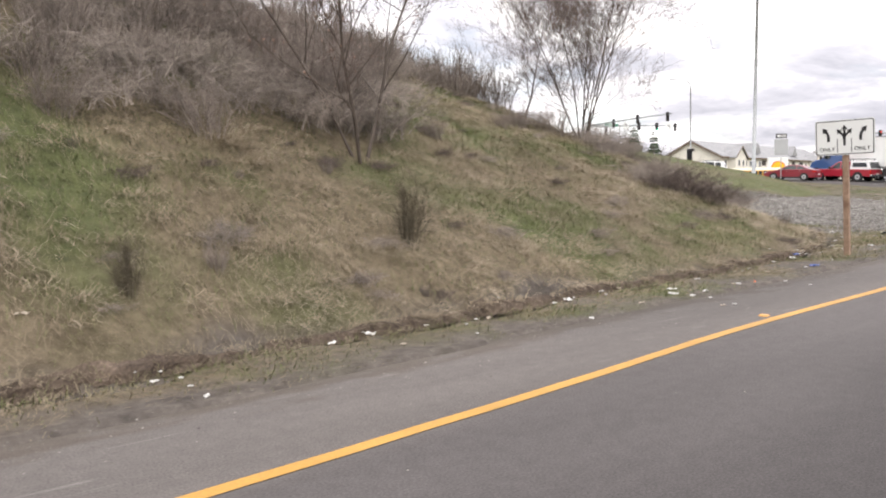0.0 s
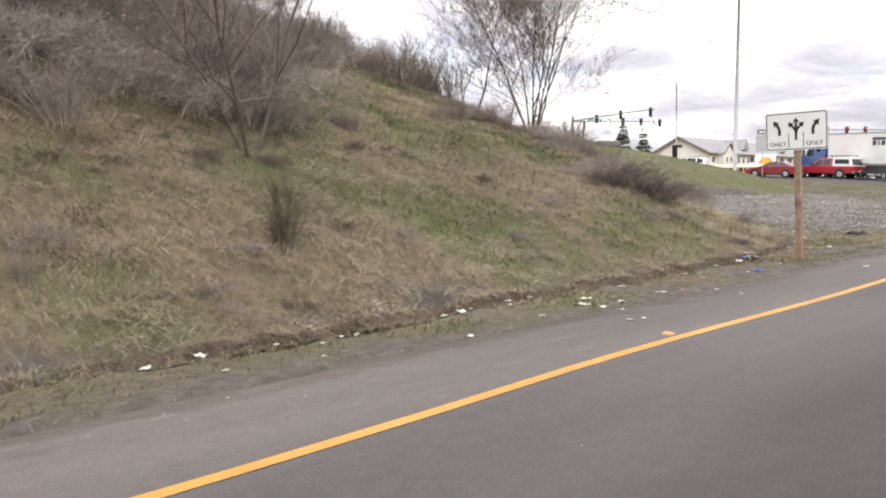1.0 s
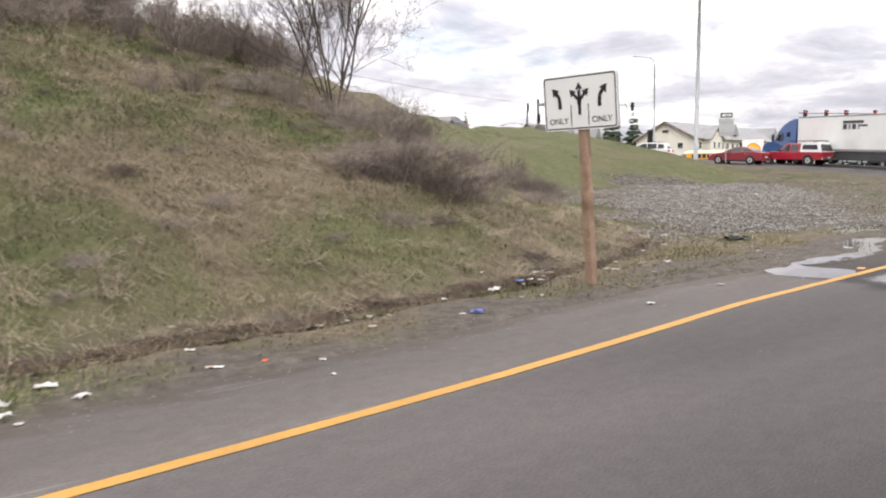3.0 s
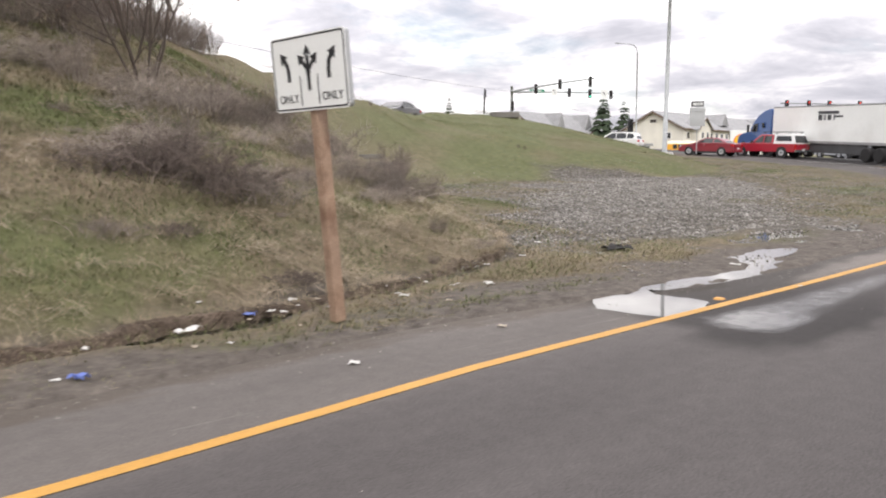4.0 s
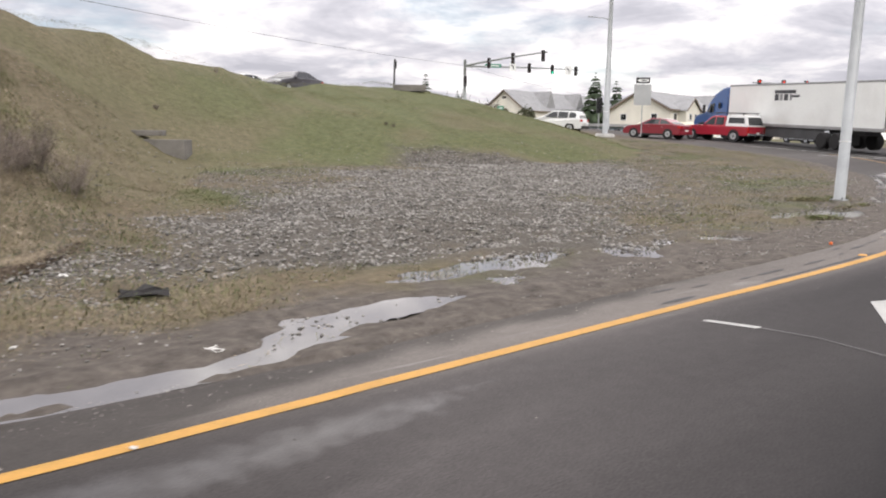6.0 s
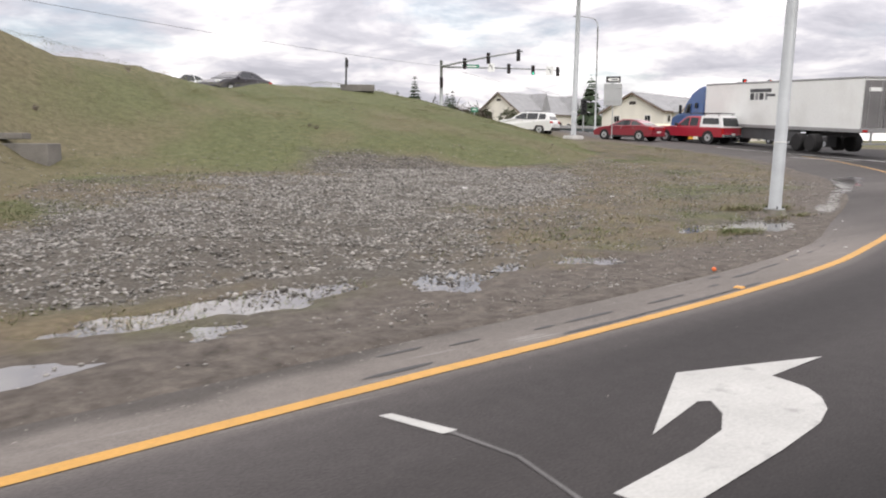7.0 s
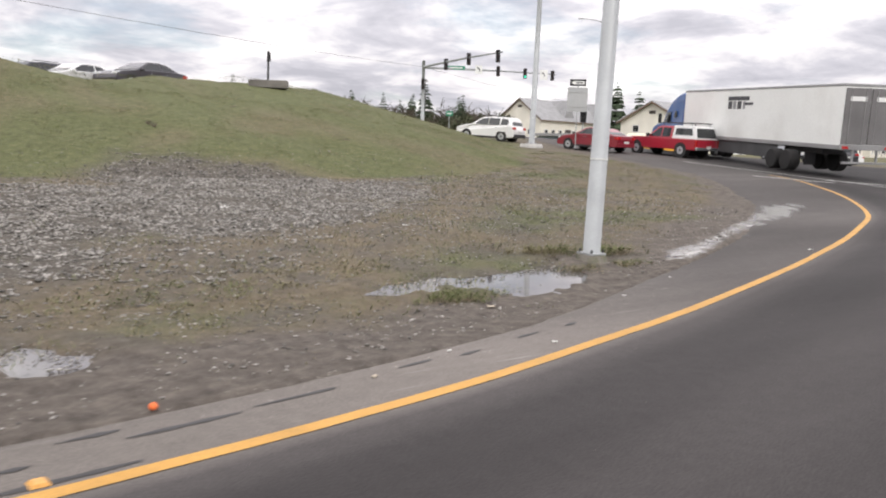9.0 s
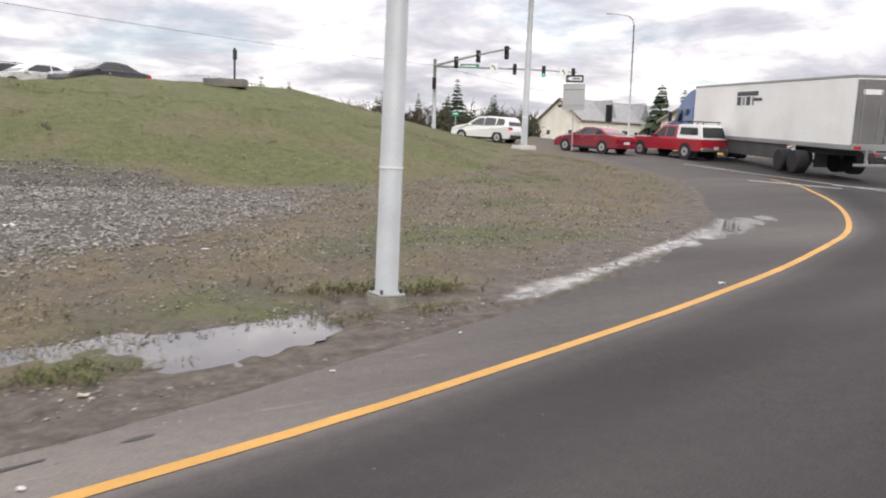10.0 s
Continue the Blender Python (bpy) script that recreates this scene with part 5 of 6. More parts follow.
def bare_tree(x, y, z, seed, stems, height, spread, thick, label, buds=True, levels=4):
    """A leafless tree: stems that fork into ever finer branches."""
    g = np.random.default_rng(seed)
    segs, twig, tips = [], [], []

    def grow(p, d, length, rad, level):
        n = 5 if level == 0 else 4
        pts, rr = [p], [rad]
        for k in range(n):
            d = d + g.normal(0, 0.10 if level == 0 else 0.16, 3) + np.array([0, 0, 0.06])
            d = d / np.linalg.norm(d)
            p = p + d * length / n
            pts.append(p)
            rr.append(rad * (1 - 0.72 * (k + 1) / n))
        (segs if level < 2 else twig).append((pts, rr))
        if level >= levels:
            tips.append(p)
            return
        count = (16, 8, 6, 3)[min(level, 3)]
        for k in range(count):
            t = g.uniform(0.14 if level == 0 else 0.2, 0.98)
            i = min(n - 1, int(t * n))
            q = pts[i] + (pts[i + 1] - pts[i]) * (t * n - i)
            a = g.normal(0, 1, 3)
            a = a - d * a.dot(d)
            a = a / np.linalg.norm(a)
            nd = d * 0.7 + a * spread * (1.1 if level == 0 else 0.9) + np.array([0, 0, 0.18])
            grow(q, nd / np.linalg.norm(nd), length * g.uniform(0.34, 0.58), rr[i] * 0.42, level + 1)

    for k in range(stems):
        a = 2 * np.pi * k / stems + g.uniform(-0.4, 0.4)
        d = np.array([np.cos(a) * spread * 0.55, np.sin(a) * spread * 0.55, 1.0])
        grow(np.array([np.cos(a) * 0.09, np.sin(a) * 0.09, -0.1]) * (stems > 1), d / np.linalg.norm(d), height * g.uniform(0.75, 1.0), thick * g.uniform(0.7, 1.0), 0)
    t = thing("bare_tree", pose(x, y, z), label, "tree")
    bm = bmesh.new()
    for pts, rr in segs:
        tube(pts, rr, 6, bm, caps=False)
    part("trunk", bm, BARK, t, "grey forked stems", smooth=True)
    v, f = ribbons([p for p, _ in twig], [max(rr[0] * 0.58, 0.0031) for _, rr in twig])
    o = np_mesh("crown", v, f, TWIG)
    o.parent = t
    o["label"] = "crown of fine leafless twigs"
    if buds:
        c = np.array(tips)
        c = c[g.random(len(c)) < 0.30]
        n = len(c)
        dv = g.normal(0, 0.010, (n, 4, 3)) + np.array([[0, 0, 0.008], [0, 0, -0.03], [0.008, 0, -0.01], [-0.006, 0.006, -0.01]])
        vv = (c[:, None] + dv).reshape(-1, 3)
        i = np.arange(n)[:, None] * 4
        o = np_mesh("catkins", vv, np.concatenate([i + [0, 2, 3], i + [1, 3, 2], i + [0, 3, 1], i + [0, 1, 2]], 1).reshape(-1, 3), BUD)
        o.parent = t
        tagged(o, "small hanging catkins", kind="stuff")
    return t


grass()
shrubs()
bare_tree(19.4, 15.75, ground_height(19.4, 15.75), 3, 8, 6.2, 0.7, 0.03, "leafless many-stemmed young alder on the bank")
bare_tree(7.95, 10.6, ground_height(7.95, 10.6), 5, 3, 6.4, 0.78, 0.042, "leafless forked young tree among the brush")
bare_tree(20.4, 19.4, ground_height(20.4, 19.4), 8, 1, 3.9, 0.5, 0.045, "slender leafless sapling near the crest")
bare_tree(14.0, 22.3, ground_height(14.0, 22.3), 9, 2, 2.6, 0.6, 0.03, "small leafless tree on the crest")

# ---- gravel ----
STONE = material("gravel_stone", (0.238, 0.226, 0.208), 0.9, scale=20, var=0.15, fine=0.2, spec=0.2, island=0.62)


def gravel():
    g = np.random.default_rng(4)
    r = random.Random(14)
    base = np.array([(1, 0, 0), (-1, 0, 0), (0, 1, 0), (0, -1, 0), (0, 0, 1), (0, 0, -1), (.65, .65, .5), (-.65, .65, .5), (-.65, -.65, .5), (.65, -.65, .5)], dtype=float)
    tri = np.array([(0, 6, 9), (6, 0, 2), (2, 7, 6), (7, 2, 1), (1, 8, 7), (8, 1, 3), (3, 9, 8), (9, 3, 0), (4, 6, 7), (4, 7, 8), (4, 8, 9), (4, 9, 6), (0, 5, 2), (2, 5, 1), (1, 5, 3), (3, 5, 0)])
    vs, fs, n = [], [], 0
    tries = 0
    while n < 60000 and tries < 80000:
        tries += 1
        x, y = r.uniform(22, 54), r.uniform(6.4, 26)
        off = edge_offset(x, y)
        if off < paved_width(x) + 0.2:
            continue
        gr, mud, _ = ground_masks(x, y, off)
        heap = noise.noise(Vector((x * 0.8, y * 0.9, 91))) + 0.6 * noise.noise(Vector((x * 2.3, y * 2.6, 92)))
        if r.random() > 0.78 + 0.7 * heap or r.random() > max(gr, 0.22 * mud, (0.5 if x < 46 else 0.3) if x > 30 and y < curve_at(FOOT, x) - 0.5 else 0.06):
            continue
        z = ground_height(x, y)
        for _ in range(4 if gr > 0.4 else 2):
            s = 0.011 + 0.036 * r.random() ** 2.6 * (1 if gr > 0.5 and gr > mud else 0.5)
            if y > 13 and s < 0.024:
                s *= 1.6
            k = base * g.uniform(0.6, 1.3, (10, 3)) * s * np.array([1, g.uniform(0.55, 1), g.uniform(0.4, 0.8)])
            a = r.uniform(0, 6.28)
            c, q = math.cos(a), math.sin(a)
            k = k @ np.array([[c, q, 0], [-q, c, 0], [0, 0, 1]])
            vs.append(k + (x + r.gauss(0, 0.09), y + r.gauss(0, 0.09), z + 0.15 * s))
            fs.append(tri + 10 * n)
            n += 1
    tagged(np_mesh("gravel", np.concatenate(vs), np.concatenate(fs), STONE), "grey broken gravel scattered over the muddy ground", "gravel", kind="stuff")


gravel()


def grit():
    """Small stones and crumbs washed over the paved shoulder."""
    g = np.random.default_rng(9)
    base = np.array([(1, 0, 0), (-1, 0, 0), (0, 1, 0), (0, -1, 0), (0, 0, 0.8)], dtype=float)
    tri = np.array([(0, 2, 4), (2, 1, 4), (1, 3, 4), (3, 0, 4)])
    vs, fs = [], []
    for _ in range(3400):
        x = g.uniform(-1, 44)
        off = paved_width(x) * (1 - abs(g.normal(0, 0.3))) if g.random() < 0.97 else g.uniform(-1.5, 0.2)
        if off < -1.5:
            continue
        p = min(EDGE, key=lambda e: abs(e.x - x))
        y = p.y + off
        k = base * g.uniform(0.6, 1.3, (5, 3)) * (0.004 + 0.010 * g.random() ** 4)
        vs.append(k + (x, y, base_height(x, y) + 0.001))
        fs.append(tri + 5 * len(fs))
    tagged(np_mesh("grit", np.concatenate(vs), np.concatenate(fs), GRIT), "pale grit scattered over the asphalt shoulder", "grit", kind="stuff")


GRIT = material("pale_grit", (0.19, 0.175, 0.158), 0.9, scale=20, var=0.1, fine=0.2, spec=0.2, island=0.6)
grit()

# ---- vehicles ----
GLASS = material("tinted_glass", (0.018, 0.020, 0.022), 0.06, var=0.0, fine=0.0, spec=0.6)
TYRE = material("tyre", (0.022, 0.021, 0.021), 0.85, scale=20, var=0.1, fine=0.1)
ALLOY = material("alloy_rim", (0.55, 0.56, 0.58), 0.35, metal=0.7, var=0.08)
CHROME = material("chrome", (0.65, 0.66, 0.68), 0.2, metal=0.9, var=0.05)
TRIM = material("black_trim", (0.025, 0.025, 0.026), 0.7, var=0.1)
TAIL = material("tail_lamp_red", (0.42, 0.02, 0.02), 0.25, var=0.05)
HEAD = material("head_lamp", (0.62, 0.63, 0.64), 0.15, var=0.05)
PLATE = material("plate", (0.6, 0.6, 0.58), 0.5, var=0.05)


def wheel(parent, x, y, r, w, rim=ALLOY, name="wheel"):
    """A tyre with a dished rim, axle along y; y's sign is the outer side."""
    s = 1 if y > 0 else -1
    t = part(name, tube([(x, y - s * w, r), (x, y - s * w * 0.9, r), (x, y - s * w * 0.1, r), (x, y, r)], [r * 0.9, r, r, r * 0.9], 22), TYRE, parent, "black tyre")
    part("rim", tube([(x, y - s * 0.03, r), (x, y + s * 0.006, r)], [r * 0.66, r * 0.62], 18), rim, t, "grey rim")
    part("hub", tube([(x, y, r), (x, y + s * 0.02, r)], [r * 0.2, r * 0.16], 10), TRIM, t)
    return t


def shell(profile, width, top_in=0.0, z_in=1.0, bevel=0.05):
    """A side outline pushed across the width, drawn in towards the top above z_in."""
    bm = extruded(profile, width)
    zt = max(p[1] for p in profile)
    for v in bm.verts:
        if v.co.z > z_in and zt > z_in:
            v.co.y *= 1 - top_in * (v.co.z - z_in) / (zt - z_in)
    sharp = [e for e in bm.edges if len(e.link_faces) == 2 and e.calc_face_angle(0) > 0.35]
    bmesh.ops.bevel(bm, geom=sharp, offset=bevel, segments=2, affect="EDGES", profile=0.6, clamp_overlap=True)
    return bm


def side_glass(car, pts, width_at, name="side_window"):
    """A pane on each flank from an outline in x, z."""
    for s in (1, -1):
        bm = bmesh.new()
        vs = [bm.verts.new((x, s * (width_at(z) + 0.006), z)) for x, z in pts]
        bm.faces.new(vs if s < 0 else vs[::-1])
        got = bmesh.ops.extrude_face_region(bm, geom=bm.faces[:])
        bmesh.ops.translate(bm, vec=(0, -s * 0.02, 0), verts=[g for g in got["geom"] if isinstance(g, bmesh.types.BMVert)])
        bmesh.ops.recalc_face_normals(bm, faces=bm.faces[:])
        part(name, bm, GLASS, car, "dark tinted window")


def cross_glass(car, x0, z0, x1, z1, half0, half1, name):
    """A windscreen or rear window between two heights."""
    bm = bmesh.new()
    n = Vector((z1 - z0, 0, x0 - x1)).normalized() * 0.008 * (1 if name == "windscreen" else -1)
    if n.z < 0:
        n = -n
    vs = [bm.verts.new(Vector(p) + n) for p in ((x0, -half0, z0), (x0, half0, z0), (x1, half1, z1), (x1, -half1, z1))]
    bm.faces.new(vs)
    got = bmesh.ops.extrude_face_region(bm, geom=bm.faces[:])
    bmesh.ops.translate(bm, vec=-2.5 * n, verts=[g for g in got["geom"] if isinstance(g, bmesh.types.BMVert)])
    bmesh.ops.recalc_face_normals(bm, faces=bm.faces[:])
    part(name, bm, GLASS, car, "dark tinted window")


def car(name, m, color, label, kind="suv", group="queue of vehicles"):
    """A road car, front towards +x, wheels on z = 0."""
    c = thing(name, m, label, "car", group)
    paint = material("car_paint", color, 0.3, scale=3, var=0.05, fine=0.02, coat=0.6, spec=0.5)
    if kind == "suv":
        L, W, H, r, belt = 4.6, 1.84, 1.68, 0.35, 1.05
        body = [(-2.28, 0.38), (-2.3, 0.75), (-2.22, 1.0), (-2.12, 1.08), (-1.95, 1.55), (-1.7, 1.66), (-0.6, 1.68), (0.25, 1.62), (1.05, 1.12), (1.9, 0.98), (2.22, 0.82), (2.3, 0.55), (2.24, 0.3), (-2.2, 0.28)]
        panes = [[(-1.88, 1.14), (-1.72, 1.52), (-1.25, 1.57), (-1.2, 1.12)], [(-1.12, 1.12), (-1.12, 1.57), (-0.3, 1.58), (-0.3, 1.1)], [(-0.22, 1.1), (-0.22, 1.58), (0.2, 1.54), (0.85, 1.14)]]
        front, rear, axles = (1.02, 1.15, 0.3, 1.58), (-2.13, 1.12, -1.93, 1.52), (1.42, -1.32)
    else:
        L, W, H, r, belt = 4.7, 1.82, 1.45, 0.33, 0.95
        body = [(-2.3, 0.42), (-2.34, 0.75), (-2.28, 0.98), (-1.75, 1.04), (-1.05, 1.38), (-0.5, 1.45), (0.15, 1.43), (1.05, 0.98), (1.95, 0.84), (2.28, 0.66), (2.34, 0.45), (2.28, 0.28), (-2.25, 0.28)]
        panes = [[(-1.5, 1.06), (-1.0, 1.32), (-0.68, 1.36), (-0.66, 1.02)], [(-0.58, 1.02), (-0.6, 1.37), (0.08, 1.36), (0.82, 1.0)]]
        front, rear, axles = (1.02, 1.0, 0.2, 1.38), (-1.72, 1.06, -1.08, 1.34), (1.42, -1.35)
    part("body", shell(body, W, 0.26, belt, 0.05), paint, c, "glossy painted body", smooth=False)
    half = lambda z: W / 2 * (1 - 0.26 * max(0.0, z - belt) / (H - belt))
    for p in panes:
        side_glass(c, p, half)
    cross_glass(c, front[0], front[1], front[2], front[3], half(front[1]) - 0.08, half(front[3]) - 0.1, "windscreen")
    cross_glass(c, rear[0], rear[1], rear[2], rear[3], half(rear[1]) - 0.1, half(rear[3]) - 0.1, "rear_window")
    part("sill", box(L * 0.52, W * 1.01, 0.14, (0, 0, 0.28), 0.03), TRIM, c)
    part("rear_bumper", box(0.2, W * 0.96, 0.24, (-L / 2 + 0.06, 0, 0.42), 0.05), TRIM if kind == "suv" else paint, c)
    part("front_bumper", box(0.2, W * 0.94, 0.2, (L / 2 - 0.1, 0, 0.38), 0.05), TRIM, c)
    for s in (1, -1):
        for x in axles:
            wheel(c, x, s * (W / 2 + 0.01), r, 0.22)
            part("wheel_arch", tube([(x, s * (W / 2 - 0.2), r), (x, s * (W / 2 + 0.004), r)], r * 1.16, 20), TRIM, c)
        part("tail_lamp", box(0.3, 0.3, 0.17, (-L / 2 + 0.14, s * (W / 2 - 0.15), belt - 0.12), 0.03), TAIL, c, "red tail lamp")
        part("head_lamp", box(0.3, 0.34, 0.13, (L / 2 - 0.22, s * (W / 2 - 0.22), 0.72), 0.03), HEAD, c, "clear head lamp")
        part("mirror", box(0.14, 0.2, 0.14, (0.75, s * (W / 2 + 0.06), belt + 0.05), 0.04), paint, c)
        for x in (-0.75, 0.25):
            part("door_handle", box(0.16, 0.03, 0.03, (x - 0.15, s * (W / 2 + 0.012), belt - 0.12), 0.008), CHROME, c)
        if kind == "suv":
            part("roof_rail", tube([(-1.6, s * 0.62, 1.66), (-1.5, s * 0.62, 1.73), (0.0, s * 0.62, 1.73), (0.1, s * 0.62, 1.65)], 0.018, 6), TRIM, c)
    part("number_plate", box(0.02, 0.5, 0.13, (-L / 2 - 0.02, 0, 0.72 if kind == "suv" else 0.6)), PLATE, c)
    return c


def on_road(x, y, yaw, dz=0.0):
    return pose(x, y, base_height(x, y) + 0.01 + dz, 0, -2.2, yaw)


car("suv", on_road(69.2, 44.4, 114), (0.74, 0.74, 0.73), "white compact SUV with dark windows waiting on the road")
car("sedan", on_road(71.2, 36.2, 98), (0.22, 0.016, 0.03), "dark red sedan waiting behind a white SUV", "sedan")
car("suv", on_road(89.0, 34.0, 62), (0.48, 0.50, 0.52), "silver grey SUV waiting in a far lane")
car("sedan", on_road(121, 47, 150), (0.74, 0.74, 0.73), "small white car in the far lanes", "sedan")
car("suv", on_road(99, 36, 62), (0.03, 0.03, 0.035), "black SUV waiting in a far lane")
for x, y, col, kind, lab in ((41.0, 50.2, (0.02, 0.022, 0.03), "suv", "dark SUV standing behind the grassy crest"), (42.7, 45.9, (0.66, 0.66, 0.66), "sedan", "white car standing behind the grassy crest"), (45.8, 44.9, (0.03, 0.026, 0.035), "sedan", "dark sedan standing behind the grassy crest"), (25.5, 37.6, (0.03, 0.03, 0.035), "suv", "dark SUV passing behind the grassy crest")):
    car(kind, pose(x, y, ground_height(x, y, False) + 0.12, 0, 0, 207), col, lab, kind, "vehicles behind the crest")


def pickup():
    c = thing("pickup", on_road(74.4, 32.9, 86), "red pickup truck with a white canopy and a black roof rack", "pickup truck", "queue of vehicles")
    red = material("red_paint", (0.34, 0.015, 0.032), 0.3, scale=3, var=0.06, fine=0.02, coat=0.6, spec=0.5)
    white = material("canopy_white", (0.72, 0.72, 0.71), 0.35, var=0.05, fine=0.02)
    body = [(-2.85, 0.5), (-2.88, 1.05), (-0.95, 1.08), (0.75, 1.1), (1.0, 1.12), (2.35, 1.08), (2.75, 0.98), (2.85, 0.6), (2.78, 0.42), (-2.8, 0.42)]
    part("body", shell(body, 2.0, 0, 9, 0.05), red, c, "glossy red body")
    cab = [(-0.95, 1.05), (-0.9, 1.72), (-0.75, 1.8), (0.1, 1.8), (0.3, 1.74), (1.05, 1.08)]
    part("cab", shell(cab, 1.9, 0.2, 1.1, 0.05), red, c, "red cab")
    canopy = [(-2.86, 1.06), (-2.62, 1.78), (-2.5, 1.84), (-1.0, 1.84), (-0.98, 1.06)]
    part("canopy", shell(canopy, 1.9, 0.14, 1.1, 0.05), white, c, "white fibreglass canopy")
    half = lambda z: 0.95 * (1 - 0.2 * max(0.0, z - 1.1) / 0.7)
    half_c = lambda z: 0.95 * (1 - 0.14 * max(0.0, z - 1.1) / 0.74)
    side_glass(c, [(-0.8, 1.16), (-0.78, 1.68), (-0.15, 1.7), (-0.15, 1.14)], half)
    side_glass(c, [(-0.05, 1.14), (-0.05, 1.7), (0.22, 1.66), (0.82, 1.15)], half)
    side_glass(c, [(-2.55, 1.28), (-2.42, 1.68), (-1.2, 1.68), (-1.2, 1.28)], half_c, "canopy_window")
    cross_glass(c, 1.02, 1.14, 0.36, 1.7, 0.8, 0.7, "windscreen")
    cross_glass(c, -2.84, 1.16, -2.66, 1.7, 0.82, 0.74, "rear_window")
    part("tailgate", box(0.05, 1.7, 0.5, (-2.89, 0, 0.8), 0.02), red, c)
    part("rear_bumper", box(0.16, 1.95, 0.18, (-2.95, 0, 0.52), 0.03), CHROME, c, "chrome bumper")
    part("front_bumper", box(0.18, 1.95, 0.2, (2.84, 0, 0.55), 0.04), CHROME, c, "chrome bumper")
    part("grille", box(0.05, 1.3, 0.28, (2.84, 0, 0.85), 0.02), TRIM, c)
    for s in (1, -1):
        for x in (1.85, -1.75):
            wheel(c, x, s * 1.0, 0.38, 0.26)
            part("wheel_arch", tube([(x, s * 0.8, 0.4), (x, s * 1.004, 0.4)], 0.46, 20), TRIM, c)
        part("tail_lamp", box(0.1, 0.14, 0.42, (-2.86, s * 0.93, 0.82), 0.02), TAIL, c, "red tail lamp")
        part("head_lamp", box(0.14, 0.36, 0.22, (2.78, s * 0.78, 0.9), 0.03), HEAD, c, "clear head lamp")
        part("mirror", box(0.14, 0.24, 0.2, (0.85, s * 1.1, 1.22), 0.04), TRIM, c)
        part("rack_bar", tube([(-2.5, s * 0.72, 2.0), (0.1, s * 0.72, 2.0)], 0.025, 6), TRIM, c)
    for x in (-2.3, -1.2, -0.1):
        part("rack_bar", tube([(x, -0.78, 1.86), (x, -0.72, 2.0), (x, 0.72, 2.0), (x, 0.78, 1.86)], 0.025, 6), TRIM, c)
    part("number_plate", box(0.02, 0.32, 0.16, (-3.04, 0, 0.62)), PLATE, c)
    return c


pickup()


def semi_truck():
    """A tractor and its trailer, two things; x along the heading, origin at the trailer's rear left corner."""
    head = 63.0
    z0 = base_height(71, 24) - 0.05
    m = pose(69.8, 19.8, z0 - 0.05, 0, -2.6, head)
    white = material("trailer_white", (0.82, 0.83, 0.80), 0.45, scale=1.5, var=0.05, fine=0.03, alt=(0.70, 0.70, 0.665), alt_scale=0.35, alt_lo=0.5, alt_hi=0.75)
    # the shaded rear end has its shade put into this dark grey
    rear_shade = material("trailer_rear_shaded", (0.17, 0.165, 0.165), 0.5, scale=3, var=0.2, fine=0.08)
    rail = material("trailer_rail", (0.34, 0.34, 0.34), 0.4, metal=0.5, var=0.12)
    skirt = material("trailer_skirt", (0.07, 0.07, 0.072), 0.7, var=0.15)
    t = thing("semi_trailer", m, "long white box trailer with its rear coloured dark grey for shade", "trailer", "queue of vehicles")
    part("box", box(16.1, 2.58, 2.75, (8.07, -1.3, 2.72), 0.03), white, t, "white smooth side walls")
    part("bottom_rail", box(16.1, 2.62, 0.2, (8.05, -1.3, 1.28), 0.02), rail, t)
    part("top_rail", box(16.12, 2.62, 0.12, (8.05, -1.3, 4.06), 0.02), rail, t)
    for y in (-0.66, -1.94):
        part("rear_door", box(0.05, 1.24, 2.5, (-0.02, y, 2.68), 0.015), rear_shade, t, "door coloured dark grey for shade")
        for k in (-0.35, 0.35):
            part("lock_rod", tube([(-0.06, y + k, 1.45), (-0.06, y + k, 3.9)], 0.018, 6), rail, t)
        part("text_bar", box(0.01, 0.8, 0.2, (-0.05, y, 3.45)), SIGN_WHITE, t)
    part("rear_frame", box(0.1, 2.6, 0.25, (-0.02, -1.3, 1.3), 0.02), rail, t)
    for y in (-0.25, -2.35):
        part("tail_lamp", box(0.04, 0.3, 0.12, (-0.08, y, 1.28), 0.01), TAIL, t, "red tail lamp")
    part("underride_guard", box(0.1, 2.2, 0.1, (-0.02, -1.3, 0.6), 0.01), rail, t)
    for y in (-0.7, -1.9):
        part("guard_strut", box(0.08, 0.08, 0.6, (0.0, y, 0.9)), rail, t)
    part("side_skirt", box(6.2, 0.04, 0.75, (8.2, -0.12, 0.85), 0.01), skirt, t, "dark aerodynamic skirt")
    part("bogie_frame", box(3.2, 1.1, 0.3, (3.9, -1.3, 1.02), 0.02), skirt, t)
    for x in (3.3, 4.55):
        for y in (-0.02, -2.58):
            wheel(t, x, y if y > -1 else y, 0.51, 0.55, rim=ALLOY)
        part("mud_flap", box(0.02, 0.6, 0.6, (x - 0.75, -0.32, 0.62)), TRIM, t)
    for y in (-0.5, -2.1):
        part("landing_leg", box(0.14, 0.14, 1.0, (12.3, y, 0.75), 0.01), rail, t)
    # dark mark on the side and the maker's plate, drawn as plain shapes
    dark = material("mark_dark", (0.06, 0.06, 0.065), 0.5, var=0.1)
    part("text_bar", box(2.3, 0.012, 0.22, (9.3, 0.0, 3.55)), dark, t, "dark plain bar")
    for k, w in enumerate((0.42, 0.30, 0.42, 0.2)):
        part("text_bar", box(w, 0.012, 0.42, (10.2 - k * 0.52, 0.0, 3.18)), dark if k % 2 == 0 else rail, t, "dark plain bar")
    part("text_bar", box(1.0, 0.012, 0.14, (8.2, 0.0, 3.25)), dark, t, "dark plain bar")
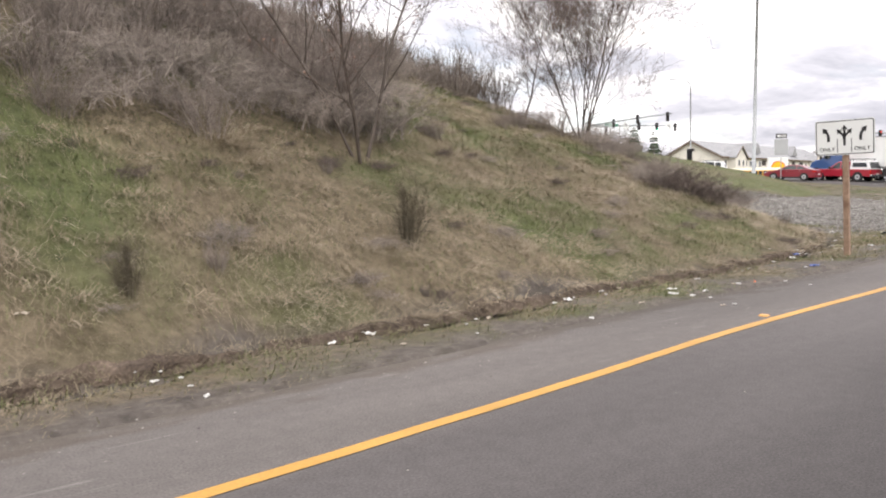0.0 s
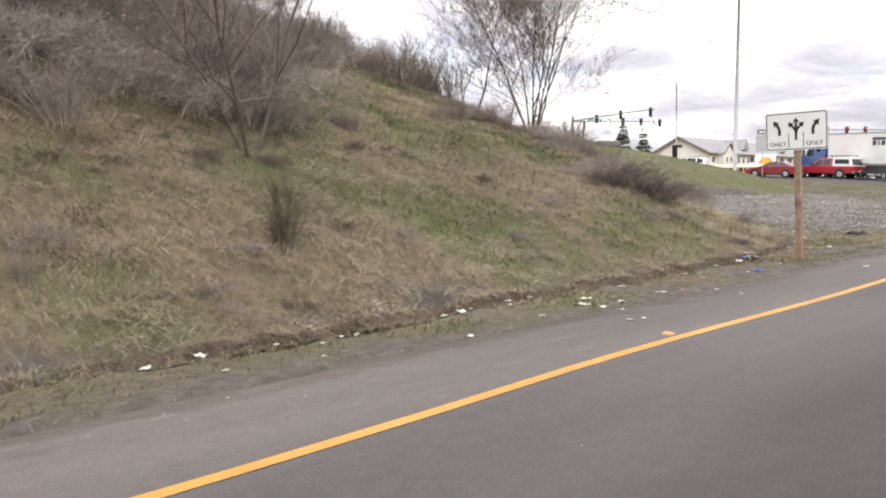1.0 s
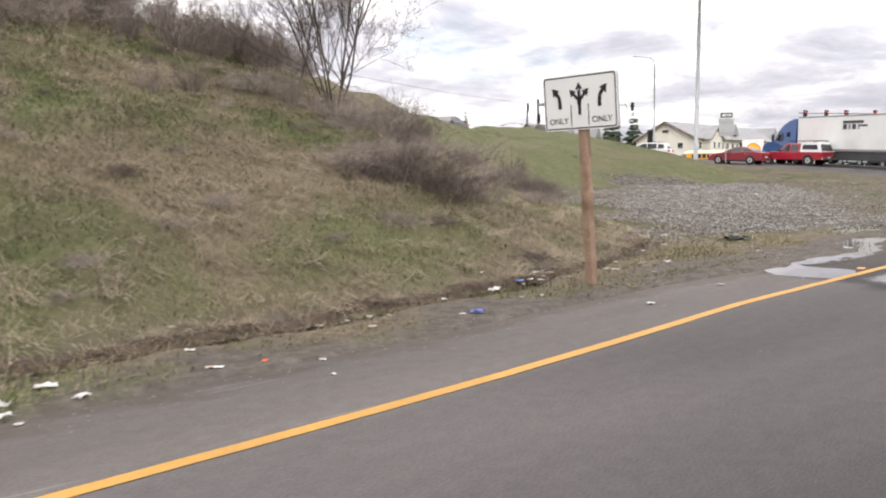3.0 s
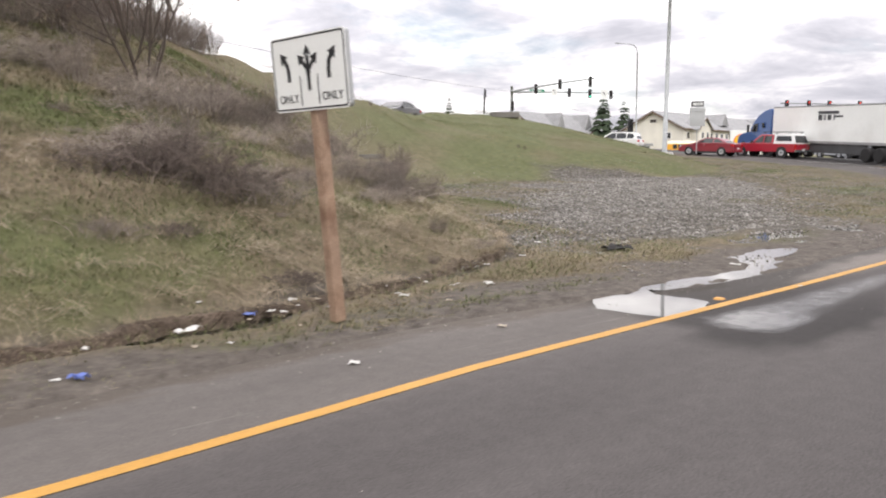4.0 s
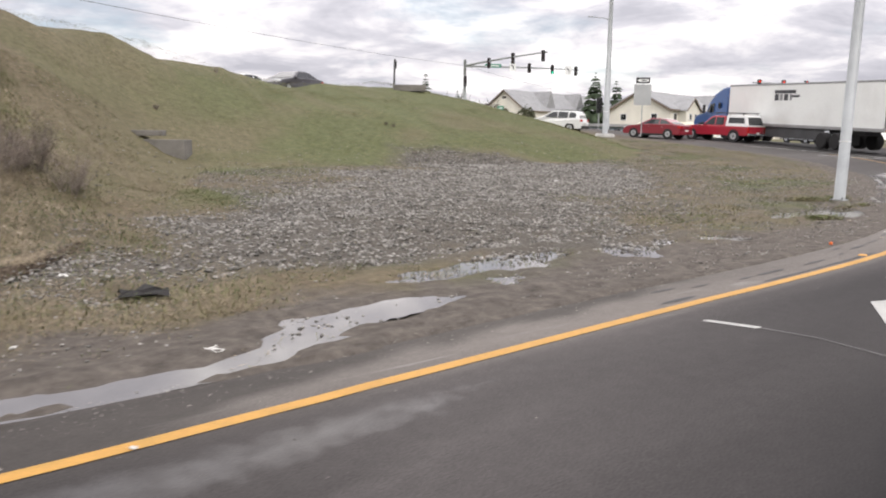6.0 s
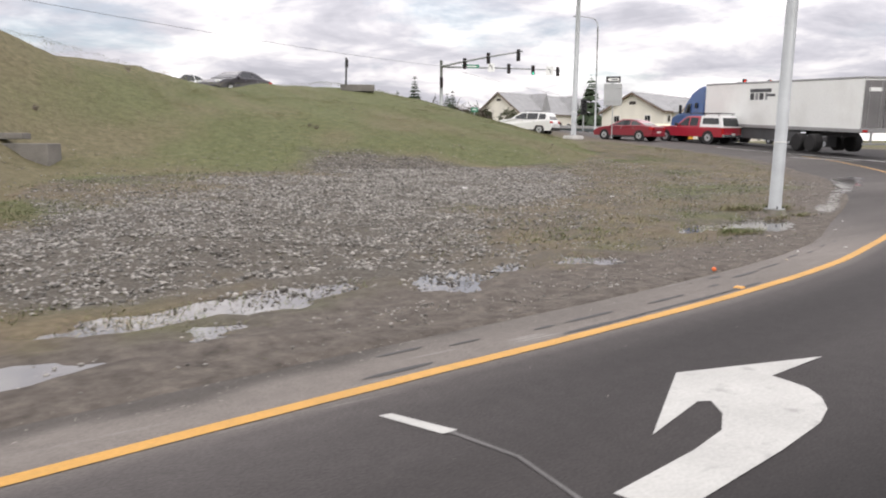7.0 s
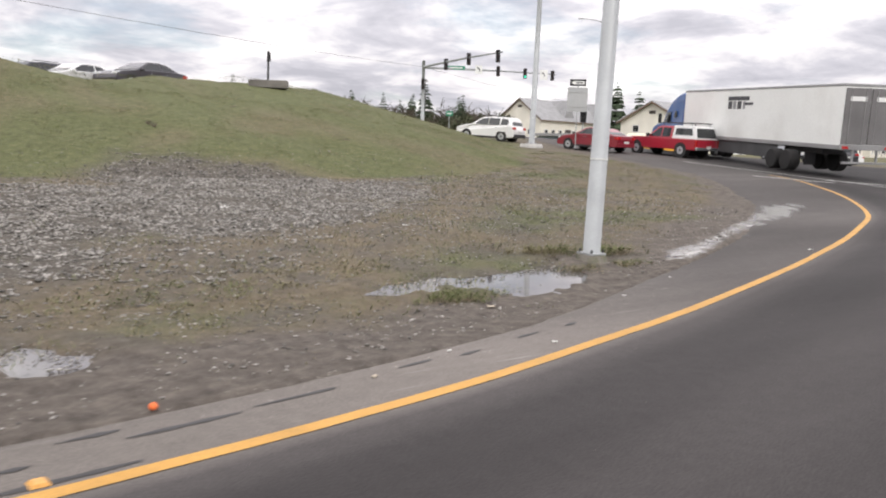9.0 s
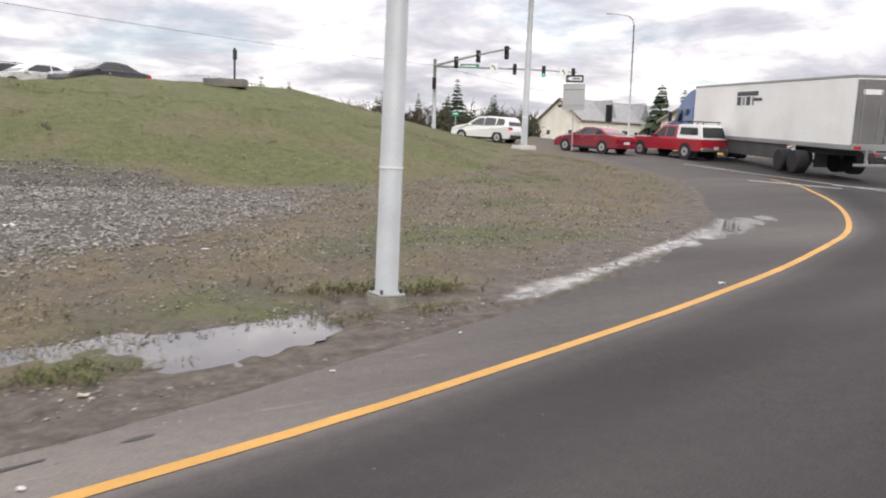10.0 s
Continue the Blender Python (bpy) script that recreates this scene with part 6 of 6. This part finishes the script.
    part("text_bar", box(0.55, 0.012, 0.2, (14.6, 0.0, 1.75)), dark, t, "dark plain bar")

    c = thing("semi_tractor", m, "blue sleeper-cab truck tractor with a tall roof fairing", "truck", "queue of vehicles")
    blue = material("blue_paint", (0.025, 0.085, 0.26), 0.3, scale=2, var=0.06, fine=0.02, coat=0.6, spec=0.5)
    prof = [(16.6, 0.9), (16.6, 3.95), (16.9, 4.0), (17.6, 3.85), (18.5, 3.45), (19.15, 2.85), (19.6, 2.05), (20.6, 1.9), (21.25, 1.65), (21.45, 1.2), (21.4, 0.5), (20.9, 0.45), (17.2, 0.6)]
    bm = shell(prof, 2.4, 0.12, 2.0, 0.08)
    bmesh.ops.translate(bm, vec=(0, -1.3, 0), verts=bm.verts[:])
    part("cab", bm, blue, c, "glossy blue cab with a sleeper")
    for s, y in ((1, -0.1), (-1, -2.5)):
        win = bmesh.new()
        vs = [win.verts.new((x, y + s * 0.015 * (1 if z < 2.1 else -3), z)) for x, z in ((18.35, 2.05), (18.4, 2.75), (18.95, 2.7), (19.35, 2.05))]
        win.faces.new(vs)
        part("side_window", solidify(win, 0.03), GLASS, c, "dark side window")
        part("sleeper_window", box(0.35, 0.03, 0.4, (17.6, y, 2.6), 0.01), GLASS, c)
        part("mirror", box(0.12, 0.22, 0.65, (19.3, y + s * 0.35, 2.3), 0.04), TRIM, c)
        part("step", box(0.9, 0.08, 0.12, (18.6, y, 0.55), 0.02), CHROME, c)
        part("fuel_tank", tube([(17.1, y - s * 0.35, 0.75), (18.1, y - s * 0.35, 0.75)], 0.32, 18), CHROME, c, "polished fuel tank")
        wheel(c, 20.4, y + s * 0.02, 0.51, 0.32, CHROME)
        part("wheel_arch", tube([(20.4, y - s * 0.2, 0.55), (20.4, y + s * 0.004, 0.55)], 0.62, 22), TRIM, c)
        for x in (15.6, 14.3):
            wheel(c, x, y, 0.51, 0.55, CHROME)
        part("head_lamp", box(0.2, 0.35, 0.22, (21.3, y - s * 0.35, 0.95), 0.05), HEAD, c, "clear head lamp")
    part("windscreen", box(0.06, 2.0, 0.85, (19.42, -1.3, 2.45), 0.02, rot=(0, -28, 0)), GLASS, c, "dark windscreen")
    part("chassis", box(4.0, 0.9, 0.25, (15.4, -1.3, 0.95), 0.02), TRIM, c)
    part("bumper", box(0.25, 2.3, 0.35, (21.35, -1.3, 0.55), 0.08), blue, c)


semi_truck()


def school_bus():
    c = thing("school_bus", pose(110.6, 64.4, base_height(110.6, 64.4) - 0.3, 0, 0, 142), "yellow school bus with a pale roof and black stripes", "bus")
    yel = material("bus_yellow", (0.72, 0.36, 0.03), 0.35, scale=2, var=0.06, fine=0.02, coat=0.3)
    pale = material("bus_roof", (0.72, 0.68, 0.52), 0.5, var=0.05)
    body = [(-5.2, 0.55), (-5.2, 2.5), (3.6, 2.5), (3.9, 1.9), (3.9, 0.55)]
    part("body", shell(body, 2.4, 0.04, 1.6, 0.06), yel, c, "yellow body")
    roof = [(-5.15, 2.48), (-5.0, 2.85), (3.2, 2.9), (3.55, 2.48)]
    part("roof", shell(roof, 2.34, 0.25, 2.5, 0.12), pale, c, "pale roof")
    hood = [(3.85, 0.5), (3.85, 1.75), (5.2, 1.55), (5.5, 1.2), (5.5, 0.5)]
    part("hood", shell(hood, 2.1, 0.1, 1.2, 0.08), yel, c, "yellow hood")
    for s in (1, -1):
        for k in range(11):
            part("side_window", box(0.6, 0.03, 0.62, (-4.7 + 0.74 * k, s * 1.18, 2.08), 0.01), GLASS, c, "dark side window")
        for z in (1.62, 1.22, 0.85):
            part("stripe", box(9.0, 0.02, 0.06, (-0.65, s * 1.205, z)), TRIM, c, "black rub rail")
        for x in (4.4, -2.9):
            wheel(c, x, s * 1.2, 0.48, 0.3)
        part("head_lamp", box(0.1, 0.3, 0.22, (5.48, s * 0.8, 1.0), 0.03), HEAD, c)
    part("windscreen", box(0.05, 1.9, 0.7, (3.85, 0, 2.1), 0.02, rot=(0, -20, 0)), GLASS, c)
    part("front_bumper", box(0.2, 2.3, 0.3, (5.6, 0, 0.6), 0.03), TRIM, c)


school_bus()

# ---- apartments and the filling-station sign ----
CREAM = material("cream_siding", (0.72, 0.69, 0.615), 0.85, scale=2, var=0.08, fine=0.05)
ROOFING = material("grey_shingle", (0.285, 0.285, 0.288), 0.9, scale=4, var=0.12, fine=0.15)
FASCIA = material("brown_fascia", (0.16, 0.11, 0.08), 0.8, var=0.1)
WINFRAME = material("window_white", (0.70, 0.70, 0.68), 0.6, var=0.05)
DARK_HOLE = material("balcony_dark", (0.07, 0.06, 0.055), 0.8, var=0.15)


def prism(profile, x0, x1):
    """A cross-section in y, z pushed along x."""
    bm = bmesh.new()
    a = [bm.verts.new((x0, y, z)) for y, z in profile]
    b = [bm.verts.new((x1, y, z)) for y, z in profile]
    n = len(profile)
    bm.faces.new(a)
    bm.faces.new(b[::-1])
    for i in range(n):
        bm.faces.new((a[i], b[i], b[(i + 1) % n], a[(i + 1) % n]))
    bmesh.ops.recalc_face_normals(bm, faces=bm.faces[:])
    return bm


def window(parent, x, z, w, h, y, yaw=0):
    """A framed window on the wall in local y, facing -y."""
    m = pose(x, y, z, 0, 0, yaw)
    o = part("window", box(w + 0.24, 0.1, h + 0.24, (0, 0, 0)), WINFRAME, parent, "white framed window")
    o.matrix_local = m
    part("pane", box(w / 2 - 0.05, 0.06, h, (-w / 4, -0.035, 0)), GLASS, o)
    part("pane", box(w / 2 - 0.05, 0.06, h, (w / 4, -0.035, 0)), GLASS, o)


def apartment(m, length, depth, eave, ridge, label, gables, balconies):
    """A two-storey block along x; its long front faces -y, its left end -x."""
    t = thing("apartment_building", m, label, "building", "apartment blocks")
    d = depth
    part("wall", prism([(0, -1), (0, eave), (d / 2, ridge - 0.25), (d, eave), (d, -1)], 0, length), CREAM, t, "cream siding")
    for a, b, nm in (((-0.7, eave - 0.35), (d / 2, ridge), "roof"), ((d + 0.7, eave - 0.35), (d / 2, ridge), "roof")):
        bm = prism([a, b, (b[0], b[1] + 0.28), (a[0], a[1] + 0.28)], -0.7, length + 0.7)
        rf = part(nm, bm, ROOFING, t, "grey shingle roof")
        part("fascia", prism([(a[0] - 0.04, a[1] - 0.06), (a[0] + 0.05, a[1] - 0.06), (a[0] + 0.05, a[1] + 0.22), (a[0] - 0.04, a[1] + 0.22)], -0.72, length + 0.72), FASCIA, rf, "brown fascia board")
    for a, b in (((-0.72, eave - 0.4), (d / 2, ridge + 0.05)), ((d + 0.72, eave - 0.4), (d / 2, ridge + 0.05))):
        part("verge_board", prism([a, b, (b[0], b[1] - 0.35), (a[0], a[1] - 0.35)], -0.76, -0.66), FASCIA, t, "brown verge board")
    # gabled bays that stand forward of the front
    for gx, gw, gr in gables:
        e2 = eave - 0.2
        bm = bmesh.new()
        out = [(gx, -1), (gx, e2), (gx + gw / 2, gr - 0.2), (gx + gw, e2), (gx + gw, -1)]
        part("bay_wall", extruded(out, 2.2, bm, Matrix.Translation((0, -0.9, 0))), CREAM, t, "cream gabled bay")
        for x0, x1 in ((gx - 0.5, gx + gw / 2), (gx + gw + 0.5, gx + gw / 2)):
            b2 = bmesh.new()
            out = [(x0, e2 - 0.3), (x1, gr), (x1, gr + 0.25), (x0, e2 - 0.05)]
            part("bay_roof", extruded(out, 4.2, b2, Matrix.Translation((0, -0.3, 0))), ROOFING, t, "grey shingle roof")
            b3 = bmesh.new()
            out = [(x0, e2 - 0.34), (x1, gr - 0.04), (x1, gr + 0.26), (x0, e2 - 0.02)]
            part("verge_board", extruded(out, 0.08, b3, Matrix.Translation((0, -2.44, 0))), FASCIA, t, "brown verge board")
        for z in (1.6, 4.6):
            for f in (0.3, 0.7):
                window(t, gx + gw * f, z, 1.1, 1.3, -2.04)
    for bx in balconies:
        for z in (1.5, 4.5):
            # no real recess: a flat panel on the wall, dark as its shade
            part("balcony", box(3.2, 0.1, 2.2, (bx, -0.03, z)), DARK_HOLE, t, "flat dark panel painting the shade of a balcony recess")
            part("balcony_rail", box(3.3, 0.12, 0.9, (bx, -0.12, z - 0.75), 0.02), CREAM, t, "cream balcony rail")
    busy = [(g[0] - 1, g[0] + g[1] + 1) for g in gables] + [(b - 2.2, b + 2.2) for b in balconies]
    x = 2.5
    while x < length - 2:
        if not any(a < x < b for a, b in busy):
            for z in (1.6, 4.6):
                window(t, x, z, 1.5, 1.35, -0.04)
        x += 3.6
    for z in (1.6, 4.6):
        for y in (d * 0.25, d * 0.75):
            window(t, -0.04, z, 1.3, 1.3, y, -90)
    part("gable_vent", box(0.1, 1.5, 0.7, (-0.03, d / 2, ridge - 2.2)), DARK_HOLE, t, "dark gable vent")
    for x in (length * 0.3, length * 0.65):
        part("roof_gable", extruded([(x - 2.6, eave + 1.2), (x, ridge + 0.15), (x + 2.6, eave + 1.2)], d * 0.5, bmesh.new(), Matrix.Translation((0, d * 0.30, 0))), ROOFING, t, "small roof gable")
    return t


apartment(pose(168.5, 105.4, 2.2, 0, 0, 12), 96, 15, 6.3, 10.3, "long cream two-storey apartment block with grey gabled roofs", [(4.0, 7.5, 8.6), (74, 7.5, 8.6)], [14.5, 31, 38, 58, 66])
apartment(pose(188.5, 172, 2.2, 0, 0, 12), 52, 16, 8.2, 14.4, "cream two-storey apartment block farther behind", [(30, 8, 9.6)], [14, 22])
apartment(pose(262, 118, 2.2, 0, 0, 14), 60, 15, 6.6, 11.4, "cream apartment block with a grey hipped roof", [(10, 8, 9.0)], [26, 36])


def station_sign():
    t = thing("station_sign", pose(168.5, 91.0, 2.0, 0, 0, -40), "white roadside sign board with a yellow disc", "sign")
    part("board", box(4.6, 0.4, 5.6, (0, 0.25, 2.6), 0.05), SIGN_WHITE, t, "white board")
    disc = bmesh.new()
    tube([(0, -0.02, 3.0), (0, 0.06, 3.0)], 1.62, 28, disc)
    part("disc_rim", disc, ORANGE, t, "orange rim")
    disc = bmesh.new()
    tube([(0, -0.08, 3.0), (0, 0.02, 3.0)], 1.42, 28, disc)
    part("disc", disc, material("disc_yellow", (0.80, 0.47, 0.02), 0.5, var=0.04), t, "plain yellow disc")
    for x in (-1.5, 1.5):
        part("post", box(0.25, 0.3, 1.5, (x, 0.25, -0.3)), STEEL, t)


station_sign()


def low_building(x, y, yaw, w, d, h, col, label):
    t = thing("low_building", pose(x, y, base_height(x, y), 0, 0, yaw), label, "building")
    part("wall", box(w, d, h, (0, 0, h / 2 - 0.3)), material("low_wall", col, 0.85, var=0.1), t)
    part("roof", box(w + 1, d + 1, 0.5, (0, 0, h), 0.05), ROOFING, t)
    for k in range(int(w / 3)):
        part("window", box(1.8, 0.1, 1.4, (-w / 2 + 2 + 3 * k, -d / 2 - 0.02, h * 0.5)), GLASS, t)


low_building(133, 98, 0, 18, 6, 2.6, (0.20, 0.24, 0.27), "low grey-blue garage row before the apartments")

# ---- far trees ----
NEEDLE = material("conifer_green", (0.045, 0.062, 0.036), 0.9, scale=1.5, var=0.25, fine=0.2, spec=0.15, island=0.35, per_object=0.2)
FARWOOD = material("bare_wood", (0.12, 0.10, 0.08), 0.9, scale=1.5, var=0.25, fine=0.2, spec=0.15, island=0.35, per_object=0.2)


def conifer_parts(seed, height, wide):
    g = np.random.default_rng(seed)
    vs, fs, n = [], [], 0
    layers = 24
    for k in range(layers):
        z = height * (0.10 + 0.88 * k / layers + g.uniform(-0.02, 0.02))
        rad = wide * (1 - k / layers) ** 0.85 * g.uniform(0.75, 1.15) + 0.15
        for j in range(15):
            a = g.uniform(0, 6.28)
            r1 = rad * g.uniform(0.6, 1.15)
            d = np.array([math.cos(a), math.sin(a), 0])
            s = np.array([-math.sin(a), math.cos(a), 0])
            p0 = np.array([0, 0, z + height * 0.02])
            tip = p0 + d * r1 + np.array([0, 0, -0.28 * r1])
            mid = p0 + d * r1 * 0.6
            w = r1 * 0.28
            vs += [p0, mid + s * w - (0, 0, 0.16 * r1), tip, mid - s * w - (0, 0, 0.16 * r1), mid + (0, 0, 0.12 * r1)]
            fs += [(n, n + 1, n + 4), (n + 1, n + 2, n + 4), (n + 2, n + 3, n + 4), (n + 3, n, n + 4)]
            n += 5
    return vs, fs


def conifer(m, seed, height, wide, label):
    t = thing("conifer", m, label, "tree", "far trees")
    part("trunk", tube([(0, 0, -0.3), (0, 0, height * 0.95)], [height * 0.014, 0.03], 7), BARK, t)
    v, f = conifer_parts(seed, height, wide)
    o = np_mesh("crown", v, f, NEEDLE)
    o.parent = t
    return t


tall = conifer(pose(222, 174, 2.2), 1, 22, 6.4, "tall dark conifer behind the apartments")
conifer(pose(228, 170, 2.2), 2, 19.5, 6.0, "tall dark conifer behind the apartments")
r2 = random.Random(8)
made = [conifer(pose(128 + 7 * k, 175 - 3 * k, 2.3), 20 + k, 13, 2.6, "dark conifer in the distant tree line") for k in range(3)]
for k in range(46):
    a = radians(r2.uniform(56.5, 96))
    d = r2.uniform(140, 210)
    s = r2.uniform(0.6, 1.05)
    copy_thing(made[k % 3], pose(45 + d * math.cos(a), d * math.sin(a), 2.3, 0, 0, r2.uniform(0, 360)) @ Matrix.Diagonal((s * 1.2, s * 1.2, s, 1)))


def far_wood():
    """Bare broadleaved wood in the distance: upright twiggy sprays."""
    g = np.random.default_rng(77)
    lines, widths = [], []
    for _ in range(800):
        a, d = radians(g.uniform(54, 92)), g.uniform(140, 200)
        root = np.array([45 + d * math.cos(a), d * math.sin(a), 2.2])
        h = g.uniform(3.0, 8.0)
        lines.append([root, root + (0, 0, h)])
        widths.append(0.12)
        for _ in range(22):
            t = g.uniform(0.2, 0.95)
            p = root + np.array([0, 0, h * t])
            q = p + g.normal(0, 1, 3) * (1.3, 1.3, 0.5) + (0, 0, 1.0)
            lines.append([p, q])
            widths.append(0.09)
    v, f = ribbons(lines, widths)
    tagged(np_mesh("far_wood", v, f, FARWOOD), "distant leafless brown wood beyond the road", "woodland", kind="stuff")


def thicket(x0, y0, x1, y1, clumps, seed):
    """Dense roadside bushes beyond the crossing: clumps of small leafy sprays."""
    g = np.random.default_rng(seed)
    t = tagged(new("roadside_thicket"), "dense dark olive and brown bushes beyond the crossing", "bushes", kind="stuff")
    for mat, share, nm in ((THICKET_GREEN, 0.6, "green_sprays"), (FARWOOD, 0.4, "bare_sprays")):
        vs = []
        for k in range(clumps):
            f = (k + g.uniform(0, 1)) / clumps
            x, y = x0 + (x1 - x0) * f + g.normal(0, 1), y0 + (y1 - y0) * f + g.normal(0, 1.5)
            z, h, w = ground_height(x, y, False) - 0.2, g.uniform(2.0, 3.8), g.uniform(0.9, 1.6)
            n = int(900 * share)
            d = g.normal(0, 1, (n, 3))
            d /= np.linalg.norm(d, axis=1)[:, None]
            c = d * g.uniform(0.35, 1.0, (n, 1)) ** 0.5 * (w, w, h / 2) + (x, y, z + h / 2)
            vs.append((c[:, None] + g.normal(0, 0.13, (n, 3, 3)) + np.array([[0, 0, 0.18], [0, 0, 0], [0, 0, 0]])).reshape(-1, 3))
        v = np.concatenate(vs)
        np_mesh(nm, v, np.arange(len(v)).reshape(-1, 3), mat).parent = t
    return t


THICKET_GREEN = material("thicket_green", (0.07, 0.075, 0.045), 0.9, scale=1.5, var=0.25, fine=0.2, spec=0.15, island=0.4)
far_wood()
thicket(89.0, 83.5, 97.5, 78.0, 12, 5)
